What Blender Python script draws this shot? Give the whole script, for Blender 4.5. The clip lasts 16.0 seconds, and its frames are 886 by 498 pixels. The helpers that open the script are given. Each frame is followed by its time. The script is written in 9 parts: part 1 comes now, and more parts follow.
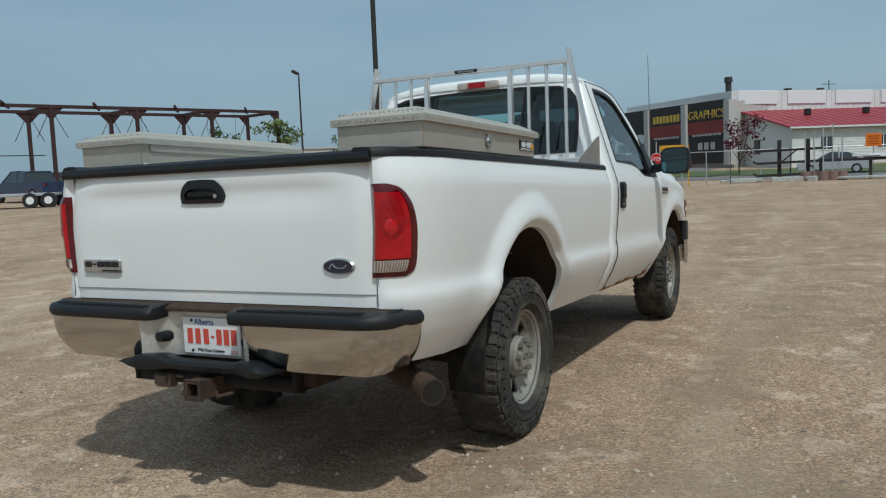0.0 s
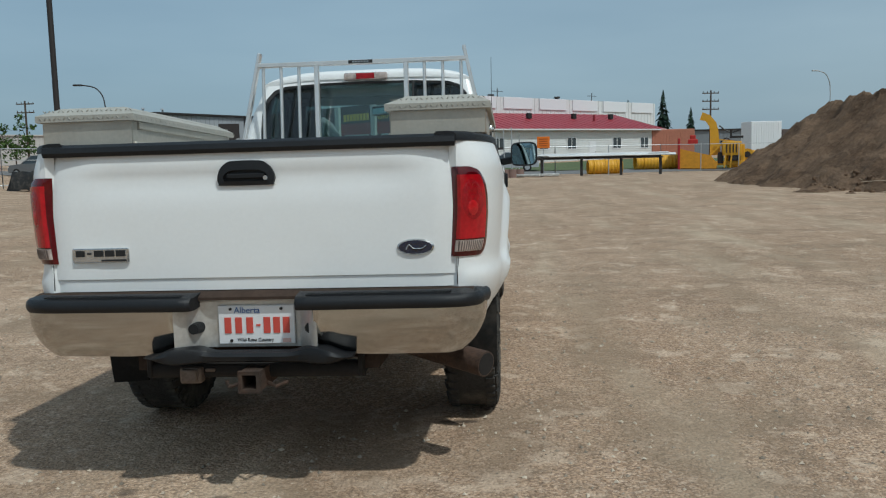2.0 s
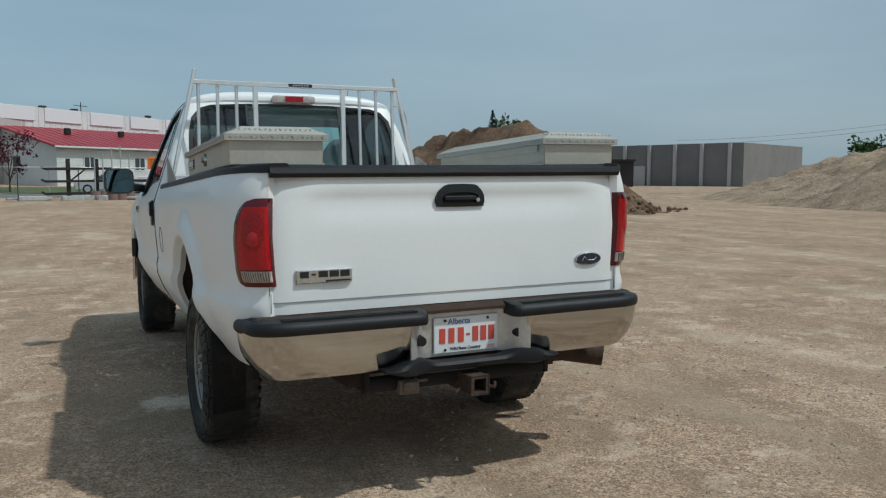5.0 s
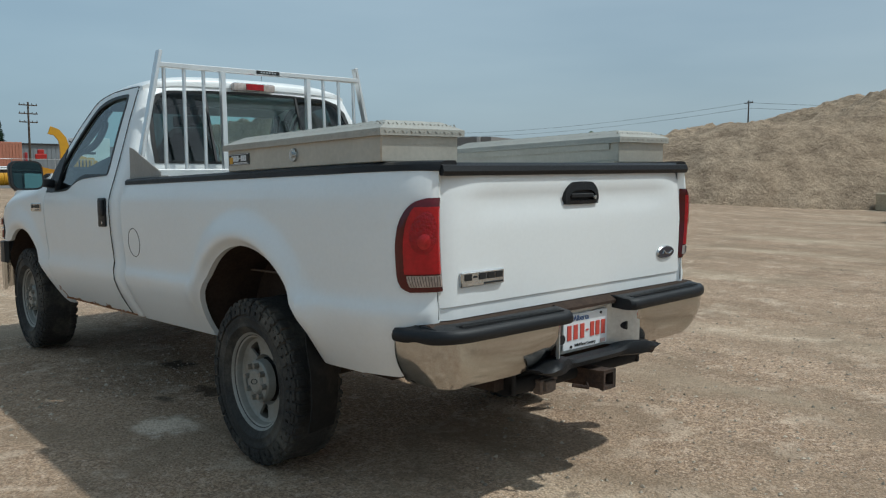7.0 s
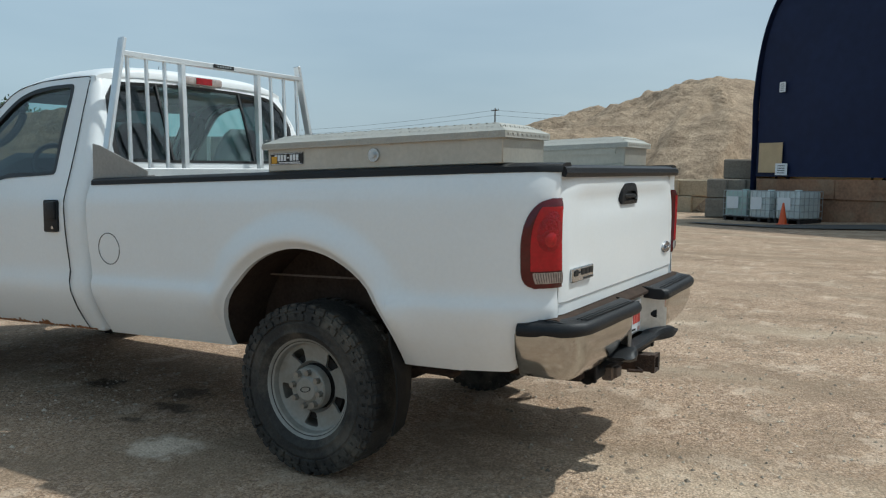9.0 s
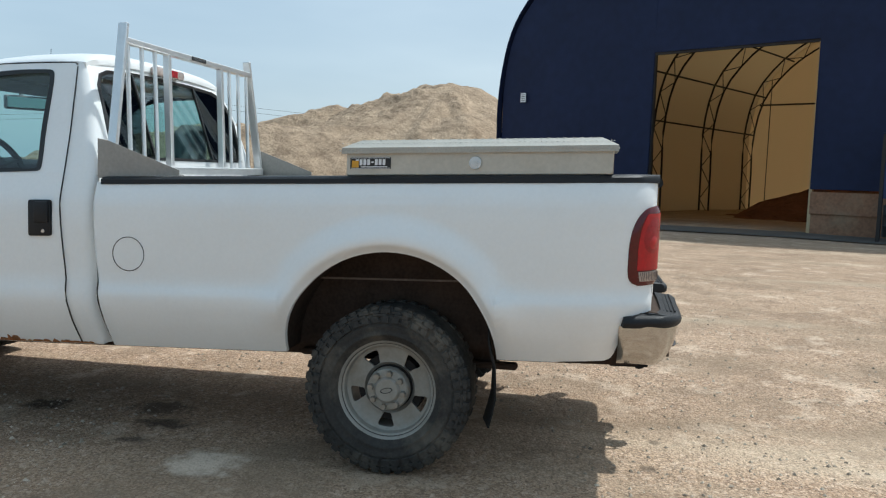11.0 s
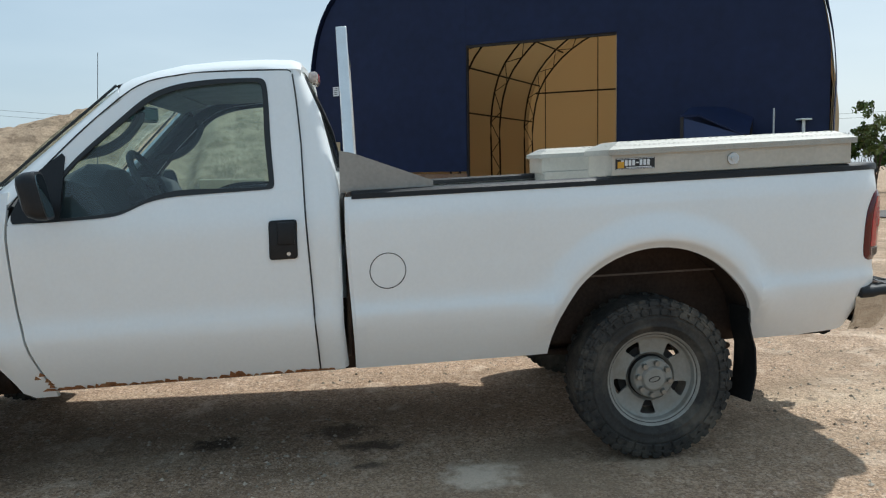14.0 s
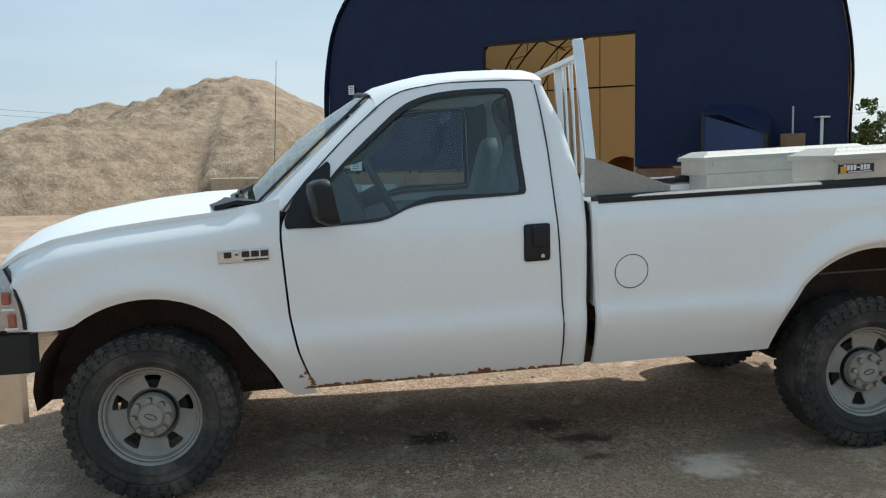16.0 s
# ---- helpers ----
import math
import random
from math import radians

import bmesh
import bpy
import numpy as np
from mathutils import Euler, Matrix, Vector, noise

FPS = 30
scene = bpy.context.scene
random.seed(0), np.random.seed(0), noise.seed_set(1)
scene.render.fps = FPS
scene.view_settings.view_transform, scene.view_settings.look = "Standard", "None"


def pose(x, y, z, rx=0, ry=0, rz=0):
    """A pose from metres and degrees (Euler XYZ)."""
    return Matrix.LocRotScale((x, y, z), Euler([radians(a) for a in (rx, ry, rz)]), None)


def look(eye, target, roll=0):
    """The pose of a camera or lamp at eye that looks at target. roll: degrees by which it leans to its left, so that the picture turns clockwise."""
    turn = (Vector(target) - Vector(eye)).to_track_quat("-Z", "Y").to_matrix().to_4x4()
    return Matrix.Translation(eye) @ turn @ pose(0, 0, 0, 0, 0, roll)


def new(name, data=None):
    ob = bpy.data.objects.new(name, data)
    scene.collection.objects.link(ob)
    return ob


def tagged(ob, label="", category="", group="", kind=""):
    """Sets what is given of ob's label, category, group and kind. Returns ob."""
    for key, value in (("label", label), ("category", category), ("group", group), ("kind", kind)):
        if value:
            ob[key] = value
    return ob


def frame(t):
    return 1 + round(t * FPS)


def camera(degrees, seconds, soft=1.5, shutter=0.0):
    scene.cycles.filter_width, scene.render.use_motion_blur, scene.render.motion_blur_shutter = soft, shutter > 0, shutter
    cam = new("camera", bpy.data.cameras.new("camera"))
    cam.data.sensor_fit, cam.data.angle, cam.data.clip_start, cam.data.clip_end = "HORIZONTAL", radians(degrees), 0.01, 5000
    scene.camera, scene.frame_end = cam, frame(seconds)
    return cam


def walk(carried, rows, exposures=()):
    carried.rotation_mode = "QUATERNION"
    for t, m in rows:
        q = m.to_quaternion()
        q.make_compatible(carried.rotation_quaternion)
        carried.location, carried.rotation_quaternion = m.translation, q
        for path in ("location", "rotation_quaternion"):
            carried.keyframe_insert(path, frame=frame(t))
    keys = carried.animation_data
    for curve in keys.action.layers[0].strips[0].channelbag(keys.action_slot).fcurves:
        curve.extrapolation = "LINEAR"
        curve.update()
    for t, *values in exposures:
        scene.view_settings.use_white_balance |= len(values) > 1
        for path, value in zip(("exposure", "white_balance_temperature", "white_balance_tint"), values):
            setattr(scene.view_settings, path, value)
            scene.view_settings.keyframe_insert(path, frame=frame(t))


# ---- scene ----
cam = camera(57.2, 16.0, soft=1.2)
PATH = [
    (0, (2.325, -3.630, 1.324), (1.422, -1.856, 1.136), -2.33),
    (0.5, (2.036, -3.802, 1.343), (1.392, -1.920, 1.137), -2.04),
    (1, (1.676, -3.911, 1.309), (1.132, -1.997, 1.099), -2.10),
    (1.5, (1.307, -4.065, 1.313), (0.946, -2.110, 1.099), -1.59),
    (2, (0.983, -4.188, 1.326), (0.821, -2.207, 1.103), -1.27),
    (2.5, (0.587, -4.254, 1.300), (0.464, -2.270, 1.077), -2.67),
    (3, (0.171, -4.378, 1.327), (0.193, -2.390, 1.109), -1.74),
    (3.5, (-0.212, -4.396, 1.327), (-0.019, -2.415, 1.135), -1.07),
    (4, (-0.630, -4.348, 1.340), (-0.273, -2.389, 1.157), -0.48),
    (4.2, (-0.811, -4.342, 1.347), (-0.344, -2.405, 1.169), -0.32),
    (6.3, (-2.342, -3.647, 1.377), (-1.182, -2.030, 1.178), 0.09),
    (6.5, (-2.440, -3.535, 1.381), (-1.241, -1.946, 1.181), 0.02),
    (7, (-2.747, -3.300, 1.382), (-1.410, -1.825, 1.186), 0.29),
    (7.5, (-2.988, -3.083, 1.382), (-1.550, -1.706, 1.192), 0.01),
    (8, (-3.166, -2.802, 1.367), (-1.634, -1.532, 1.170), -0.27),
    (8.5, (-3.418, -2.571, 1.375), (-1.757, -1.474, 1.183), 0.40),
    (9, (-3.667, -2.313, 1.367), (-1.951, -1.303, 1.181), 0.74),
    (9.5, (-3.864, -1.977, 1.375), (-2.113, -1.028, 1.194), 1.07),
    (9.7, (-3.955, -1.841, 1.380), (-2.160, -0.976, 1.207), 1.39),
    (11.8, (-4.534, -0.308, 1.366), (-2.553, -0.109, 1.171), 0.68),
    (12, (-4.545, -0.162, 1.367), (-2.562, 0.010, 1.171), 0.16),
    (12.5, (-4.613, 0.229, 1.388), (-2.625, 0.322, 1.196), -0.09),
    (13, (-4.667, 0.626, 1.387), (-2.677, 0.612, 1.185), 0.00),
    (13.5, (-4.587, 1.017, 1.389), (-2.598, 0.953, 1.191), -0.25),
    (14, (-4.581, 1.363, 1.396), (-2.600, 1.165, 1.207), -0.91),
    (14.5, (-4.535, 1.717, 1.373), (-2.577, 1.353, 1.182), -0.95),
    (15, (-4.465, 2.108, 1.385), (-2.506, 1.745, 1.211), -0.83),
    (15.5, (-4.564, 2.416, 1.415), (-2.603, 2.067, 1.232), -0.63),
    (16, (-4.634, 2.575, 1.458), (-2.657, 2.341, 1.261), -1.13),
]
EXPOSURES = [(0.0, -0.35, 6080, 3), (4.0, -0.35, 6080, 3), (7.0, -0.25, 6080, 3), (9.5, 0.06, 6120, 4), (12.0, 0.42, 6150, 6), (14.0, 0.32, 6190, 6), (15.0, 0.25, 6205, 6), (16.0, 0.34, 6220, 6)]
walk(cam, [(t, look(eye, target, roll)) for t, eye, target, roll in PATH], EXPOSURES)

# ---- light ----
SUN_DIR = Vector((0.46, -0.46, 1.0)).normalized()
world = bpy.data.worlds.new("world")
scene.world = world
world.use_nodes = True
wn, wl = world.node_tree.nodes, world.node_tree.links
sky = wn.new("ShaderNodeTexSky")
sky.sky_type = "NISHITA"
sky.sun_disc = False
sky.sun_elevation = math.asin(SUN_DIR.z)
sky.sun_rotation = math.atan2(SUN_DIR.x, SUN_DIR.y)
sky.dust_density = 3.0
sky.air_density = 1.0
haze = wn.new("ShaderNodeMix")
haze.data_type = "RGBA"
haze.inputs["Factor"].default_value = 0.72
geo_w = wn.new("ShaderNodeTexCoord")
cloud_map = wn.new("ShaderNodeMapping")
cloud_map.inputs["Scale"].default_value = (1.0, 1.0, 5.0)
cloud = wn.new("ShaderNodeTexNoise")
cloud.inputs["Scale"].default_value = 1.6
cloud.inputs["Detail"].default_value = 4.0
cloud_ramp = wn.new("ShaderNodeValToRGB")
cloud_ramp.color_ramp.elements[0].position = 0.3
cloud_ramp.color_ramp.elements[0].color = (3.5, 4.45, 5.3, 1)
cloud_ramp.color_ramp.elements[1].position = 0.75
cloud_ramp.color_ramp.elements[1].color = (5.0, 5.9, 6.6, 1)
wl.new(geo_w.outputs["Generated"], cloud_map.inputs["Vector"])
wl.new(cloud_map.outputs["Vector"], cloud.inputs["Vector"])
wl.new(cloud.outputs["Fac"], cloud_ramp.inputs["Fac"])
wl.new(sky.outputs["Color"], haze.inputs["A"])
wl.new(cloud_ramp.outputs["Color"], haze.inputs["B"])
background = wn["Background"]
# the hazy sky is brighter on the sun's side
side = wn.new("ShaderNodeVectorMath")
side.operation = "DOT_PRODUCT"
side.inputs[1].default_value = (0.85, -0.53, 0.0)
wl.new(geo_w.outputs["Generated"], side.inputs[0])
glow = wn.new("ShaderNodeMapRange")
glow.inputs["From Min"].default_value, glow.inputs["From Max"].default_value = -0.6, 0.9
wl.new(side.outputs["Value"], glow.inputs["Value"])
hue = wn.new("ShaderNodeMix")
hue.data_type = "RGBA"
hue.inputs["A"].default_value = (0.885, 0.98, 1.03, 1)
hue.inputs["B"].default_value = (1.19, 1.145, 1.10, 1)
wl.new(glow.outputs["Result"], hue.inputs["Factor"])
bright = wn.new("ShaderNodeVectorMath")
bright.operation = "MULTIPLY"
wl.new(haze.outputs["Result"], bright.inputs[0])
wl.new(hue.outputs["Result"], bright.inputs[1])
wl.new(bright.outputs["Vector"], background.inputs["Color"])
background.inputs["Strength"].default_value = 0.105

sun_data = bpy.data.lights.new("sun", "SUN")
sun_data.energy = 2.85
sun_data.angle = radians(1.2)
sun_data.color = (1.0, 0.985, 0.95)
sun = new("sun", sun_data)
sun.rotation_mode = "QUATERNION"
sun.rotation_quaternion = (-SUN_DIR).to_track_quat("-Z", "Y")


# ---- materials ----
def material(name, color, rough=0.6, metal=0.0, var=0.12, scale=6.0, fine=60.0, bump=0.0, bump_scale=80.0,
             coat=0.0, dirt=None, dirt_amount=0.0, dirt_scale=3.0, spec=0.5):
    m = bpy.data.materials.new(name)
    m.use_nodes = True
    nt = m.node_tree
    b = nt.nodes["Principled BSDF"]
    b.inputs["Roughness"].default_value = rough
    b.inputs["Metallic"].default_value = metal
    b.inputs["Coat Weight"].default_value = coat
    b.inputs["Coat Roughness"].default_value = 0.06
    b.inputs["Specular IOR Level"].default_value = spec
    tc = nt.nodes.new("ShaderNodeTexCoord")
    n1 = nt.nodes.new("ShaderNodeTexNoise")
    n1.inputs["Scale"].default_value = scale
    n1.inputs["Detail"].default_value = 5.0
    n2 = nt.nodes.new("ShaderNodeTexNoise")
    n2.inputs["Scale"].default_value = fine
    n2.inputs["Detail"].default_value = 3.0
    for n in (n1, n2):
        nt.links.new(tc.outputs["Object"], n.inputs["Vector"])
    add = nt.nodes.new("ShaderNodeMath")
    add.operation = "ADD"
    nt.links.new(n1.outputs["Fac"], add.inputs[0])
    nt.links.new(n2.outputs["Fac"], add.inputs[1])
    rmp = nt.nodes.new("ShaderNodeMapRange")
    rmp.inputs["From Min"].default_value = 0.7
    rmp.inputs["From Max"].default_value = 1.3
    rmp.inputs["To Min"].default_value = 1.0 - var
    rmp.inputs["To Max"].default_value = 1.0 + var
    nt.links.new(add.outputs[0], rmp.inputs["Value"])
    mul = nt.nodes.new("ShaderNodeVectorMath")
    mul.operation = "SCALE"
    mul.inputs[0].default_value = color
    nt.links.new(rmp.outputs["Result"], mul.inputs["Scale"])
    out = mul.outputs["Vector"]
    if dirt:
        n3 = nt.nodes.new("ShaderNodeTexNoise")
        n3.inputs["Scale"].default_value = dirt_scale
        n3.inputs["Detail"].default_value = 8.0
        n3.inputs["Roughness"].default_value = 0.65
        nt.links.new(tc.outputs["Object"], n3.inputs["Vector"])
        r3 = nt.nodes.new("ShaderNodeMapRange")
        r3.inputs["From Min"].default_value = 0.48
        r3.inputs["From Max"].default_value = 0.75
        r3.inputs["To Max"].default_value = dirt_amount
        nt.links.new(n3.outputs["Fac"], r3.inputs["Value"])
        mx = nt.nodes.new("ShaderNodeMix")
        mx.data_type = "RGBA"
        nt.links.new(r3.outputs["Result"], mx.inputs["Factor"])
        nt.links.new(out, mx.inputs["A"])
        mx.inputs["B"].default_value = (*dirt, 1)
        out = mx.outputs["Result"]
    nt.links.new(out, b.inputs["Base Color"])
    if bump:
        n4 = nt.nodes.new("ShaderNodeTexNoise")
        n4.inputs["Scale"].default_value = bump_scale
        n4.inputs["Detail"].default_value = 6.0
        nt.links.new(tc.outputs["Object"], n4.inputs["Vector"])
        bp = nt.nodes.new("ShaderNodeBump")
        bp.inputs["Strength"].default_value = bump
        bp.inputs["Distance"].default_value = 0.02
        nt.links.new(n4.outputs["Fac"], bp.inputs["Height"])
        nt.links.new(bp.outputs["Normal"], b.inputs["Normal"])
    return m


def glass(name, color, rough=0.0):
    m = bpy.data.materials.new(name)
    m.use_nodes = True
    nt = m.node_tree
    nt.nodes.clear()
    o = nt.nodes.new("ShaderNodeOutputMaterial")
    tr = nt.nodes.new("ShaderNodeBsdfTransparent")
    tr.inputs["Color"].default_value = (*color, 1)
    gl = nt.nodes.new("ShaderNodeBsdfGlossy")
    gl.inputs["Roughness"].default_value = rough
    lw = nt.nodes.new("ShaderNodeLayerWeight")
    lw.inputs["Blend"].default_value = 0.5
    pw = nt.nodes.new("ShaderNodeMath")
    pw.operation = "POWER"
    pw.inputs[1].default_value = 4.0
    nt.links.new(lw.outputs["Facing"], pw.inputs[0])
    fr = nt.nodes.new("ShaderNodeMath")
    fr.operation = "MULTIPLY_ADD"
    nt.links.new(pw.outputs[0], fr.inputs[0])
    fr.inputs[1].default_value, fr.inputs[2].default_value = 0.8, 0.075
    mx = nt.nodes.new("ShaderNodeMixShader")
    nt.links.new(fr.outputs[0], mx.inputs[0])
    nt.links.new(tr.outputs[0], mx.inputs[1])
    nt.links.new(gl.outputs[0], mx.inputs[2])
    nt.links.new(mx.outputs[0], o.inputs["Surface"])
    return m


PAINT = material("white_paint", (0.80, 0.81, 0.80), 0.38, var=0.02, scale=1.5, coat=0.2, dirt=(0.55, 0.48, 0.40), dirt_amount=0.10, dirt_scale=2.5)
PLASTIC = material("black_plastic", (0.011, 0.012, 0.014), 0.48, var=0.2, scale=9, bump=0.15, bump_scale=300, dirt=(0.03, 0.028, 0.025), dirt_amount=0.2, spec=0.32)
RUBBER = material("tyre_rubber", (0.042, 0.040, 0.037), 0.8, var=0.25, scale=9, bump=0.3, bump_scale=120, dirt=(0.19, 0.165, 0.13), dirt_amount=0.7, dirt_scale=5, spec=0.2)
DARK = material("dark_underbody", (0.050, 0.034, 0.026), 0.9, var=0.3, scale=8, dirt=(0.085, 0.050, 0.032), dirt_amount=0.5, spec=0.2)
RUST = material("rusty_steel", (0.062, 0.035, 0.023), 0.8, var=0.4, scale=15, bump=0.4, bump_scale=150, dirt=(0.03, 0.025, 0.02), dirt_amount=0.8, dirt_scale=9)
RUST_EDGE = material("rust_edge", (0.25, 0.10, 0.035), 0.9, var=0.4, scale=25, bump=0.5, bump_scale=150, dirt=(0.45, 0.30, 0.16), dirt_amount=0.7, dirt_scale=12)
CHROME = material("chrome", (0.50, 0.495, 0.475), 0.13, 1.0, var=0.03, scale=4, dirt=(0.42, 0.36, 0.29), dirt_amount=0.35, dirt_scale=5)
RECESS = material("bright_pressed_steel", (0.56, 0.56, 0.54), 0.32, 0.55, var=0.12, scale=7, dirt=(0.30, 0.27, 0.22), dirt_amount=0.5, dirt_scale=9)
RIM = material("painted_steel_rim", (0.275, 0.265, 0.235), 0.45, 0.1, var=0.10, scale=10, dirt=(0.17, 0.145, 0.11), dirt_amount=0.7, dirt_scale=8)
ALU = material("brushed_aluminium", (0.74, 0.74, 0.73), 0.34, 0.75, var=0.08, scale=12, fine=200)
TREAD = material("tread_plate_aluminium", (0.40, 0.385, 0.34), 0.6, 0.1, var=0.12, scale=14, fine=120, dirt=(0.38, 0.34, 0.28), dirt_amount=0.5, dirt_scale=7)
ALU_DULL = material("dull_aluminium_sheet", (0.50, 0.465, 0.40), 0.48, 0.55, var=0.08, scale=7, dirt=(0.40, 0.36, 0.29), dirt_amount=0.5, dirt_scale=5)
RED_DARK = material("dark_red_housing", (0.085, 0.002, 0.004), 0.12, var=0.2, scale=9, coat=0.3, spec=0.4)
RED_LENS = material("red_lens", (0.40, 0.004, 0.010), 0.12, var=0.22, scale=9, coat=0.3, spec=0.4)
RED_INNER = material("red_reflector", (0.31, 0.003, 0.008), 0.15, var=0.25, scale=26, coat=0.2, spec=0.4, bump=0.25, bump_scale=90)
RED_GLINT = material("pale_red_glint", (0.47, 0.010, 0.014), 0.15, var=0.3, scale=40, coat=0.2)
RIB_GREY = material("dark_lens_rib", (0.10, 0.075, 0.065), 0.3, var=0.1)
CLEAR_LENS = material("clear_lens", (0.48, 0.40, 0.36), 0.15, 0.2, var=0.25, scale=30, coat=0.6)
HEAD_LENS = material("headlight_lens", (0.42, 0.41, 0.39), 0.12, 0.4, var=0.2, scale=18, coat=0.5)
AMBER = material("amber_lens", (0.30, 0.085, 0.060), 0.2, var=0.2, scale=20, coat=0.6)
GLASS = glass("tinted_glass", (0.74, 0.89, 0.88))
GLASS_REAR = glass("dark_tinted_glass", (0.76, 0.90, 0.88))
MIRROR = material("mirror_glass", (0.28, 0.37, 0.38), 0.02, 1.0, var=0.0)
INTERIOR = material("grey_interior", (0.28, 0.295, 0.30), 0.85, var=0.15, scale=8, bump=0.1)
SEAT = material("grey_seat_fabric", (0.20, 0.212, 0.22), 0.95, var=0.15, scale=20, bump=0.3, bump_scale=400)
BADGE = material("badge_chrome", (0.55, 0.56, 0.56), 0.25, 0.9, var=0.1)
NAVY = material("navy_enamel", (0.012, 0.018, 0.04), 0.2, var=0.1, coat=0.6)
BLACK = material("black_paint", (0.012, 0.012, 0.012), 0.5, var=0.1)
PLATE_WHITE = material("plate_white", (0.72, 0.73, 0.74), 0.4, var=0.03)
PLATE_RED = material("plate_red", (0.55, 0.07, 0.05), 0.5, var=0.05)
PLATE_BLUE = material("plate_blue", (0.03, 0.10, 0.28), 0.5, var=0.05)
FLAP = material("black_rubber_flap", (0.012, 0.012, 0.012), 0.7, var=0.3, scale=5, dirt=(0.10, 0.085, 0.068), dirt_amount=0.5, dirt_scale=4, spec=0.2)
RUST_LIP = material("dusty_steel_lip", (0.16, 0.12, 0.095), 0.8, var=0.3)
GLASS_SIDE = glass("very_dark_tinted_glass", (0.30, 0.36, 0.36))
LINING = material("dark_grey_lining", (0.045, 0.047, 0.05), 0.8, var=0.15, scale=8)
GUSSET = material("grey_sheet_metal", (0.30, 0.285, 0.26), 0.5, 0.3, var=0.1, scale=6)
# near-black iron with shade put into its colour: drums, hitch tube, pipe mouth
SHADE_IRON = material("shade_black_iron", (0.012, 0.010, 0.009), 0.9, var=0.3)
NUT = material("dull_lug_nut", (0.27, 0.255, 0.225), 0.4, 0.6, var=0.2)
YELLOW = material("yellow_paint", (0.66, 0.33, 0.012), 0.5, var=0.15, scale=3, dirt=(0.25, 0.16, 0.06), dirt_amount=0.4)


# ---- mesh helpers ----
SHEAR = Matrix(((1, 0, 0, -0.012), (0, 1, 0, 0), (0.008, -0.038, 1, 0), (0, 0, 0, 1)))


def part(name, bm, mat, parent=None, label="", smooth=35, body=False, m=None):
    """Links a bmesh as one mesh object under a thing or a part."""
    bmesh.ops.recalc_face_normals(bm, faces=bm.faces)
    me = bpy.data.meshes.new(name)
    bm.to_mesh(me)
    bm.free()
    for one in (mat if isinstance(mat, (list, tuple)) else [mat]):
        me.materials.append(one)
    if body:
        for v in me.vertices:
            if v.co.y > 2.9:
                v.co.y = 2.9 + (v.co.y - 2.9) * 0.965
        me.transform(SHEAR)
    if smooth:
        me.shade_smooth()
        me.set_sharp_from_angle(angle=radians(smooth))
    ob = new(name, me)
    if m is not None:
        ob.matrix_basis = m
    if parent:
        ob.parent = parent
    if label:
        tagged(ob, label)
    return ob


def thing(name, label, category, group="", kind="", at=None):
    ob = new(name)
    ob.empty_display_size = 0.2
    if at is not None:
        ob.matrix_basis = at
    return tagged(ob, label, category, group, kind)


def box(bm, c, s, bevel=0.0, rot=None, mat=0, seg=1):
    n0 = len(bm.verts)
    res = bmesh.ops.create_cube(bm, size=1.0)
    vs = res["verts"]
    for v in vs:
        v.co = Vector((v.co.x * s[0], v.co.y * s[1], v.co.z * s[2]))
    if bevel:
        es = list({e for v in vs for e in v.link_edges})
        r = bmesh.ops.bevel(bm, geom=es, offset=bevel, segments=seg, affect="EDGES", profile=0.5)
        vs = list({v for f in r["faces"] for v in f.verts} | {v for v in vs if v.is_valid})
    mm = Matrix.Translation(c) @ (rot.to_4x4() if rot else Matrix.Identity(4))
    for v in vs:
        v.co = mm @ v.co
    if mat:
        for f in {f for v in vs for f in v.link_faces}:
            f.material_index = mat
    return vs


def rod(bm, a, b, r0, r1=None, seg=10, mat=0):
    """A capped round bar from a to b."""
    a, b = Vector(a), Vector(b)
    r1 = r0 if r1 is None else r1
    q = (b - a).to_track_quat("Z", "Y")
    rings = []
    for p, r in ((a, r0), (b, r1)):
        rings.append([bm.verts.new(p + q @ Vector((r * math.cos(2 * math.pi * k / seg), r * math.sin(2 * math.pi * k / seg), 0))) for k in range(seg)])
    fs = [bm.faces.new((rings[0][k], rings[0][(k + 1) % seg], rings[1][(k + 1) % seg], rings[1][k])) for k in range(seg)]
    fs += [bm.faces.new(rings[0][::-1]), bm.faces.new(rings[1])]
    for f in fs:
        f.material_index = mat
    return fs


def bar(bm, a, b, w, h, up=(0, 0, 1), bevel=0.0):
    """A square bar from a to b, w across and h along up."""
    a, b, up = Vector(a), Vector(b), Vector(up)
    d = (b - a)
    z = d.normalized()
    x = up.cross(z).normalized()
    y = z.cross(x)
    m3 = Matrix((x, y, z)).transposed()
    return box(bm, (a + b) / 2, (w, h, d.length), bevel, m3)


def skin(bm, rows, closed=False, mat=0):
    """Quads over rows of points; returns the rows of verts."""
    vr = [[bm.verts.new(p) for p in row] for row in rows]
    for i in range(len(vr) - 1):
        n = len(vr[i])
        for j in range(n if closed else n - 1):
            q = [vr[i][j], vr[i][(j + 1) % n], vr[i + 1][(j + 1) % n], vr[i + 1][j]]
            try:
                bm.faces.new(q).material_index = mat
            except ValueError:
                pass
    return vr


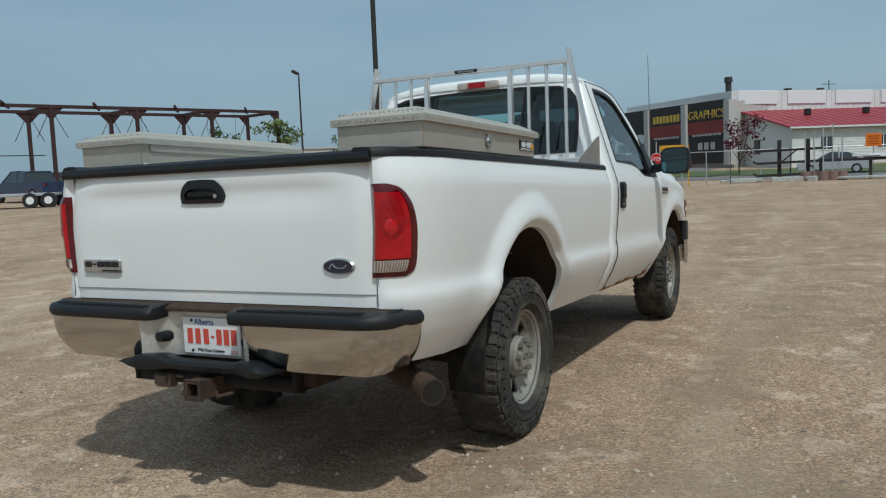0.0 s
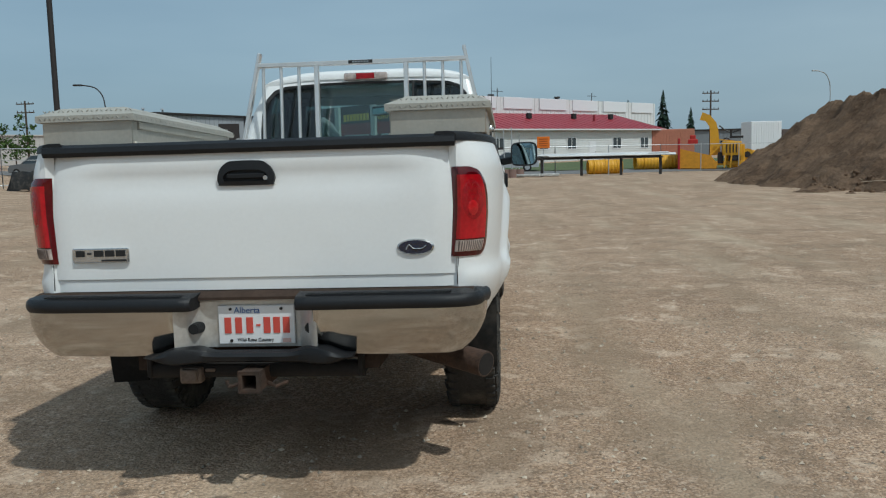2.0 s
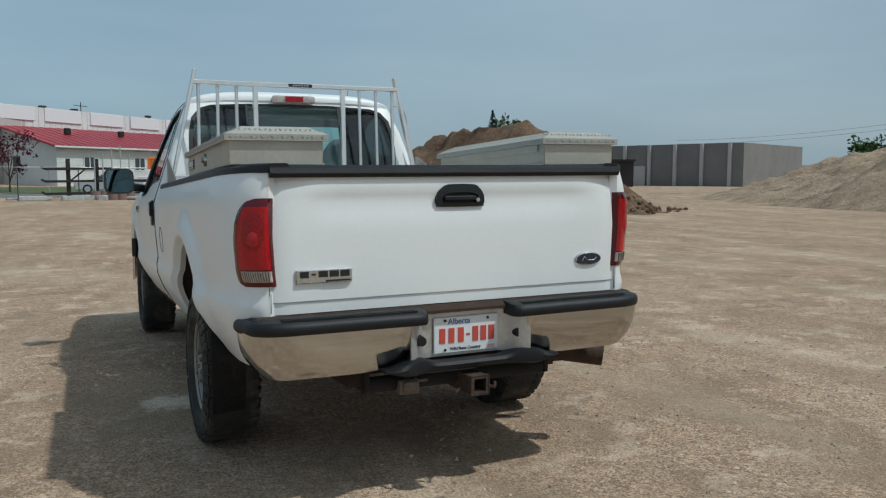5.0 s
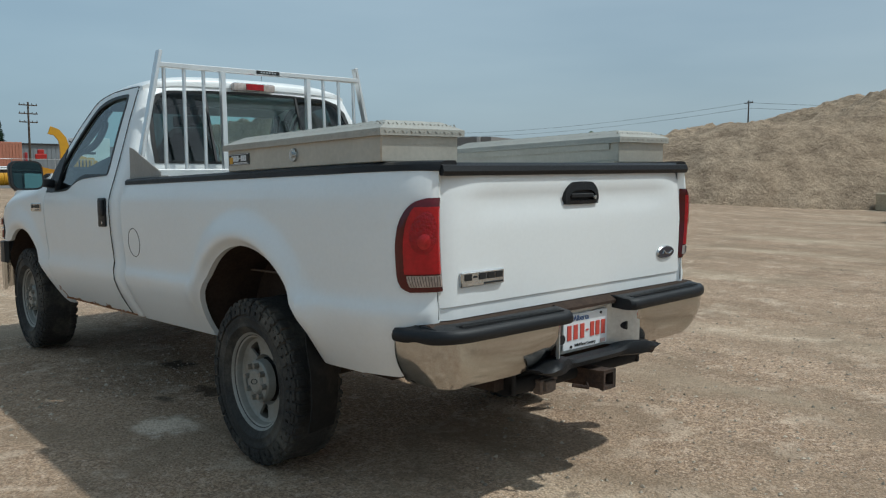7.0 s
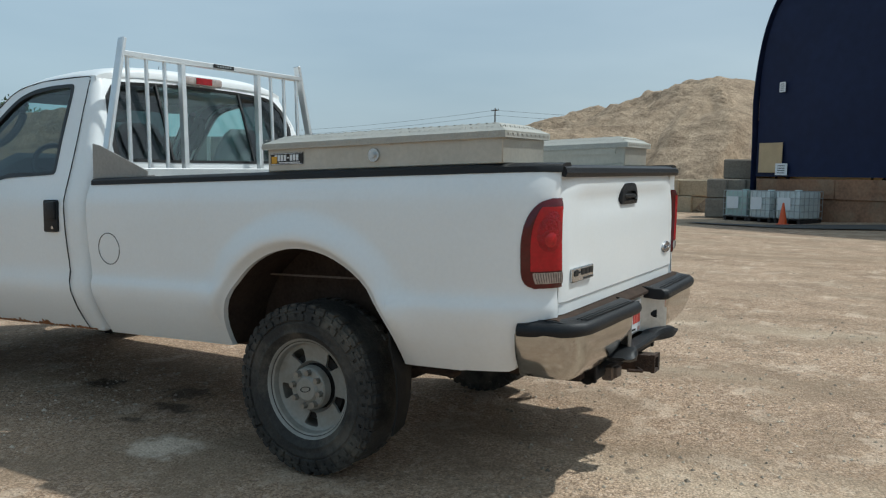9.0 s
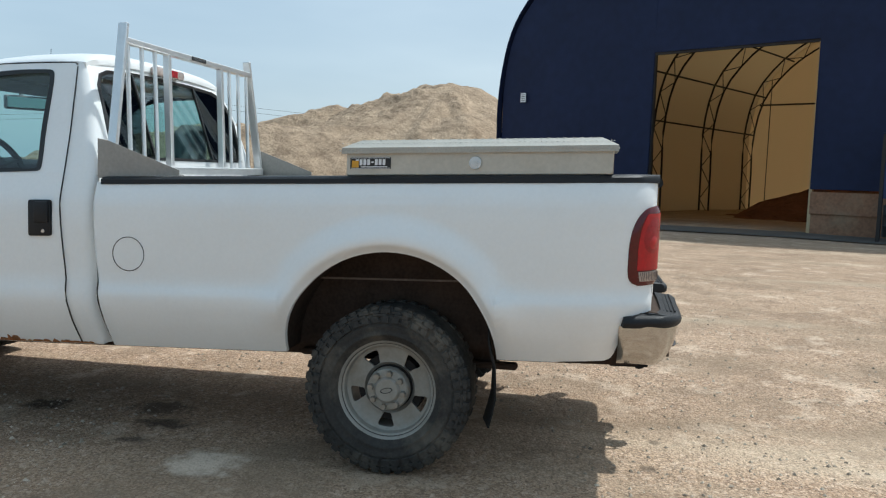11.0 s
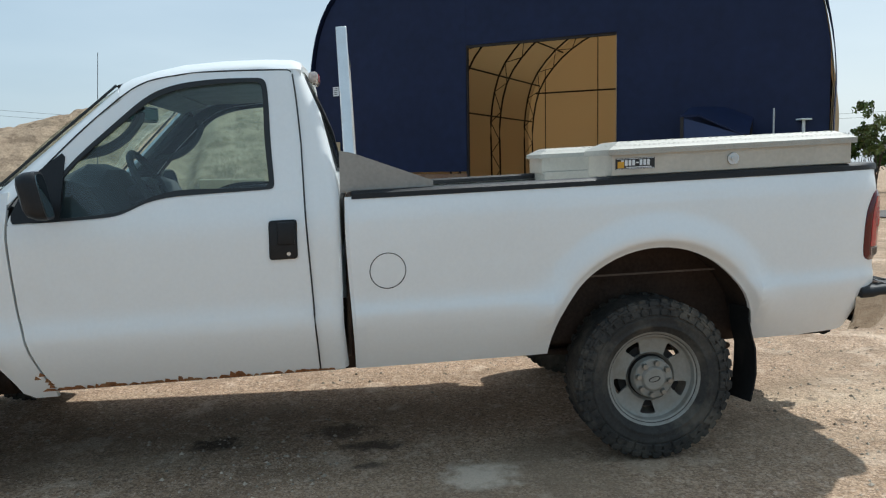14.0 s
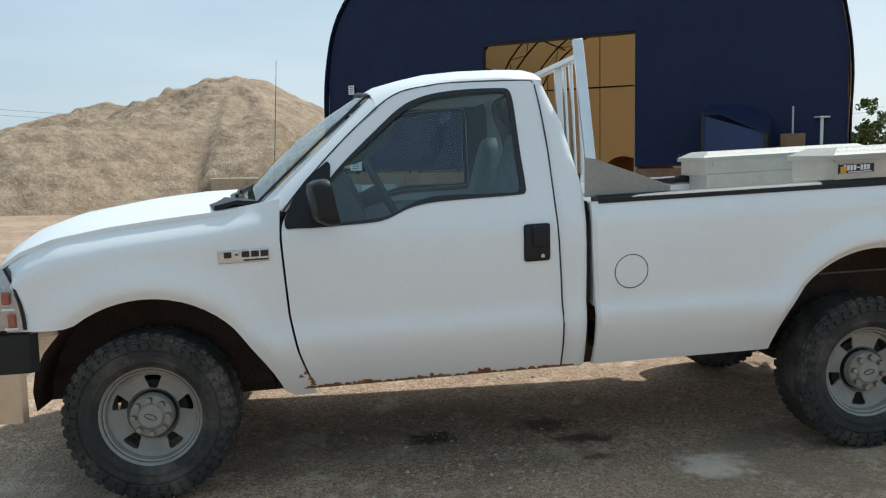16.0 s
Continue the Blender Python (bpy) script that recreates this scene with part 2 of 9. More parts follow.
def slab(bm, rows, off, mat=0):
    """A closed sheet: the grid of points and its copy moved by off (a vector, or a function of the point)."""
    f = off if callable(off) else (lambda p: Vector(off))
    a = skin(bm, rows, mat=mat)
    b = skin(bm, [[Vector(p) + f(Vector(p)) for p in row] for row in rows], mat=mat)
    n, k = len(a), len(a[0])
    rim = [(0, j) for j in range(k)] + [(i, k - 1) for i in range(1, n)] + [(n - 1, j) for j in range(k - 2, -1, -1)] + [(i, 0) for i in range(n - 2, 0, -1)]
    for (i, j), (p, q) in zip(rim, rim[1:] + rim[:1]):
        bm.faces.new((a[i][j], a[p][q], b[p][q], b[i][j])).material_index = mat
    return a, b


def prism(bm, pts, off, mat=0):
    """A polygon pushed along off."""
    a = [bm.verts.new(p) for p in pts]
    b = [bm.verts.new(Vector(p) + Vector(off)) for p in pts]
    fs = [bm.faces.new(a[::-1]), bm.faces.new(b)]
    for i in range(len(a)):
        j = (i + 1) % len(a)
        fs.append(bm.faces.new((a[i], a[j], b[j], b[i])))
    for f in fs:
        f.material_index = mat
    return fs


def band(bm, outer, inner, off, mat=0, steps=1):
    """A closed ring between two loops of equally many points, pushed along off."""
    o, i = [Vector(p) for p in outer], [Vector(p) for p in inner]
    n = len(o)
    rows = [[o[k].lerp(i[k], s / steps) for k in range(n)] for s in range(steps + 1)]
    f = off if callable(off) else (lambda p: Vector(off))
    a = skin(bm, rows, closed=True, mat=mat)
    b = skin(bm, [[p + f(p) for p in r] for r in rows], closed=True, mat=mat)
    for u, v in ((a[0], b[0]), (a[-1], b[-1])):
        for k in range(n):
            bm.faces.new((u[k], u[(k + 1) % n], v[(k + 1) % n], v[k])).material_index = mat


def lathe(bm, profile, seg=32, axis="x", mat=0, close=True):
    """A profile of (along, radius) turned about an axis."""
    rows = []
    for k in range(seg):
        c, s = math.cos(2 * math.pi * k / seg), math.sin(2 * math.pi * k / seg)
        rows.append([(u, r * c, r * s) if axis == "x" else (r * c, r * s, u) for u, r in profile])
    rows.append(rows[0])
    vr = skin(bm, rows, mat=mat)
    bmesh.ops.remove_doubles(bm, verts=bm.verts, dist=1e-5)


def sweep(bm, pts, r, seg=8, mat=0):
    """A round tube along points."""
    pts = [Vector(p) for p in pts]
    rows = []
    for i, p in enumerate(pts):
        d = (pts[min(i + 1, len(pts) - 1)] - pts[max(i - 1, 0)]).normalized()
        q = d.to_track_quat("Z", "Y")
        rows.append([p + q @ Vector((r * math.cos(2 * math.pi * k / seg), r * math.sin(2 * math.pi * k / seg), 0)) for k in range(seg)])
    vr = skin(bm, rows, closed=True, mat=mat)
    for ring in (vr[0], vr[-1]):
        bm.faces.new(ring).material_index = mat


def interp(x, xs, ys):
    return float(np.interp(x, xs, ys))


def smooth(a, b, x):
    t = min(1.0, max(0.0, (x - a) / (b - a)))
    return t * t * (3 - 2 * t)


def spline(pts, n=6, closed=False):
    """A Catmull-Rom line through points."""
    p = [Vector(q) for q in pts]
    out = []
    m = len(p)
    for i in range(m if closed else m - 1):
        a, b, c, d = ((p[(i - 1) % m], p[i], p[(i + 1) % m], p[(i + 2) % m]) if closed
                      else (p[max(i - 1, 0)], p[i], p[i + 1], p[min(i + 2, m - 1)]))
        for k in range(n):
            t = k / n
            out.append(0.5 * ((2 * b) + (c - a) * t + (2 * a - 5 * b + 4 * c - d) * t * t + (3 * b - a - 3 * c + d) * t ** 3))
    if not closed:
        out.append(p[-1])
    return out


def resample(pts, n, closed=False):
    """n points at even steps along a line."""
    p = [Vector(q) for q in pts]
    if closed:
        p.append(p[0])
    s = [0.0]
    for a, b in zip(p, p[1:]):
        s.append(s[-1] + (b - a).length)
    out = []
    for k in range(n):
        t = s[-1] * k / (n if closed else n - 1)
        out.append(Vector([interp(t, s, [q[c] for q in p]) for c in range(len(p[0]))]))
    return out


def lettering(name, text, size, mat, parent, m, label="", depth=0.002):
    """Raised words in the built-in font."""
    cu = bpy.data.curves.new(name, "FONT")
    cu.body, cu.size, cu.extrude, cu.align_x, cu.align_y = text, size, depth, "CENTER", "CENTER"
    tmp = bpy.data.objects.new(name, cu)
    me = bpy.data.meshes.new_from_object(tmp)
    bpy.data.objects.remove(tmp)
    me.materials.append(mat)
    ob = new(name, me)
    ob.parent = parent
    ob.matrix_basis = m
    if label:
        tagged(ob, label)
    return ob

# ---- pickup truck: x across, y towards the nose, rear axle at y = 0 ----
truck = thing("pickup_truck", "white single-cab work pickup truck, dusty, with rusty sills", "pickup truck", at=pose(0, 0, 0))

SIDE_Z = (0.5, 0.56, 0.6, 0.68, 0.76, 0.8, 0.828, 0.855, 0.875, 0.91, 0.98, 1.08, 1.18, 1.25, 1.29, 1.325, 1.36, 1.45, 1.6, 1.75, 1.9, 1.95, 2)
SIDE_X = (0.805, 0.850, 0.875, 0.920, 0.953, 0.963, 0.966, 0.957, 0.952, 0.952, 0.959, 0.966, 0.969, 0.967, 0.958, 0.945, 0.933, 0.903, 0.856, 0.808, 0.753, 0.730, 0.688)
ARCH_R, ARCH_F = (0.008, 0.55, 0.494, 0.492), (3.485, 0.55, 0.533, 0.502)


def side_x(z):
    return interp(z, SIDE_Z, SIDE_X)


def flare(y, z, arch, amount):
    r = math.hypot((y - arch[0]) / arch[2], (z - arch[1]) / arch[3])
    return amount * (1 - smooth(1.10, 1.36, r)) * smooth(0.99, 1.09, r) * smooth(0.56, 0.80, z)


def arch_low(y, arch, low):
    u = abs(y - arch[0]) / arch[2]
    return max(low, arch[1] + arch[3] * math.sqrt(max(0.0, 1 - u * u))) if u < 1 else low


def columns(arch, n=30):
    return [arch[0] - arch[2] * 0.9999 * math.cos(math.pi * k / n) for k in range(n + 1)]


CORNER = [(-0.75, 0.0), (-0.87, 0.010), (-0.96, 0.028), (-1.02, 0.048), (-1.06, 0.066), (-1.095, 0.088), (-1.122, 0.114), (-1.138, 0.139), (-1.144, 0.165)]
CORNER_LINE = resample(spline([(y, d, 0) for y, d in CORNER], 8), 60)
CORNER_FINE = resample(spline([(y, d, 0) for y, d in CORNER], 8), 1200)


def bed_side(s):
    ys = sorted(set([1.436, 1.420, 1.36, 1.2, 1.0, 0.8, 0.66, 0.59, 0.555] + columns(ARCH_R) + [-0.525, -0.55, -0.60, -0.67, -0.75]), reverse=True)
    cols = [(y, 0.0, max(arch_low(y, ARCH_R, 0.555), 0.555)) for y in ys]
    # the lower rear edge is cut away round the bumper's end
    cut_y, cut_z = (-1.144, -1.10, -1.07, -1.05, -1.03, -1.01, -0.99, -0.97, -0.75), (0.790, 0.786, 0.772, 0.745, 0.700, 0.645, 0.590, 0.566, 0.558)
    for k in list(range(3, 30, 4)) + list(range(30, 60)):
        cols.append((CORNER_LINE[k].x, CORNER_LINE[k].y, interp(CORNER_LINE[k].x, cut_y, cut_z)))
    rows = []
    for y, inset, low in cols:
        row = []
        for k in range(41):
            z = low + (1.352 - low) * (k / 40)
            x = side_x(z) - inset
            if inset > 0.125:
                x = max(x, 0.802)
            x += flare(y, z, ARCH_R, 0.036)
            if y > 1.43:
                x -= 0.012
            row.append((s * x, y - 0.031 * smooth(1.25, 0.56, z) * smooth(1.0, 1.42, y), z))
        rows.append(row)
    bm = bmesh.new()
    slab(bm, rows, lambda p: Vector((-s * 0.028, 0.02 if p.y < -1.1 else 0, 0)))
    return part("bed_side", bm, PAINT, truck, body=True)


def bed_floor():
    bm = bmesh.new()
    half = [(0.84, -1.10), (0.84, -0.425), (0.60, -0.425), (0.60, 0.44), (0.84, 0.44), (0.84, 1.38)]
    prism(bm, [(x, y, 0.845) for x, y in half] + [(-x, y, 0.845) for x, y in reversed(half)], (0, 0, 0.03))
    part("bed_floor", bm, PAINT, truck, "white steel bed floor", body=True)
    bm = bmesh.new()
    box(bm, (0, 1.385, 1.09), (1.70, 0.03, 0.50), 0.006)
    part("bed_front_wall", bm, PAINT, truck, body=True)
    for s in (-1, 1):
        bm = bmesh.new()
        rows = [[(s * x, y, z) for x, z in ((0.862, 1.05), (0.862, 1.20), (0.862, 1.325), (0.90, 1.338))] for y in (-0.95, -0.3, 0.4, 1.37)]
        slab(bm, rows, (-s * 0.012, 0, -0.006))
        part("bed_inner_wall", bm, PAINT, truck, body=True)


def rail_cap(s):
    """Black plastic cap along the top of a bed side, turned down at the rear corner."""
    line = [(1.405, 0.0), (0.5, 0.0), (-0.5, 0.0), (-0.75, 0.0)] + [(p.x, p.y) for p in (min(CORNER_LINE, key=lambda q: abs(q.x - yy)) for yy in (-0.9, -1.0, -1.05, -1.085, -1.11, -1.13, -1.142))]
    rows = []
    for y, inset in line:
        w = 0.062 - 0.018 * smooth(-1.02, -1.13, y)
        drop = 0.03 * max(0.0, -1.06 - y)
        x = max(side_x(1.345) - inset, 0.80) + 0.006 - 0.93 * w
        rows.append([(s * (x + a * w), y - (0.008 if y < -1.12 else 0), z - drop) for a, z in ((-1, 1.345), (-1, 1.368), (-0.8, 1.378), (0.2, 1.378), (0.72, 1.373), (0.90, 1.364), (0.93, 1.343), (0.80, 1.341))])
    bm = bmesh.new()
    vr = skin(bm, rows, closed=True)
    bm.faces.new(vr[0])
    bm.faces.new(vr[-1])
    return part("bed_rail_cap", bm, PLASTIC, truck, "matt black plastic rail cap", body=True)


def tailgate():
    bm = bmesh.new()
    rows = []
    zs = [0.793, 0.80, 0.838, 0.842, 0.90, 1.0, 1.1, 1.18, 1.22, 1.25, 1.28, 1.31, 1.33, 1.342]
    for z in zs:
        row = []
        for k in range(33):
            x = -0.798 + 1.596 * k / 32
            y = -1.150 + 0.012 * smooth(1.27, 1.345, z)
            # a shallow hollow across the upper part, and the fold above the lower edge
            y += 0.014 * math.exp(-((z - 1.225) / 0.035) ** 2) * (1 - smooth(0.52, 0.72, abs(x)))
            y += (0.006 if z < 0.84 else 0.0)
            y += 0.02 * smooth(0.782, 0.800, abs(x)) + 0.022 * smooth(0.60, 0.80, abs(x)) * smooth(1.10, 1.345, z)
            row.append((x, y, z))
        rows.append(row)
    slab(bm, rows, (0, 0.045, 0))
    gate = part("tailgate", bm, PAINT, truck, "white tailgate with a shallow hollow", body=True, smooth=30)
    bm = bmesh.new()
    prof = [(-1.158, 1.320), (-1.166, 1.336), (-1.160, 1.356), (-1.140, 1.368), (-1.105, 1.370), (-1.085, 1.362), (-1.085, 1.340), (-1.12, 1.328)]
    vr = skin(bm, [[(x, y, z) for y, z in prof] for x in (-0.798, -0.4, 0, 0.4, 0.798)], closed=True)
    bm.faces.new(vr[0]), bm.faces.new(vr[-1])
    part("top_moulding", bm, PLASTIC, gate, "black plastic tailgate moulding", body=True)
    for s in (-1, 1):
        bm = bmesh.new()
        bar(bm, (s * 0.8005, -1.140, 0.80), (s * 0.8005, -1.130, 1.335), 0.008, 0.006, up=(0, 1, 0))
        part("tailgate_seam", bm, BLACK, gate, "dark gap beside the tailgate", body=True)
    bm = bmesh.new()
    # handle: a black bezel with arched top, a dark pocket and a paddle
    loop = [(-0.106, 1.202), (-0.09, 1.195), (0.09, 1.195), (0.106, 1.202), (0.111, 1.225), (0.100, 1.258), (0.070, 1.284), (0.03, 1.289), (-0.03, 1.289), (-0.070, 1.284), (-0.100, 1.258), (-0.111, 1.225)]
    outer = spline([(x, -1.156, z) for x, z in loop], 3, True)
    inner = [Vector((p.x * 0.78, -1.160, 1.232 + (p.z - 1.237) * (0.50 if p.z < 1.237 else 0.42))) for p in outer]
    band(bm, outer, inner, (0, 0.03, 0))
    prism(bm, [p + Vector((0, 0.016, 0)) for p in inner], (0, 0.012, 0))
    box(bm, (0, -1.153, 1.230), (0.150, 0.012, 0.020), 0.004)
    handle = part("handle", bm, PLASTIC, gate, "black plastic latch handle", body=True)
    bm = bmesh.new()
    rod(bm, (0.078, -1.164, 1.222), (0.078, -1.15, 1.222), 0.009, seg=12)
    part("lock", bm, BADGE, handle, "round chrome lock", body=True)
    bm = bmesh.new()
    box(bm, (-0.592, -1.156, 0.937), (0.228, 0.014, 0.056), 0.004)
    badge = part("badge", bm, BADGE, gate, "chrome model badge with dark bars", body=True)
    bars_dark = bmesh.new()
    for x, w in ((-0.672, 0.034), (-0.635, 0.016), (-0.597, 0.036), (-0.553, 0.036), (-0.509, 0.036)):
        box(bars_dark, (x, -1.1645, 0.945), (w, 0.004, 0.024 if w > 0.02 else 0.007))
    box(bars_dark, (-0.537, -1.1642, 0.918), (0.10, 0.003, 0.007))
    part("badge_bars", bars_dark, BLACK, badge, body=True)
    bm = bmesh.new()
    ring = [Vector((0.643 + 0.071 * math.cos(a), -1.154, 0.945 + 0.031 * math.sin(a))) for a in np.linspace(0, 2 * math.pi, 40, endpoint=False)]
    inner = [Vector((0.643 + (p.x - 0.643) * 0.9, -1.160, 0.945 + (p.z - 0.945) * 0.84)) for p in ring]
    band(bm, ring, inner, (0, 0.01, 0))
    emblem = part("emblem", bm, BADGE, gate, "oval emblem with a chrome rim", body=True)
    bm = bmesh.new()
    prism(bm, inner, (0, 0.008, 0))
    part("emblem_field", bm, NAVY, emblem, "dark blue oval", body=True)
    bm = bmesh.new()
    sweep(bm, spline([(0.607, -1.162, 0.936), (0.619, -1.162, 0.954), (0.635, -1.162, 0.940), (0.651, -1.162, 0.939), (0.667, -1.162, 0.939), (0.683, -1.162, 0.950)], 5), 0.0025, 6)
    part("emblem_stroke", bm, BADGE, emblem, body=True)
    return gate


def corner_at(y_front, u):
    """A point of the rear corner's plan line: u 0 at y_front, 1 at its inner end."""
    k0 = min(range(1200), key=lambda k: abs(CORNER_FINE[k].x - y_front))
    f = k0 + (1199 - k0) * u
    i = min(1198, int(f))
    return CORNER_FINE[i].lerp(CORNER_FINE[i + 1], f - i)


def tail_light(s):
    front_z = (0.905, 0.912, 0.925, 0.945, 0.97, 1.06, 1.10, 1.14, 1.17, 1.20, 1.222, 1.236, 1.243)
    front_y = (-1.075, -1.057, -1.044, -1.036, -1.033, -1.033, -1.036, -1.043, -1.053, -1.068, -1.086, -1.104, -1.125)

    def patch(z0, z1, lift, u0, u1, n=14, m=14):
        rows = []
        for i in range(n + 1):
            z = z0 + (z1 - z0) * i / n
            yf = interp(z, front_z, front_y)
            row = []
            for k in range(m + 1):
                u = u0 + (u1 - u0) * k / m
                p = corner_at(yf, u)
                edge = min(u - 0, (1 - u) * 2, (z - 0.905) * 6, (1.243 - z) * 6)
                out = 0.006 + lift * smooth(-0.03, 0.18, edge)
                nx = 1 - p.y / 0.165
                row.append((s * (side_x(z) - p.y + out * nx), p.x - out * (1 - nx * 0.9), z))
            rows.append(row)
        return rows

    bm = bmesh.new()
    slab(bm, patch(0.905, 1.243, 0.012, 0, 1.0, 34, 16), lambda p: Vector((-s * 0.02, 0.02, 0)))
    lamp = part("tail_light", bm, RED_DARK, truck, "glossy red tail light with a clear reversing window", body=True)
    bm = bmesh.new()
    slab(bm, patch(0.972, 1.212, 0.0150, 0.20, 0.955, 24, 14), lambda p: Vector((-s * 0.005, 0.005, 0)))
    part("brake_lens", bm, RED_LENS, lamp, "bright red lens", body=True)
    bm = bmesh.new()
    slab(bm, patch(0.924, 0.966, 0.0155, 0.24, 0.95, 5, 12), lambda p: Vector((-s * 0.006, 0.006, 0)))
    part("reversing_window", bm, CLEAR_LENS, lamp, "clear ribbed window", body=True)
    bm = bmesh.new()
    for k in range(12):
        u = 0.28 + 0.055 * k
        slab(bm, patch(0.926, 0.964, 0.0175, u, u + 0.018, 3, 1), lambda p: Vector((-s * 0.004, 0.004, 0)))
    part("reversing_ribs", bm, RIB_GREY, lamp, body=True)

    def disc(name, mat, zc, rz, uc, ru, lift, label):
        bm = bmesh.new()
        rows = []
        for r in (1.0, 0.85, 0.6, 0.3, 0.02):
            row = []
            for a in np.linspace(0, 2 * math.pi, 28, endpoint=False):
                row.append(patch(zc + rz * r * math.sin(a), 1.2, lift + 0.004 * (1 - r * r), uc + ru * r * math.cos(a), 0.9, 1, 1)[0][0])
            rows.append(row)
        vr = skin(bm, rows, closed=True)
        bm.faces.new(vr[-1])
        part(name, bm, mat, lamp, label, body=True)
    disc("brake_reflector", RED_INNER, 1.120, 0.078, 0.60, 0.29, 0.0150, "darker round reflector")
    # a glint painted on the lens as a paler disc
    disc("bulb_glint", RED_GLINT, 1.090, 0.030, 0.62, 0.13, 0.0180, "paler red spot, a painted bulb glint")
    return lamp


def bumper_y(x):
    a = abs(x)
    return -1.290 + 0.02 * a + 0.13 * smooth(0.66, 0.99, a) ** 1.6


def rear_bumper():
    bumper = new("rear_bumper")
    bumper.parent = truck
    tagged(bumper, "chrome step bumper with black rubber pads")
    for s in (-1, 1):
        # chrome face, rolled under along its lower edge and round the corner
        bm = bmesh.new()
        rows = []
        flat = [0.266, 0.270, 0.277, 0.29, 0.32, 0.37, 0.42, 0.48, 0.55, 0.64, 0.70]
        pts = [(x, bumper_y(x) + 0.010 * smooth(0.282, 0.264, x), 0.0) for x in flat]
        for k in range(1, 12):
            a = math.pi / 2 * k / 11
            pts.append((0.70 + 0.204 * math.sin(a) ** 0.9, bumper_y(0.70) + 0.15 * (1 - math.cos(a)) ** 1.15, math.sin(a)))
        pts += [(0.908, -1.085, 1.0), (0.908, -1.050, 1.0), (0.906, -1.030, 1.0)]
        for x, y, c in pts:
            bot = interp(x, (0.16, 0.30, 0.38, 0.45, 0.80, 0.90, 0.91), (0.600, 0.592, 0.566, 0.560, 0.562, 0.572, 0.578))
            row = []
            for k in range(13):
                t = k / 12
                z = bot - 0.018 + (0.752 - bot) * t
                roll = (1 - t) ** 2.6
                row.append((s * (x - 0.075 * roll * c), y + 0.010 + 0.075 * roll * math.sqrt(1 - c * c), z))
            rows.append(row)
        slab(bm, rows, lambda p: Vector((-s * 0.010 if abs(p.x) > 0.85 else 0, 0.012, 0)))
        part("bumper_face", bm, CHROME, bumper, "chrome bumper face", body=True)
        # rubber pad with a rounded nose and a ribbed top
        bm = bmesh.new()
        rows = []
        outer = [(0.196, -1.262), (0.200, -1.285), (0.215, -1.300), (0.25, -1.303)] + [(x, y - 0.014) for x, y, c in pts[6:-3]] + [(0.920, -1.085), (0.920, -1.035)]
        for x, y in outer:
            ix = min(x, 0.872)
            iy = min(max(y + 0.10, -1.195), -1.02) if x < 0.90 else max(y + 0.02, -1.10)
            nx = smooth(0.84, 0.91, x)
            def at(d, z):
                return (s * (x - d * nx), y + 0.010 + d * (1 - nx), z - 0.018)
            rows.append([at(0.008, 0.745), at(0.0, 0.754), at(-0.003, 0.768), at(0.002, 0.784), at(0.014, 0.794), at(0.03, 0.796), (s * ix, iy, 0.788), (s * ix, iy + 0.004, 0.735)])
        vr = skin(bm, rows, closed=True)
        bm.faces.new(vr[0]), bm.faces.new(vr[-1])
        pad = part("step_pad", bm, PLASTIC, bumper, "black rubber step pad", body=True)
        bm = bmesh.new()
        for k in range(4):
            y = -1.272 + 0.017 * k
            bar(bm, (s * 0.24, y + 0.01, 0.7815), (s * 0.78, y + 0.024, 0.7835), 0.006, 0.005)
        part("pad_ribs", bm, PLASTIC, pad, body=True)
    bm = bmesh.new()
    rows = [[(x, y, z) for y, z in ((-1.20, 0.770), (-1.165, 0.788), (-1.135, 0.790), (-1.12, 0.77))] for x in np.linspace(-0.86, 0.86, 9)]
    slab(bm, rows, (0, 0, -0.012))
    part("bumper_shelf", bm, DARK, bumper, "dark shelf behind the step pads", body=True)
    bm = bmesh.new()
    rows = []
    for x in np.linspace(-0.274, 0.274, 25):
        y = -1.162 - 0.106 * smooth(0.165, 0.274, abs(x)) ** 1.2
        rows.append([(x + 0.004, y, z) for z in (0.57, 0.63, 0.70, 0.752)])
    slab(bm, rows, (0, 0.015, 0))
    box(bm, (0.012, -1.150, 0.758), (0.42, 0.08, 0.012), 0.003)
    part("plate_recess", bm, RECESS, bumper, "bright steel recess", body=True)
    bm = bmesh.new()
    rows = []
    for x in np.linspace(-0.398, 0.398, 41):
        a = abs(x)
        y = -1.250 - 0.052 * smooth(0.16, 0.31, a) + 0.012 * smooth(0.34, 0.415, a)
        low = 0.520 + 0.026 * smooth(0.26, 0.415, a) ** 1.5
        top = low + 0.014 + (0.552 - low + 0.022 * smooth(0.14, 0.24, a)) * smooth(0.402, 0.285, a)
        rows.append([(x + 0.014, y + 0.03, low), (x + 0.014, y + 0.004, low + 0.010), (x + 0.014, y - 0.002, 0.4 * low + 0.6 * top), (x + 0.014, y + 0.006, top - 0.006), (x + 0.014, y + 0.025, top), (x + 0.014, -1.18, top - 0.004), (x + 0.014, -1.18, low + 0.004)])
    vr = skin(bm, rows, closed=True)
    bm.faces.new(vr[0]), bm.faces.new(vr[-1])
    part("centre_step", bm, PLASTIC, bumper, "black rubber centre step", body=True)
    for s in (-1, 1):
        bm = bmesh.new()
        rod(bm, (s * 0.226 + 0.018, -1.175, 0.652), (s * 0.226 + 0.018, -1.232, 0.652), 0.026, 0.02, 16)
        part("bolt_cap", bm, PLASTIC, bumper, "round black plug", body=True)
    # licence plate
    bm = bmesh.new()
    box(bm, (0.020, -1.170, 0.658), (0.302, 0.006, 0.152), 0.003)
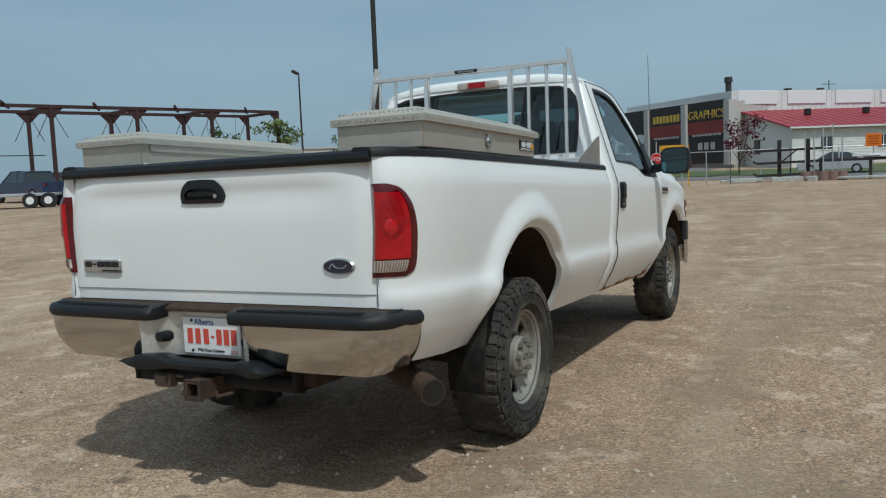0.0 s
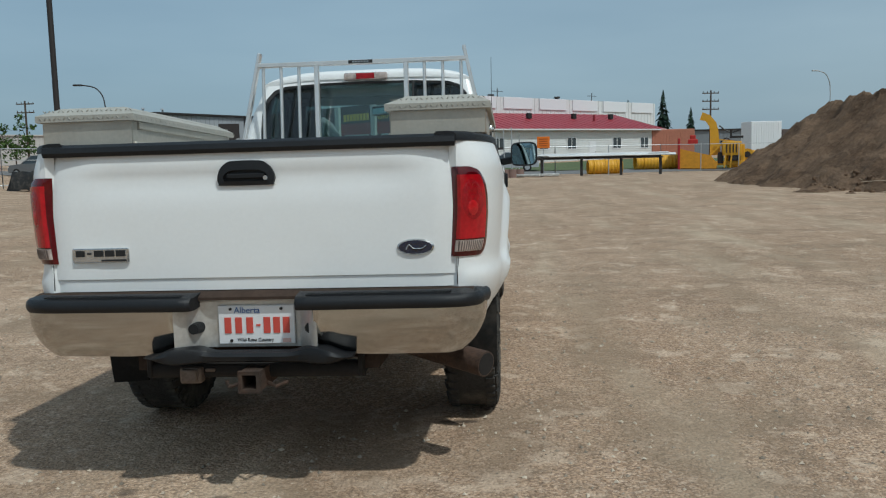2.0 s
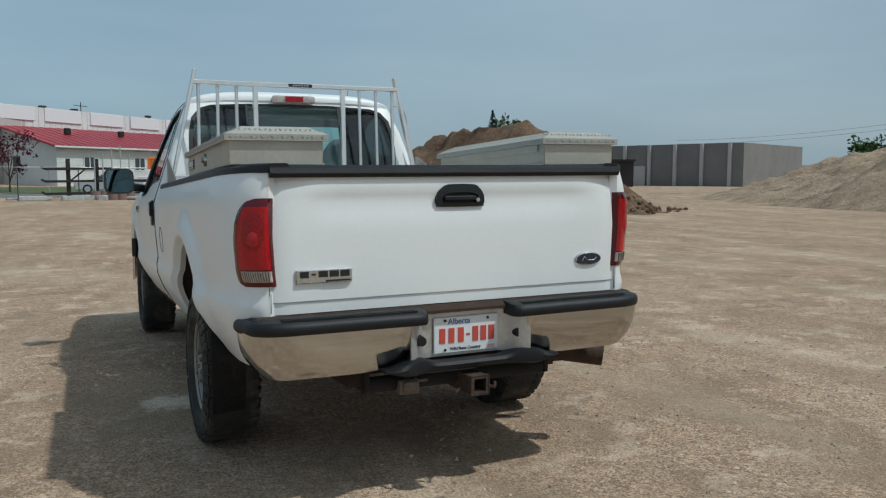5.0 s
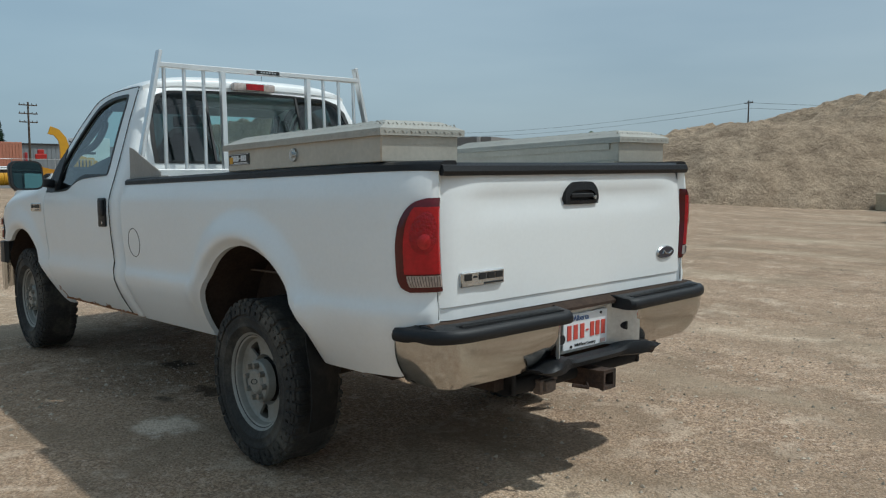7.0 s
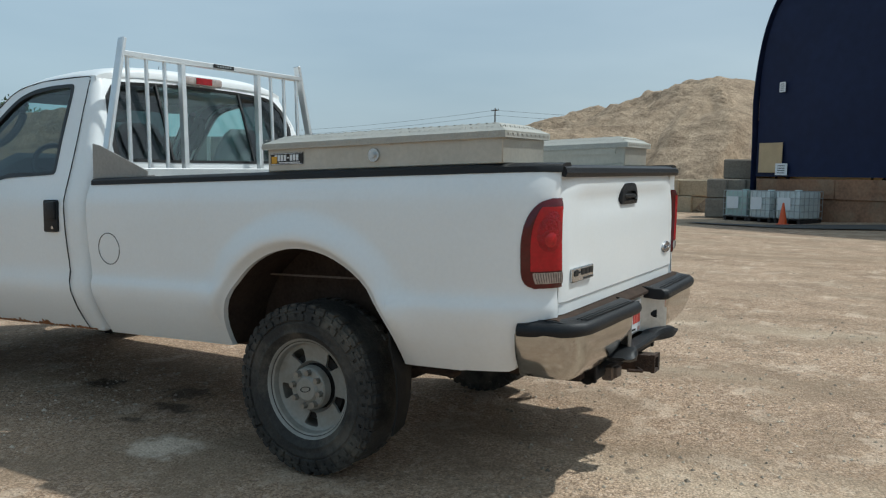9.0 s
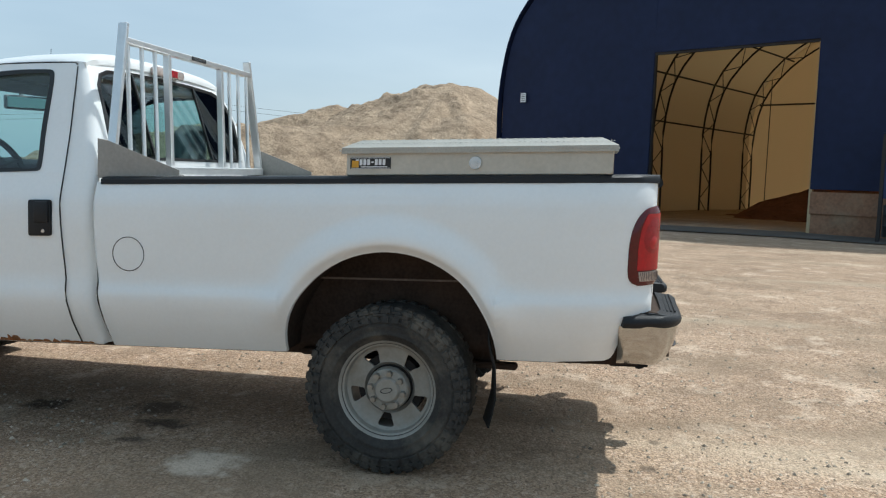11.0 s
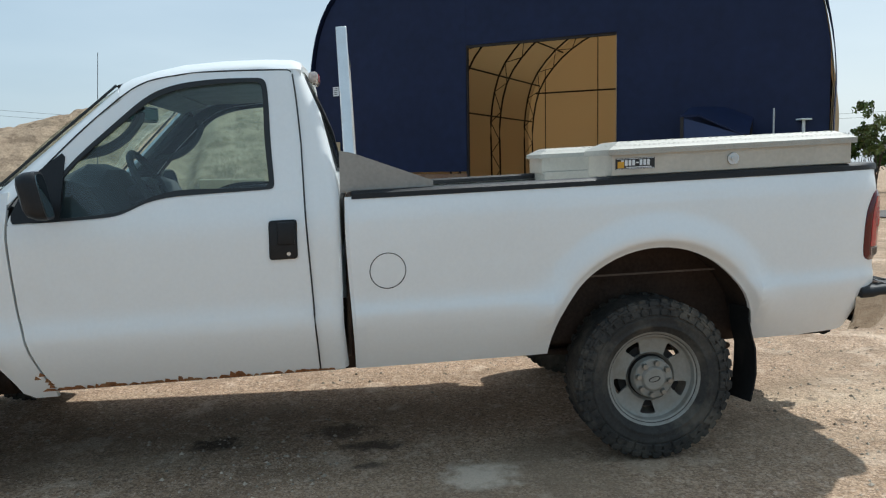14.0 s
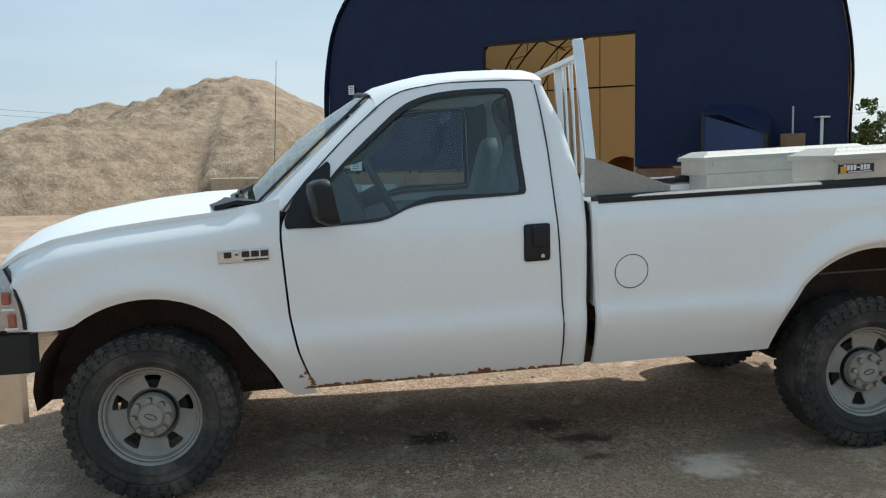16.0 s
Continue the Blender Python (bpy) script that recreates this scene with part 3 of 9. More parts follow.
    plate = part("licence_plate", bm, PLATE_WHITE, bumper, "white licence plate with red bars", body=True)
    for x, w, h in ((-0.112, 0.026, 0.062), (-0.070, 0.026, 0.062), (-0.026, 0.026, 0.062), (0.008, 0.016, 0.008), (0.042, 0.026, 0.062), (0.080, 0.026, 0.062), (0.118, 0.026, 0.062)):
        bm = bmesh.new()
        box(bm, (x + 0.020, -1.1745, 0.656), (w, 0.003, h))
        part("plate_bar", bm, PLATE_RED, plate, body=True)
    up = Matrix.Rotation(radians(90), 4, "X")
    lettering("plate_word", "Alberta", 0.034, PLATE_BLUE, plate, SHEAR @ Matrix.Translation((-0.015, -1.1745, 0.714)) @ up, depth=0.001)
    lettering("plate_motto", "Wild Rose Country", 0.018, BLACK, plate, SHEAR @ Matrix.Translation((0.015, -1.1745, 0.599)) @ up, depth=0.001)
    for x, z in ((-0.08, 0.720), (0.12, 0.720), (-0.08, 0.596)):
        bm = bmesh.new()
        rod(bm, (x, -1.1725, z), (x, -1.178, z), 0.006, seg=8)
        part("plate_bolt", bm, BLACK, plate, body=True)
    bm = bmesh.new()
    box(bm, (0.138, -1.1745, 0.596), (0.032, 0.002, 0.016))
    part("plate_sticker", bm, material("sticker_pink", (0.62, 0.42, 0.38), 0.6), plate, body=True)
    return bumper


def hitch():
    # the cross tube and its plates carry the bumper's shade as near-black colour
    bm = bmesh.new()
    rod(bm, (-0.43, -1.13, 0.475), (0.43, -1.13, 0.475), 0.034, seg=12)
    box(bm, (-0.42, -1.08, 0.50), (0.02, 0.18, 0.10), 0.004)
    box(bm, (0.42, -1.08, 0.50), (0.02, 0.18, 0.10), 0.004)
    frame_h = part("hitch_receiver", bm, SHADE_IRON, truck, "rusty tow hitch with square tube, its cross tube blackened as shade", body=True)
    bm = bmesh.new()
    o = [(-0.038, -1.30, 0.412), (0.038, -1.30, 0.412), (0.038, -1.30, 0.488), (-0.038, -1.30, 0.488)]
    i = [(-0.027, -1.30, 0.423), (0.027, -1.30, 0.423), (0.027, -1.30, 0.477), (-0.027, -1.30, 0.477)]
    band(bm, o, i, (0, 0.24, 0))
    o = [(x * 1.10, -1.302, 0.45 + (z - 0.45) * 1.10) for x, y, z in o]
    band(bm, o, [(x * 1.02, -1.302, 0.45 + (z - 0.45) * 1.02) for x, y, z in [(-0.038, 0, 0.412), (0.038, 0, 0.412), (0.038, 0, 0.488), (-0.038, 0, 0.488)]], (0, 0.018, 0))
    sweep(bm, [(-0.12, -1.2, 0.43), (-0.09, -1.26, 0.425), (-0.05, -1.22, 0.43)], 0.008, 6)
    sweep(bm, [(0.12, -1.2, 0.43), (0.09, -1.26, 0.425), (0.05, -1.22, 0.43)], 0.008, 6)
    for v in bm.verts:
        v.co += Vector((0.022, 0, 0.010))
    part("receiver_tube", bm, RUST, frame_h, body=True)
    bm = bmesh.new()
    box(bm, (-0.27, -1.17, 0.462), (0.085, 0.05, 0.062), 0.006)
    box(bm, (-0.27, -1.202, 0.466), (0.062, 0.02, 0.045), 0.004)
    box(bm, (-0.20, -1.16, 0.478), (0.04, 0.02, 0.012), 0.003)
    for v in bm.verts:
        v.co.x += 0.024
    part("trailer_socket", bm, RUST_LIP, frame_h, "dull metal trailer socket", body=True)
    bm = bmesh.new()
    rod(bm, (0.44, -0.60, 0.50), (0.895, -0.93, 0.440), 0.050, 0.054, seg=20)
    pipe = part("exhaust_pipe", bm, RUST, truck, "brown rusted exhaust tail pipe", body=True)
    # solid near-black disc paints the shade inside the pipe's end
    bm = bmesh.new()
    d = Vector((0.455, -0.33, -0.066)).normalized()
    p = Vector((0.895, -0.93, 0.440))
    rod(bm, p - d * 0.01, p + d * 0.002, 0.047, seg=20)
    part("pipe_mouth", bm, SHADE_IRON, pipe, body=True)


def mud_flap(s):
    y0 = -0.455 if s < 0 else -0.49
    low = 0.265 if s < 0 else 0.34
    bm = bmesh.new()
    rows = []
    for z in np.linspace(0.72, low, 8):
        wide = (0.77, 0.80, 0.84, 0.88, 0.925) if s < 0 else (0.74, 0.79, 0.84, 0.88, 0.935)
        rows.append([(s * x, y0 + 0.04 - 0.20 * (x - 0.68) - 0.032 * smooth(0.66, 0.50, z) + 0.03 * smooth(0.40, 0.24, z) + 0.006 * math.sin(17 * x + 6 * z), z) for x in wide])
    slab(bm, rows, (0, 0.008, 0))
    return part("mud_flap", bm, FLAP, truck, "black rubber mud flap", body=True)


def wheel(name_label, y, z, s, spin=0.0):
    hub = new("wheel")
    hub.parent = truck
    tagged(hub, name_label)
    hub.matrix_basis = pose(s * 0.805 - 0.012, y, z) @ Matrix.Scale(0.957, 4) @ (Matrix.Rotation(math.pi, 4, "Z") if s < 0 else Matrix.Identity(4)) @ Matrix.Rotation(radians(spin), 4, "X")
    # everything below is built with +x as the outer side
    R = 0.402
    bm = bmesh.new()
    prof = [(-0.10, 0.222), (-0.125, 0.25), (-0.136, 0.30), (-0.132, 0.345), (-0.119, 0.384), (-0.10, 0.396), (0, 0.397), (0.10, 0.396), (0.119, 0.384), (0.130, 0.345), (0.1335, 0.322), (0.1375, 0.316), (0.1378, 0.308), (0.1345, 0.300), (0.1335, 0.28), (0.1365, 0.274), (0.1355, 0.268), (0.122, 0.255), (0.108, 0.236), (0.096, 0.222)]
    lathe(bm, prof, 64)
    n = 44
    for k in range(n):
        a = 2 * math.pi * k / n
        for side in (-1, 1):
            aa = a + (math.pi / n if side > 0 else 0)
            long_lug = k % 2 == 0
            rot = Matrix.Rotation(aa, 3, "X")
            vs = box(bm, (0, 0, 0), (0.050, 0.036, 0.026), 0.004)
            for v in vs:
                v.co = rot @ (Vector((side * 0.094, 0, 0.389)) + v.co)
            if side > 0:
                continue
            vs = box(bm, (0, 0, 0), (0.014, 0.022 if long_lug else 0.016, 0.050 if long_lug else 0.028), 0.003)
            for v in vs:
                v.co = rot @ (Vector((side * 0.1285, 0, 0.366 if long_lug else 0.376)) + Matrix.Rotation(side * -0.32, 3, "Y") @ v.co)
        for dx, da in ((-0.030, 0.25), (0.030, 0.75), (-0.002, 0.5)):
            rot = Matrix.Rotation(a + da * 2 * math.pi / n, 3, "X")
            vs = box(bm, (0, 0, 0), (0.034, 0.036, 0.018), 0.003)
            tw = Matrix.Rotation(0.35 * (1 if dx > 0 else -1), 3, "Z")
            for v in vs:
                v.co = rot @ (Vector((dx, 0, 0.388)) + tw @ v.co)
    for k in range(22):
        for a0, a1, r0, r1, x in ((0.020, 0.124, 0.326, 0.357, 0.1325), (0.162, 0.266, 0.326, 0.357, 0.1325), (0.050, 0.236, 0.355, 0.369, 0.1285), (0.124, 0.162, 0.326, 0.340, 0.1345),
                                  (0.012, 0.133, 0.368, 0.390, 0.1235), (0.153, 0.274, 0.368, 0.382, 0.1245)):
            rm = (r0 + r1) / 2
            rot = Matrix.Rotation(2 * math.pi * k / 22 + (a0 + a1) / 2, 3, "X")
            vs = box(bm, (0, 0, 0), (0.014, (a1 - a0) * rm, r1 - r0), 0.002)
            for v in vs:
                v.co = rot @ (Vector((x, 0, rm)) + Matrix.Rotation(-0.20 - 5.0 * max(0.0, rm - 0.345), 3, "Y") @ v.co)
    tyre = tagged(part("tyre", bm, RUBBER, hub, "dusty black all-terrain tyre", smooth=30), "dusty black all-terrain tyre", kind="stuff")
    bm = bmesh.new()
    lathe(bm, [(-0.10, 0.205), (-0.09, 0.222), (0.085, 0.219), (0.104, 0.228), (0.110, 0.238), (0.106, 0.240), (0.100, 0.232), (0.092, 0.214), (0.070, 0.207), (0.03, 0.203), (-0.09, 0.200)], 64)
    # disc with five openings, wider towards the rim
    seg, per = 120, 24
    rings = [(0.030, 0.098), (0.028, 0.108), (0.040, 0.116), (0.050, 0.124), (0.049, 0.129), (0.049, 0.142), (0.051, 0.156), (0.054, 0.170), (0.056, 0.181), (0.057, 0.187), (0.058, 0.191), (0.062, 0.202), (0.070, 0.213)]
    half = (0.13, 0.13, 0.13, 0.085, 0.120, 0.135, 0.150, 0.166, 0.174, 0.165, 0.130, 0.13, 0.13)

    def at(i, k, d=0.0):
        x, r = rings[i]
        q, w = k % per, half[i]
        c = (0.5 - w) * q / 8 if q < 8 else 0.5 - w + 2 * w * (q - 8) / 8 if q < 16 else 0.5 + w + (0.5 - w) * (q - 16) / 8
        a = 2 * math.pi / 5 * (k // per + c)
        return (x - d, r * math.cos(a), r * math.sin(a))

    verts = [[bm.verts.new(at(i, k)) for k in range(seg)] for i in range(len(rings))]
    back = [[bm.verts.new(at(i, k, 0.014)) for k in range(seg)] for i in range(len(rings))]

    def opening(i, k):
        return 3 <= i <= 9 and 8 <= k % per < 16

    for i in range(len(rings) - 1):
        for k in range(seg):
            j = (k + 1) % seg
            if opening(i, k):
                continue
            bm.faces.new((verts[i][k], verts[i][j], verts[i + 1][j], verts[i + 1][k]))
            bm.faces.new((back[i][k], back[i + 1][k], back[i + 1][j], back[i][j]))
            if opening(i, j):
                bm.faces.new((verts[i][j], verts[i + 1][j], back[i + 1][j], back[i][j]))
            if opening(i, (k - 1) % seg):
                bm.faces.new((verts[i][k], back[i][k], back[i + 1][k], verts[i + 1][k]))
            if 0 < i and opening(i - 1, k):
                bm.faces.new((verts[i][k], verts[i][j], back[i][j], back[i][k]))
            if i < len(rings) - 2 and opening(i + 1, k):
                bm.faces.new((verts[i + 1][k], back[i + 1][k], back[i + 1][j], verts[i + 1][j]))
    rim = part("rim", bm, RIM, hub, "grey painted steel wheel with five openings", smooth=40)
    # drum coloured near black so the rim openings look shaded inside
    bm = bmesh.new()
    lathe(bm, [(0.03, 0.0), (0.03, 0.16), (-0.06, 0.165), (-0.06, 0.0)], 32)
    part("brake_drum", bm, SHADE_IRON, hub, smooth=30)
    bm = bmesh.new()
    lathe(bm, [(0.055, 0.104), (0.092, 0.100), (0.100, 0.094), (0.102, 0.064), (0.108, 0.060), (0.113, 0.052), (0.114, 0.0)], 40)
    cap = part("hub_cap", bm, RIM, hub, "grey hub cap with an oval", smooth=30)
    bm = bmesh.new()
    ov = [Vector((0.1135, 0.030 * math.cos(a), 0.013 * math.sin(a))) for a in np.linspace(0, 2 * math.pi, 24, endpoint=False)]
    band(bm, ov, [Vector((p.x, p.y * 0.88, p.z * 0.8)) for p in ov], (0.003, 0, 0))
    part("hub_oval", bm, BLACK, cap)
    for k in range(8):
        a = 2 * math.pi * (k + 0.5) / 8
        bm = bmesh.new()
        c = Vector((0, 0.080 * math.cos(a), 0.080 * math.sin(a)))
        rod(bm, c + Vector((0.098, 0, 0)), c + Vector((0.124, 0, 0)), 0.0165, 0.0135, 6)
        part("lug_nut", bm, NUT, rim, smooth=20)
    return hub


def wheel_well(arch, y_name, s):
    bm = bmesh.new()
    rows = []
    for k in range(17):
        a = math.pi * k / 16
        y, z = arch[0] + (arch[2] + 0.022) * math.cos(a), arch[1] + (arch[3] + 0.022) * math.sin(a)
        zz = max(z, 0.55)
        rows.append([(s * x, y, zz) for x in (side_x(zz) - 0.030, 0.76, 0.62)])
    slab(bm, rows, (0, 0, 0.004))
    prism(bm, [(s * 0.60, r[0][1], r[0][2]) for r in rows], (s * 0.02, 0, 0))
    return part("wheel_liner", bm, DARK, truck, "rusty dark wheel liner", body=True)


def underbody():
    bm = bmesh.new()
    for s in (-1, 1):
        bar(bm, (s * 0.45, -1.12, 0.55), (s * 0.45, 4.0, 0.55), 0.07, 0.16)
    for y in (-1.0, -0.45, 0.6, 1.5, 2.6, 3.9):
        box(bm, (0, y, 0.56), (0.9, 0.1, 0.12), 0.01)
    part("chassis_frame", bm, DARK, truck, "dark rusty ladder frame", body=True)
    for y, z in ((0.0, 0.405), (3.455, 0.375)):
        bm = bmesh.new()
        rod(bm, (-0.74, y, z), (0.74, y, z), 0.045, seg=12)
        rod(bm, (-0.10, y, z), (0.10, y, z), 0.13, 0.13, 16)
        for s in (-1, 1):
            box(bm, (s * 0.52, y, z + 0.06), (0.07, 1.1, 0.03), 0.01)
        part("axle", bm, DARK, truck, "dark axle housing")
    # added boxes, there to keep sun from leaking between tailgate and bumper
    bm = bmesh.new()
    box(bm, (0, -1.10, 0.71), (1.70, 0.06, 0.17), 0.01)
    box(bm, (0, -1.11, 0.66), (1.5, 0.06, 0.10), 0.01)
    part("bumper_gap_filler", bm, DARK, truck, "added dark panel blocking light between tailgate and bumper", body=True)
    for s in (-1, 1):
        bm = bmesh.new()
        bar(bm, (s * 0.70, -0.46, 0.885), (s * 0.70, 0.48, 0.890), 0.014, 0.008)
        part("bed_rail", bm, RUST_LIP, truck, "dusty steel lip under the bed", body=True)
    # added dark sheet gives the cab-to-bed gap its shade
    bm = bmesh.new()
    box(bm, (0, 1.430, 0.98), (1.64, 0.02, 0.74), 0.004)
    part("bed_gap_shade", bm, DARK, truck, "added dark sheet standing in for the shaded gap behind the cab", body=True)
    bm = bmesh.new()
    box(bm, (-0.58, 0.98, 0.63), (0.34, 0.70, 0.13), 0.03, seg=2)
    part("fuel_tank", bm, DARK, truck, body=True)
    bm = bmesh.new()
    box(bm, (0, 2.15, 0.60), (1.64, 1.36, 0.05), 0.01)
    box(bm, (0, 2.85, 0.95), (1.64, 0.05, 0.7), 0.01)
    box(bm, (0, 3.5, 0.78), (1.0, 1.1, 0.35), 0.05)
    part("cab_floor", bm, DARK, truck, body=True)


for s in (-1, 1):
    bed_side(s), rail_cap(s), tail_light(s), mud_flap(s), wheel_well(ARCH_R, "rear", s), wheel_well(ARCH_F, "front", s)
bed_floor(), tailgate(), rear_bumper(), hitch(), underbody()
for s in (-1, 1):
    wheel("rear wheel with a dusty tyre and grey steel rim", 0.0, 0.410 + 0.008 * s, s, 14.0)
    wheel("front wheel with a dusty tyre and grey steel rim", 3.480, 0.376 + 0.008 * s, s, -20.0)

# ---- cab ----
SEAM_F_Z, SEAM_F_Y = (0.56, 0.625, 0.75, 0.92, 1.28, 1.40, 1.46), (2.735, 2.765, 2.805, 2.840, 2.868, 2.866, 2.862)
SEAM_R_Z, SEAM_R_Y = (0.56, 0.70, 0.85, 0.98, 1.30, 1.61, 1.80, 1.943), (1.566, 1.572, 1.581, 1.588, 1.608, 1.624, 1.643, 1.664)
BACK_Z, BACK_Y = (0.56, 0.80, 1.20, 1.415, 1.74, 1.92, 1.96), (1.437, 1.453, 1.456, 1.460, 1.538, 1.615, 1.64)
INNER = [(1.743, 1.46), (1.742, 1.408), (1.79, 1.405), (2.08, 1.400), (2.19, 1.396), (2.29, 1.378), (2.375, 1.338), (2.44, 1.322), (2.72, 1.316), (2.775, 1.317), (2.785, 1.350), (2.72, 1.44), (2.60, 1.585), (2.45, 1.722), (2.30, 1.855), (2.17, 1.900), (2.0, 1.914), (1.85, 1.912), (1.785, 1.908), (1.770, 1.84), (1.757, 1.60)]
OUTER = [(1.617, 1.42), (1.616, 1.382), (1.66, 1.381), (2.08, 1.376), (2.19, 1.372), (2.29, 1.354), (2.375, 1.314), (2.44, 1.298), (2.80, 1.294), (2.856, 1.294), (2.866, 1.335), (2.80, 1.465), (2.66, 1.615), (2.505, 1.765), (2.335, 1.896), (2.17, 1.934), (2.0, 1.944), (1.72, 1.942), (1.665, 1.938), (1.642, 1.88), (1.622, 1.60)]


def chaikin(pts, n=2):
    """A closed line with its corners cut n times."""
    for k in range(n):
        out = []
        for i, p in enumerate(pts):
            q = pts[(i + 1) % len(pts)]
            out += [p.lerp(q, 0.22), p.lerp(q, 0.78)]
        pts = out
    return pts


def on_side(p, s, lift=0.0):
    return Vector((s * (side_x(p[1]) + lift), p[0], p[1]))


def door(s):
    bm = bmesh.new()
    rows = []
    for k in range(27):
        u = k / 26
        row = []
        for j in range(21):
            t = j / 20
            yy = 1.58 + 1.28 * u
            top = interp(yy, (1.60, 2.08, 2.19, 2.29, 2.375, 2.44, 2.9), (1.381, 1.375, 1.371, 1.353, 1.313, 1.297, 1.293))
            z = 0.568 + (top - 0.568) * t
            y0, y1 = interp(z, SEAM_R_Z, SEAM_R_Y) + 0.004, interp(z, SEAM_F_Z, SEAM_F_Y) - 0.005
            row.append((s * side_x(z), y0 + (y1 - y0) * u, z))
        row.append((s * (side_x(top) - 0.004), row[-1][1], top + 0.018))
        rows.append(row)
    slab(bm, rows, (-s * 0.03, 0, 0))
    outer = [on_side(p, s) for p in OUTER]
    inner = [on_side(p, s) for p in INNER]
    o2, i2 = chaikin(outer), chaikin(inner)
    band(bm, o2, i2, (-s * 0.035, 0, 0), steps=2)
    d = part("door", bm, PAINT, truck, "white cab door with black window trim", body=True)
    c = Vector((0, 2.15, 1.60))
    trim_in = []
    for p in i2:
        v = p - Vector((p.x, c.y, c.z))
        trim_in.append(on_side((c.y + v.y * (1 - 0.026 / max(0.1, v.length)), c.z + v.z * (1 - 0.026 / max(0.1, v.length))), s, 0.002))
    bm = bmesh.new()
    band(bm, [p + Vector((s * 0.004, 0, 0)) for p in i2], trim_in, (-s * 0.02, 0, 0))
    part("window_trim", bm, BLACK, d, "black rubber window trim", body=True)
    bm = bmesh.new()
    loop = [p + Vector((-s * 0.012, 0, 0)) for p in i2]
    rows = []
    for t in (0, 0.33, 0.66, 0.98):
        rows.append([on_side((p.y + (c.y - p.y) * t, p.z + (c.z - p.z) * t), s, -0.012) for p in loop])
    vr = skin(bm, rows, closed=True)
    bm.faces.new(vr[-1])
    g = part("window", bm, GLASS, d, "greenish tinted side window", body=True)
    g.visible_shadow = False
    bm = bmesh.new()
    prism(bm, [on_side(p, s, 0.006) for p in ((2.838, 1.318), (2.848, 1.330), (2.850, 1.36), (2.80, 1.475), (2.745, 1.54), (2.655, 1.61), (2.640, 1.595), (2.650, 1.32))], (-s * 0.022, 0, 0))
    part("mirror_sail", bm, PLASTIC, d, "black mirror mounting panel", body=True)
    bm = bmesh.new()
    box(bm, (s * 0.972, 1.706, 1.184), (0.016, 0.122, 0.172), 0.012, seg=2)
    box(bm, (s * 0.984, 1.692, 1.212), (0.018, 0.075, 0.100), 0.008, seg=2)
    h = part("door_handle", bm, PLASTIC, d, "black plastic pull handle", body=True)
    bm = bmesh.new()
    rod(bm, (s * 0.972, 1.682, 1.122), (s * 0.986, 1.682, 1.122), 0.009, seg=12)
    part("key_lock", bm, BADGE, h, body=True)
    bm = bmesh.new()
    band(bm, [p + Vector((-s * 0.040, 0, 0)) for p in o2], [p + Vector((-s * 0.040, 0, 0)) for p in i2], (-s * 0.02, 0, 0))
    part("door_lining", bm, LINING, d, "dark grey inner window surround", body=True)
    # mirror on its arm
    bm = bmesh.new()
    rows = []
    for y, w, hh in ((2.715, 0.05, 0.06), (2.70, 0.085, 0.083), (2.66, 0.108, 0.097), (2.62, 0.112, 0.100), (2.605, 0.110, 0.098)):
        rows.append([(s * 1.135 + s * w * math.copysign(abs(math.cos(a)) ** 0.45, math.cos(a)), y, 1.435 + hh * math.copysign(abs(math.sin(a)) ** 0.45, math.sin(a))) for a in np.linspace(0, 2 * math.pi, 28, endpoint=False)])
    vr = skin(bm, rows, closed=True)
    bm.faces.new(vr[0]), bm.faces.new(vr[-1])

    def turned(v):
        a, dx, dy = radians(-11) * s, v.x - s * 1.135, (v.y - 2.66) * 0.8
        return Vector((s * 1.135 + dx * math.cos(a) - dy * math.sin(a), 2.68 + dx * math.sin(a) + dy * math.cos(a) + 0.22 * (v.z - 1.435), v.z))
    for v in bm.verts:
        v.co = turned(v.co)
    bar(bm, (s * 0.94, 2.71, 1.375), (s * 1.06, 2.685, 1.395), 0.05, 0.06, bevel=0.01)
    mir = part("side_mirror", bm, PLASTIC, d, "black plastic side mirror", body=True)
    bm = bmesh.new()
    prism(bm, [(s * 1.135 + s * 0.098 * math.copysign(abs(math.cos(a)) ** 0.45, math.cos(a)), 2.603, 1.435 + 0.088 * math.copysign(abs(math.sin(a)) ** 0.45, math.sin(a))) for a in np.linspace(0, 2 * math.pi, 28, endpoint=False)], (0, 0.004, 0))
    for v in bm.verts:
        v.co = turned(v.co)
    part("mirror_glass", bm, MIRROR, mir, body=True)
    return d


def cut(pts, at, sign):
    """The part of a loop with sign * (x - at) >= 0."""
    out = []
    for a, b in zip(pts, pts[1:] + pts[:1]):
        da, db = sign * (a.x - at), sign * (b.x - at)
        if da >= 0:
            out.append(a)
        if da * db < 0:
            out.append(a.lerp(b, da / (da - db)))
    return out


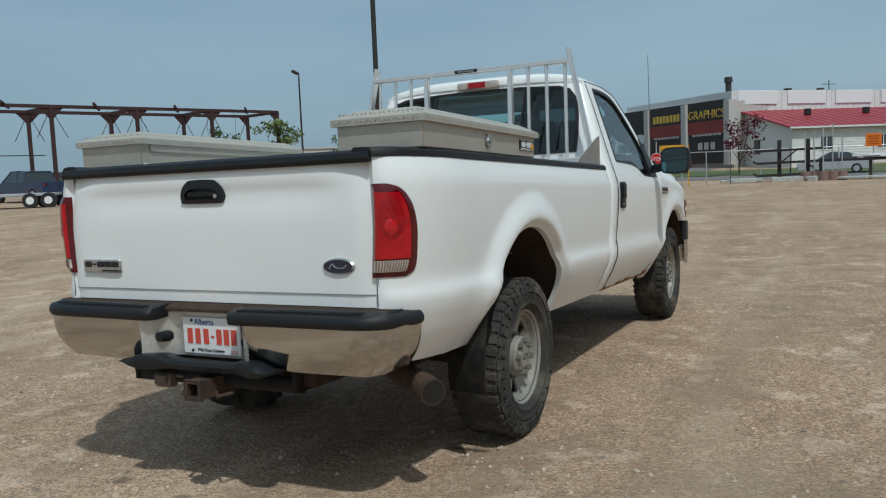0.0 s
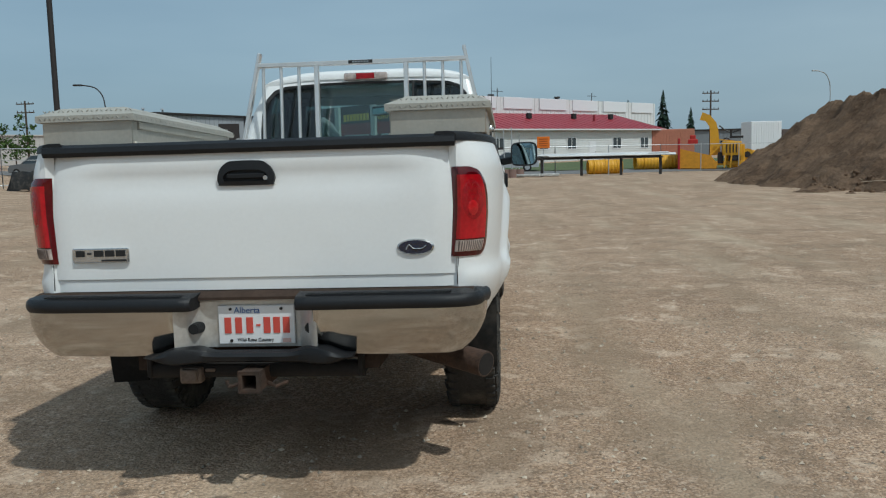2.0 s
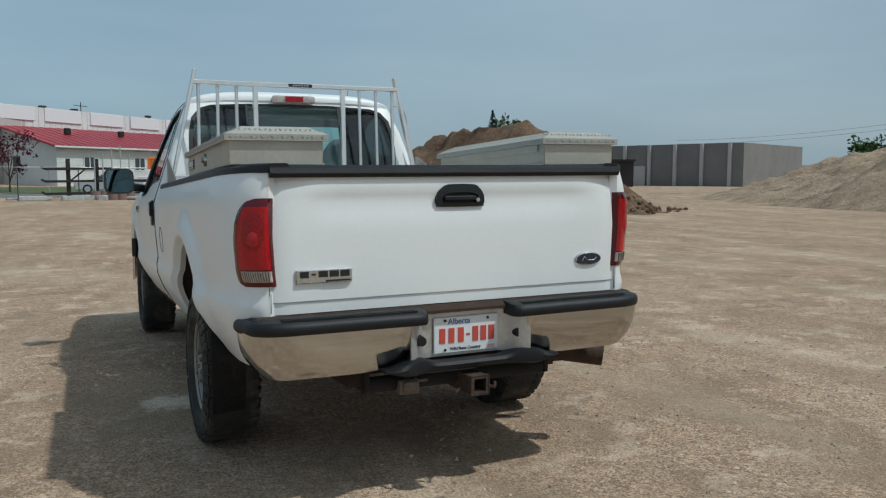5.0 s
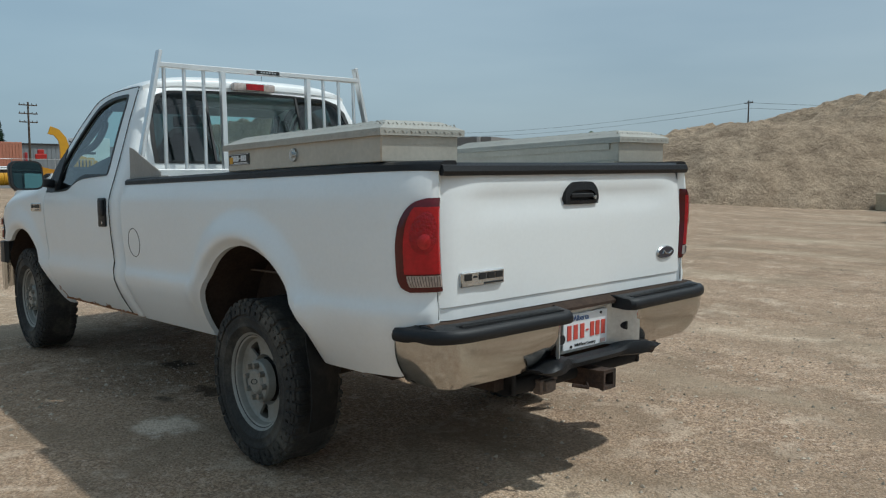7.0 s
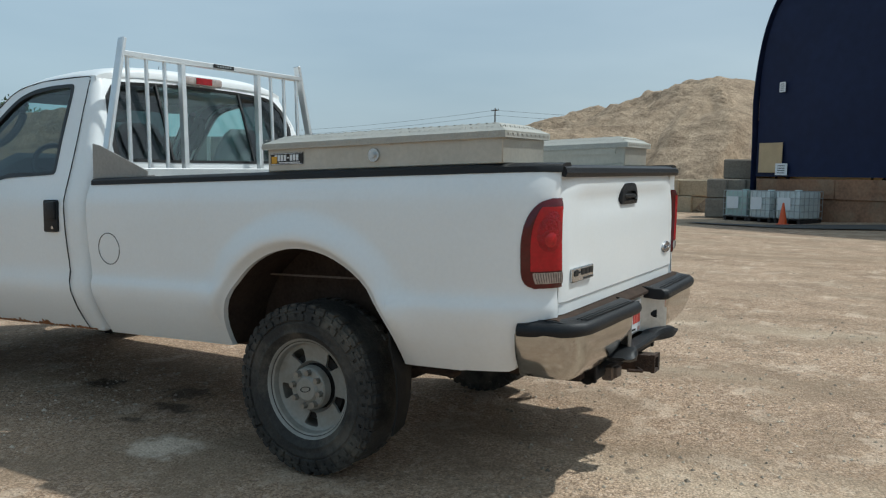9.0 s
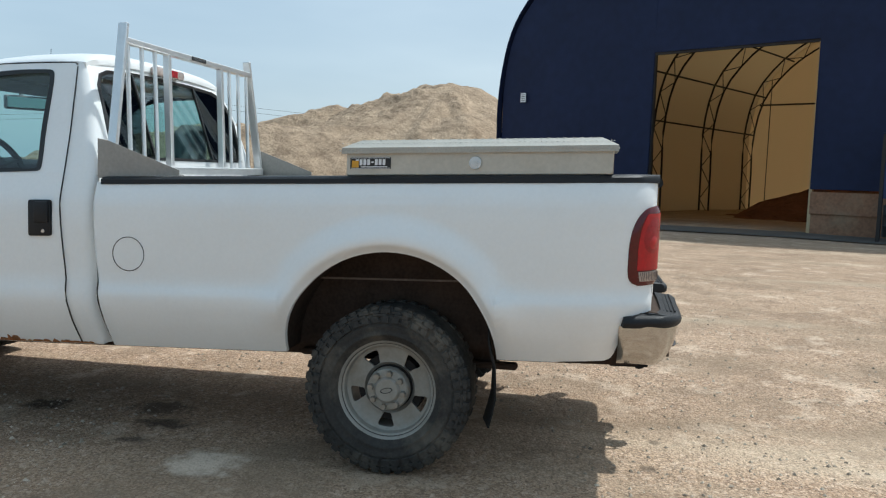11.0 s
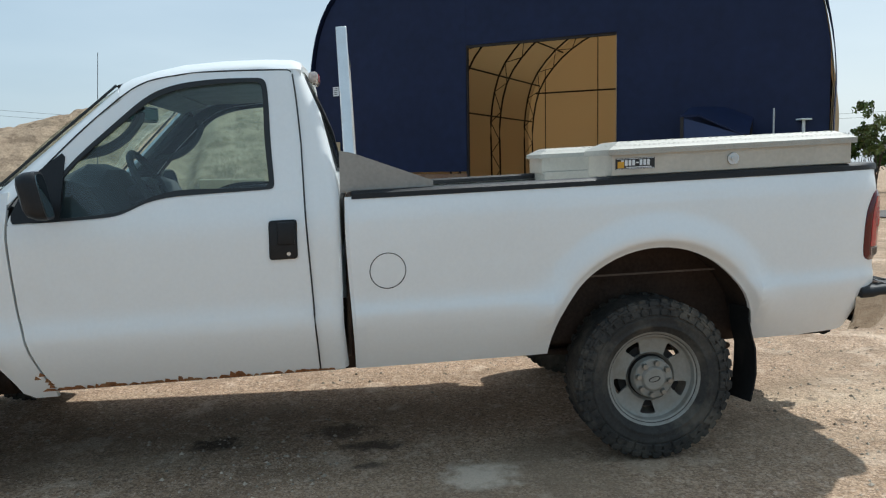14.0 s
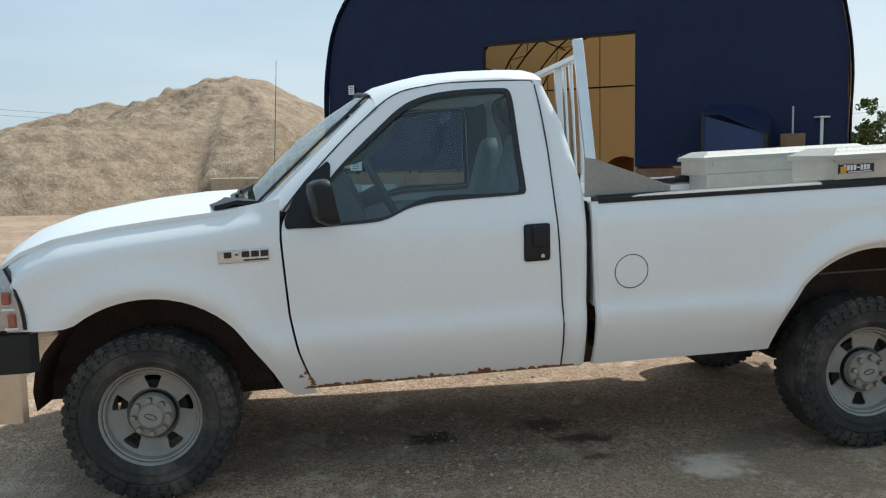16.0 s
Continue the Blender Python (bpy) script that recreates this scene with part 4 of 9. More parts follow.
def cab_shell():
    bm = bmesh.new()
    zs = [0.562, 0.62, 0.70, 0.78, 0.84, 0.88, 0.95, 1.05, 1.15, 1.25, 1.31, 1.36, 1.42, 1.50, 1.58, 1.66, 1.74, 1.82, 1.88, 1.92, 1.943]
    for s in (-1, 1):
        rows = []
        for z in zs:
            x, ys, yb = side_x(z), interp(z, SEAM_R_Z, SEAM_R_Y) - 0.004, interp(z, BACK_Z, BACK_Y)
            r = min(0.055, (ys - yb) * 0.9)
            row = [(s * x, ys, z), (s * x, (ys + yb + r) / 2, z), (s * x, yb + r, z)]
            row += [(s * (x - r + r * math.cos(a)), yb + r - r * math.sin(a), z) for a in (0.3, 0.6, 0.9, 1.2, math.pi / 2)]
            rows.append(row)
        slab(bm, rows, (-s * 0.02, 0.02, 0))
    # rear wall round the window
    half = [(0.735, 1.47), (0.742, 1.60), (0.738, 1.72), (0.715, 1.83), (0.66, 1.895), (0.58, 1.922), (0.30, 1.938), (0.0, 1.942)]
    wide = [(side_x(1.2) - 0.055, 1.10), (side_x(1.60) - 0.055, 1.60), (side_x(1.72) - 0.055, 1.72), (side_x(1.83) - 0.05, 1.83), (side_x(1.92) - 0.04, 1.925), (0.62, 1.965), (0.30, 1.985), (0.0, 1.988)]
    tail = [(0.37, 1.465), (0.0, 1.465)], [(0.45, 1.10), (0.0, 1.10)]

    def full(a, b):
        right = list(reversed(b)) + a
        return right + [(-x, z) for x, z in reversed(a[:-1])] + [(-x, z) for x, z in b[:-1]]

    inn = [(x, interp(z, BACK_Z, BACK_Y), z) for x, z in full(half, tail[0])]
    out = [(x, interp(z, BACK_Z, BACK_Y), z) for x, z in full(wide, tail[1])]
    band(bm, out, inn, (0, 0.02, 0))
    # roof
    rows = []
    for y, edge, crown in ((1.622, 1.940, 0.052), (1.640, 1.945, 0.070), (1.68, 1.948, 0.082), (1.8, 1.950, 0.088), (2.0, 1.950, 0.088), (2.17, 1.940, 0.088), (2.30, 1.912, 0.092), (2.38, 1.875, 0.100), (2.42, 1.850, 0.104)):
        row = []
        for k in range(25):
            u = -1 + 2 * k / 24
            w = side_x(edge)
            x = w * math.copysign(1 - (1 - abs(u)) ** 1.35, u)
            yy = y + (0.055 * (1 - u * u) if y > 2.35 else 0)
            row.append((x, yy, edge + crown * (1 - abs(u) ** 3.2)))
        rows.append(row)
    slab(bm, rows, (0, 0, -0.03))
    for s in (-1, 1):
        rows = []
        for t in np.linspace(0, 1, 8):
            o = Vector((0, 2.42, 1.855)).lerp(Vector((0, 2.868, 1.40)), t)
            o = Vector((s * side_x(o.z), o.y, o.z))
            i = Vector((s * 0.665, 2.45, 1.90)).lerp(Vector((s * 0.845, 2.96, 1.435)), t)
            rows.append([o, o.lerp(i, 0.4) + Vector((s * 0.012, 0.004, 0.004)), i])
        slab(bm, rows, (-s * 0.02, -0.02, -0.01))
        bar(bm, (s * 0.826, 1.45, 0.585), (s * 0.826, 2.80, 0.585), 0.05, 0.06, bevel=0.01)
    cab = part("cab_shell", bm, PAINT, truck, "white rounded cab shell", body=True, smooth=50)
    # a clear sliding middle between two darkly tinted panes
    for lo, hi, mat, label in ((-2.0, -0.335, GLASS_SIDE, "darkly tinted rear pane"), (-0.335, 0.335, GLASS_REAR, "clear sliding rear pane"), (0.335, 2.0, GLASS_SIDE, "darkly tinted rear pane")):
        pane = cut(cut([Vector((x, y + 0.006, z)) for x, y, z in inn], lo, 1), hi, -1)
        bm = bmesh.new()
        prism(bm, pane, (0, 0.006, 0))
        g = part("rear_window", bm, mat, cab, label, body=True)
        g.visible_shadow = False
    bm = bmesh.new()
    small = [Vector((x * 0.965, y - 0.002, 1.70 + (z - 1.70) * 0.93)) for x, y, z in inn]
    band(bm, [Vector((x, y - 0.004, z)) for x, y, z in inn], small, (0, 0.012, 0))
    for x in (-0.335, 0.335):
        y0, y1 = interp(1.47, BACK_Z, BACK_Y), interp(1.935, BACK_Z, BACK_Y)
        bar(bm, (x, y0 + 0.004, 1.47), (x, y1 + 0.004, 1.935), 0.014, 0.012, up=(0, 1, 0))
    part("rear_window_seal", bm, BLACK, cab, "black rubber window seal", body=True)
    # windscreen
    rows = []
    for t in np.linspace(0, 1, 9):
        row = []
        for u in np.linspace(-1, 1, 15):
            top = Vector((0.665 * u, 2.45 + 0.05 * (1 - u * u), 1.90 + 0.052 * (1 - u * u)))
            low = Vector((0.845 * u, 2.96 + 0.17 * (1 - u * u), 1.435 + 0.02 * (1 - u * u)))
            row.append(low.lerp(top, t) + Vector((0, 0.03, 0.02)) * math.sin(math.pi * t))
        rows.append(row)
    bm = bmesh.new()
    skin(bm, rows)
    g = part("windscreen", bm, GLASS, cab, "clear greenish windscreen", body=True)
    g.visible_shadow = False
    bm = bmesh.new()
    for s in (-1, 1):
        sweep(bm, [Vector((s * 0.665, 2.455, 1.908)).lerp(Vector((s * 0.85, 2.965, 1.442)), t) + Vector((s * 0.004, 0.006, 0.004)) for t in np.linspace(0, 1, 7)], 0.007, 6)
    sweep(bm, [(0.665 * u, 2.45 + 0.055 * (1 - u * u), 1.905 + 0.055 * (1 - u * u)) for u in np.linspace(-1, 1, 13)], 0.010, 6)
    for s in (-1, 1):
        lining = bmesh.new()
        sweep(lining, [Vector((s * 0.655, 2.40, 1.865)).lerp(Vector((s * 0.845, 2.88, 1.41)), t) for t in np.linspace(0, 1, 7)], 0.024, 8)
        part("pillar_lining", lining, LINING, cab, body=True)
    part("windscreen_seal", bm, BLACK, cab, "black windscreen seal", body=True)
    for s in (-1, 1):
        bm = bmesh.new()
        sweep(bm, [(s * (side_x(z) + 0.0005), interp(z, SEAM_R_Z, SEAM_R_Y), z) for z in np.linspace(0.57, 1.92, 26)], 0.0035, 5)
        sweep(bm, [(s * (side_x(p.z) - 0.001), p.y, p.z) for p in spline([(0, 1.668, 1.93), (0, 1.71, 1.944), (0, 2.0, 1.949), (0, 2.17, 1.939), (0, 2.34, 1.900), (0, 2.51, 1.768), (0, 2.67, 1.613), (0, 2.805, 1.465), (0, 2.866, 1.38)], 5)], 0.0035, 5)
        part("door_seam", bm, BLACK, cab, "dark seam round the door", body=True)
    # third brake light
    bm = bmesh.new()
    box(bm, (0, 1.600, 1.972), (0.31, 0.05, 0.052), 0.014, seg=2)
    lamp = part("high_brake_light", bm, CLEAR_LENS, cab, "high brake light, red between clear ends", body=True)
    bm = bmesh.new()
    box(bm, (0, 1.5745, 1.972), (0.13, 0.006, 0.040), 0.002)
    part("red_section", bm, RED_INNER, lamp, body=True)
    # cowl, wipers, aerial
    bm = bmesh.new()
    rows = []
    for u in np.linspace(-1, 1, 17):
        y = 2.97 + 0.17 * (1 - u * u)
        rows.append([(0.87 * u, y - 0.05, 1.415), (0.87 * u, y + 0.0, 1.448 + 0.012 * (1 - u * u)), (0.885 * u, y + 0.10, 1.458 + 0.014 * (1 - u * u)), (0.885 * u, y + 0.20, 1.438 + 0.012 * (1 - u * u))])
    slab(bm, rows, (0, 0, -0.02))
    cowl = part("cowl_panel", bm, PLASTIC, cab, "black plastic cowl under the windscreen", body=True)
    for x in (-0.62, 0.05):
        bm = bmesh.new()
        sweep(bm, [(x, 3.10, 1.47), (x + 0.25, 3.12, 1.49), (x + 0.55, 3.10, 1.495)], 0.010, 6)
        bar(bm, (x + 0.05, 3.085, 1.485), (x + 0.58, 3.075, 1.51), 0.012, 0.02)
        part("wiper", bm, BLACK, cowl, "black wiper arm", body=True)
    bm = bmesh.new()
    rod(bm, (0.86, 3.05, 1.40), (0.86, 3.00, 2.29), 0.0030, 0.0018, 6)
    rod(bm, (0.86, 3.05, 1.37), (0.86, 3.05, 1.42), 0.014, 0.008, 10)
    part("aerial", bm, BLACK, truck, "thin whip aerial", body=True)
    return cab


def front_end():
    for s in (-1, 1):
        bm = bmesh.new()
        ys = sorted(set([2.868, 2.90, 2.93] + columns(ARCH_F) + [4.03, 4.06, 4.10]))
        rows = []
        for y in ys:
            top = interp(y, (2.86, 3.12, 3.61, 3.86, 4.0, 4.12), (1.455, 1.418, 1.378, 1.345, 1.30, 1.235))
            low = arch_low(y, ARCH_F, 0.526 if y < 3.4 else 0.945)
            row = []
            for k in range(21):
                z = low + (top - low) * k / 20
                w = 1 - smooth(2.87, 3.05, y)
                yy = y + (interp(z, SEAM_F_Z, SEAM_F_Y) - 2.866) * w + 0.004
                t = smooth(top - 0.16, top, z)
                x = side_x(min(z, 1.24)) - 0.085 * t * t - 0.35 * max(0, y - 3.80) ** 2 + flare(y, z, ARCH_F, 0.022) * (1 - t)
                x += (side_x(z) - x) * w ** 2
                row.append((s * x, yy, z))
            rows.append(row)
        slab(bm, rows, (-s * 0.025, 0, 0))
        f = part("front_fender", bm, PAINT, truck, "white front fender", body=True)
        bm = bmesh.new()
        box(bm, (s * 0.972, 3.036, 1.214), (0.010, 0.232, 0.058), 0.004)
        badge = part("badge", bm, BADGE, f, "chrome side badge with dark bars", body=True)
        bm = bmesh.new()
        for y, w in ((3.106, 0.034), (3.066, 0.014), (3.026, 0.034), (2.983, 0.034), (2.941, 0.034)):
            box(bm, (s * 0.9785, y, 1.222), (0.004, w, 0.026 if w > 0.02 else 0.007))
        box(bm, (s * 0.9785, 2.98, 1.196), (0.003, 0.11, 0.007))
        part("badge_bars", bm, BLACK, badge, body=True)
        bm = bmesh.new()
        rows = []
        for z in np.linspace(0.955, 1.225, 9):
            y0 = 4.022 + 0.085 * ((z - 0.955) / 0.27) ** 2
            rows.append([(s * (0.972 - 0.35 * max(0, y - 3.80) ** 2 - 0.02 * smooth(1.1, 1.23, z)), y, z) for y in np.linspace(y0, 4.20, 6)] + [(s * 0.72, 4.25, z)])
        slab(bm, rows, (-s * 0.03, -0.02, 0))
        hl = part("headlight", bm, HEAD_LENS, truck, "headlight with red corner reflectors", body=True)
        bm = bmesh.new()
        slab(bm, [[Vector(r[0]) + Vector((s * 0.002, d, 0)) for d in (-0.016, -0.004)] for r in rows], (-s * 0.03, 0, 0))
        part("bezel", bm, PLASTIC, hl, "dark rubber edge", body=True)
        for z, h in ((0.998, 0.062), (1.098, 0.055)):
            bm = bmesh.new()
            y0 = 4.052 + 0.085 * ((z - 0.955) / 0.27) ** 2
            box(bm, (s * 0.951, y0 + 0.012, z), (0.012, 0.038, h), 0.005)
            part("corner_reflector", bm, AMBER, hl, "dull red reflector", body=True)
        for z in (0.962, 1.048):
            bm = bmesh.new()
            y0 = 4.040 + 0.085 * ((z - 0.955) / 0.27) ** 2
            bar(bm, (s * 0.954, y0, z), (s * 0.945, y0 + 0.06, z), 0.008, 0.010)
            part("lens_bar", bm, PLATE_WHITE, hl, body=True)
    bm = bmesh.new()
    rows = []
    for y, edge, crown in ((3.06, 1.422, 0.050), (3.2, 1.41, 0.07), (3.4, 1.396, 0.083), (3.65, 1.373, 0.088), (3.9, 1.335, 0.09), (4.05, 1.285, 0.088), (4.14, 1.23, 0.085), (4.19, 1.16, 0.07)):
        row = []
        for k in range(21):
            u = -1 + 2 * k / 20
            w = 0.892 - 0.35 * max(0, y - 3.80) ** 2
            yy = y + (0.13 * (1 - u * u) if y < 3.1 else 0.05 * (1 - u * u) * smooth(3.8, 4.2, y))
            row.append((w * u, yy, edge + crown * (1 - abs(u) ** 4)))
        rows.append(row)
    slab(bm, rows, (0, 0, -0.02))
    part("bonnet", bm, PAINT, truck, "white bonnet", body=True)
    bm = bmesh.new()
    box(bm, (0, 4.21, 1.06), (1.42, 0.10, 0.26), 0.03, seg=2)
    g = part("grille", bm, BLACK, truck, "dark front grille", body=True)
    for z in (0.98, 1.06, 1.14):
        bm = bmesh.new()
        box(bm, (0, 4.265, z), (1.38, 0.02, 0.03), 0.006)
        part("grille_bar", bm, CHROME, g, body=True)
    bm = bmesh.new()
    rows = []
    for x, y in [(-0.962, 4.045), (-0.956, 4.13), (-0.93, 4.22), (-0.85, 4.31), (-0.6, 4.37), (0, 4.40), (0.6, 4.37), (0.85, 4.31), (0.93, 4.22), (0.956, 4.13), (0.962, 4.045)]:
        rows.append([(x, y, z) for z in (0.545, 0.60, 0.68, 0.765)])
    slab(bm, rows, lambda p: Vector((-p.x * 0.02, -0.02, 0)))
    fb = part("front_bumper", bm, CHROME, truck, "chrome front bumper with black upper pad", body=True)
    bm = bmesh.new()
    slab(bm, [[(r[0][0] * 1.005, r[0][1] + (0.004 if r[0][1] > 4.1 else -0.05), z) for z in (0.766, 0.80, 0.88, 0.935)] for r in rows], lambda p: Vector((-p.x * 0.03, -0.03, 0)))
    part("bumper_pad", bm, PLASTIC, fb, "black plastic bumper pad", body=True)


def interior():
    for s in (-1, 1):
        bm = bmesh.new()
        rows = []
        for z, y, w, t in ((1.02, 1.86, 0.27, 0.07), (1.2, 1.78, 0.265, 0.075), (1.42, 1.72, 0.24, 0.07), (1.58, 1.69, 0.20, 0.06), (1.66, 1.68, 0.15, 0.05), (1.70, 1.675, 0.10, 0.035)):
            rows.append([(s * 0.42 + w * math.copysign(abs(math.cos(a)) ** 0.6, math.cos(a)), y + t * math.sin(a), z) for a in np.linspace(0, 2 * math.pi, 20, endpoint=False)])
        vr = skin(bm, rows, closed=True)
        bm.faces.new(vr[-1]), bm.faces.new(vr[0])
        seat = part("seat", bm, SEAT, truck, "grey cloth seat with rounded headrest", body=True)
        bm = bmesh.new()
        box(bm, (s * 0.42, 2.08, 0.98), (0.56, 0.50, 0.16), 0.05, seg=3)
        part("seat_cushion", bm, SEAT, seat, body=True)
    bm = bmesh.new()
    rows = []
    for x in np.linspace(-0.86, 0.86, 25):
        b = 0.075 * (1 - smooth(0.16, 0.30, abs(x + 0.42)))
        rows.append([(x, 2.54, 1.02), (x, 2.47, 1.25), (x, 2.49, 1.36 + b * 0.6), (x, 2.55, 1.455 + b), (x, 2.64, 1.490 + b), (x, 2.74, 1.470 + b * 0.6), (x, 2.90, 1.385), (x, 2.92, 1.02)])
    vr = skin(bm, rows, closed=True)
    bm.faces.new(vr[0]), bm.faces.new(vr[-1])
    part("dashboard", bm, LINING, truck, "dark grey dashboard", body=True)
    bm = bmesh.new()
    c, q = Vector((-0.42, 2.385, 1.440)), Euler((radians(62), 0, 0)).to_matrix()
    ring = [c + q @ Vector((0.19 * math.cos(a), 0.19 * math.sin(a), 0)) for a in np.linspace(0, 2 * math.pi, 33)]
    sweep(bm, ring, 0.017, 8)
    for a in (0.2, math.pi - 0.2, -math.pi / 2):
        bar(bm, c, c + q @ Vector((0.19 * math.cos(a), 0.19 * math.sin(a), 0)), 0.03, 0.014)
    rod(bm, c, c + Vector((0, 0.25, -0.09)), 0.05, 0.03, 12)
    part("steering_wheel", bm, LINING, truck, "dark steering wheel", body=True)
    bm = bmesh.new()
    turn = Matrix.Rotation(radians(-24), 3, "Z")
    c = Vector((0.0, 2.53, 1.825))
    box(bm, c, (0.27, 0.03, 0.085), 0.014, seg=2, rot=turn)
    rod(bm, (0, 2.54, 1.84), (0, 2.58, 1.90), 0.010, seg=8)
    mirror = part("inside_mirror", bm, INTERIOR, truck, "dark inside mirror", body=True)
    bm = bmesh.new()
    box(bm, c + turn @ Vector((0, -0.0165, 0)), (0.245, 0.003, 0.062), 0.001, rot=turn)
    part("mirror_glass", bm, MIRROR, mirror, body=True)
    # grab handle and trim on the screen pillars
    for s in (-1, 1):
        bm = bmesh.new()
        prism(bm, [(s * (side_x(z) - 0.085), y, z) for y, z in ((2.35, 1.835), (2.43, 1.765), (2.525, 1.722), (2.60, 1.650), (2.73, 1.56), (2.82, 1.44), (2.66, 1.63), (2.50, 1.77), (2.40, 1.845))], (s * 0.03, 0, 0))
        trim = part("pillar_trim", bm, LINING, truck, "dark grey screen pillar trim", body=True)
        bm = bmesh.new()
        sweep(bm, spline([(s * (side_x(z) - c), y, z) for c, y, z in ((0.075, 2.365, 1.822), (0.10, 2.355, 1.765), (0.11, 2.41, 1.680), (0.11, 2.50, 1.622), (0.10, 2.61, 1.600), (0.075, 2.70, 1.575))], 5), 0.023, 8)
        part("grab_handle", bm, LINING, trim, body=True)
    bm = bmesh.new()
    prism(bm, [(-0.66, 2.30, 1.905), (-0.64, 2.44, 1.862), (0.64, 2.44, 1.862), (0.66, 2.30, 1.905)], (0, 0, 0.012))
    part("sun_visor", bm, INTERIOR, truck, "dark headliner edge over the windscreen", body=True)
    bm = bmesh.new()
    for s in (-1, 1):
        box(bm, (s * 0.92, 2.2, 1.05), (0.05, 1.2, 0.55), 0.02)
    box(bm, (0, 1.56, 1.10), (1.74, 0.03, 0.64), 0.01)
    box(bm, (0, 2.02, 1.925), (1.36, 0.62, 0.02), 0.005)
    part("cab_lining", bm, INTERIOR, truck, "dark grey cab lining", body=True)
    bm = bmesh.new()
    box(bm, (0.05, 2.66, 1.43), (0.12, 0.06, 0.07), 0.01)
    part("dash_device", bm, INTERIOR, truck, body=True)


for s in (-1, 1):
    door(s)
cab_shell(), front_end(), interior()


def fuel_flap():
    bm = bmesh.new()
    ring = [Vector((0, 1.251 + 0.080 * math.cos(a), 1.016 + 0.080 * math.sin(a))) for a in np.linspace(0, 2 * math.pi, 40)]
    sweep(bm, [Vector((-(side_x(p.z) + 0.0002), p.y, p.z)) for p in ring], 0.0022, 5)
    part("fuel_flap_seam", bm, BLACK, truck, "round seam of the fuel flap", body=True)


def rust_edges():
    rnd = random.Random(4)
    for s in (-1, 1):
        bm = bmesh.new()
        y = 1.50
        while y < 2.78:
            w, h = rnd.uniform(0.02, 0.07), rnd.choice((0.005, 0.007, 0.010, 0.014, 0.026)) * rnd.uniform(0.6, 1.1) * (1.0 + 0.8 * smooth(2.3, 2.75, y))
            z = 0.566
            prism(bm, [(s * (side_x(z) + 0.002), y, z - 0.006), (s * (side_x(z) + 0.002), y + w, z - 0.006), (s * (side_x(z + h) + 0.002), y + w * rnd.uniform(0.6, 0.9), z + h), (s * (side_x(z + h) + 0.002), y + w * rnd.uniform(0.1, 0.4), z + h * rnd.uniform(0.5, 1))], (-s * 0.004, 0, 0))
            y += w * rnd.uniform(0.55, 1.1)
        for k in range(5):
            y, z = 2.735 + 0.02 * k * rnd.random(), 0.575 + 0.016 * k
            prism(bm, [(s * (side_x(z) + 0.002), y, z), (s * (side_x(z) + 0.002), y + 0.03, z), (s * (side_x(z + 0.02) + 0.002), y + 0.02, z + 0.02)], (-s * 0.004, 0, 0))
        tagged(part("rust_patch", bm, RUST_EDGE, truck, "orange rust along the sill", body=True, smooth=0), "orange rust along the sill", kind="stuff")


fuel_flap(), rust_edges()


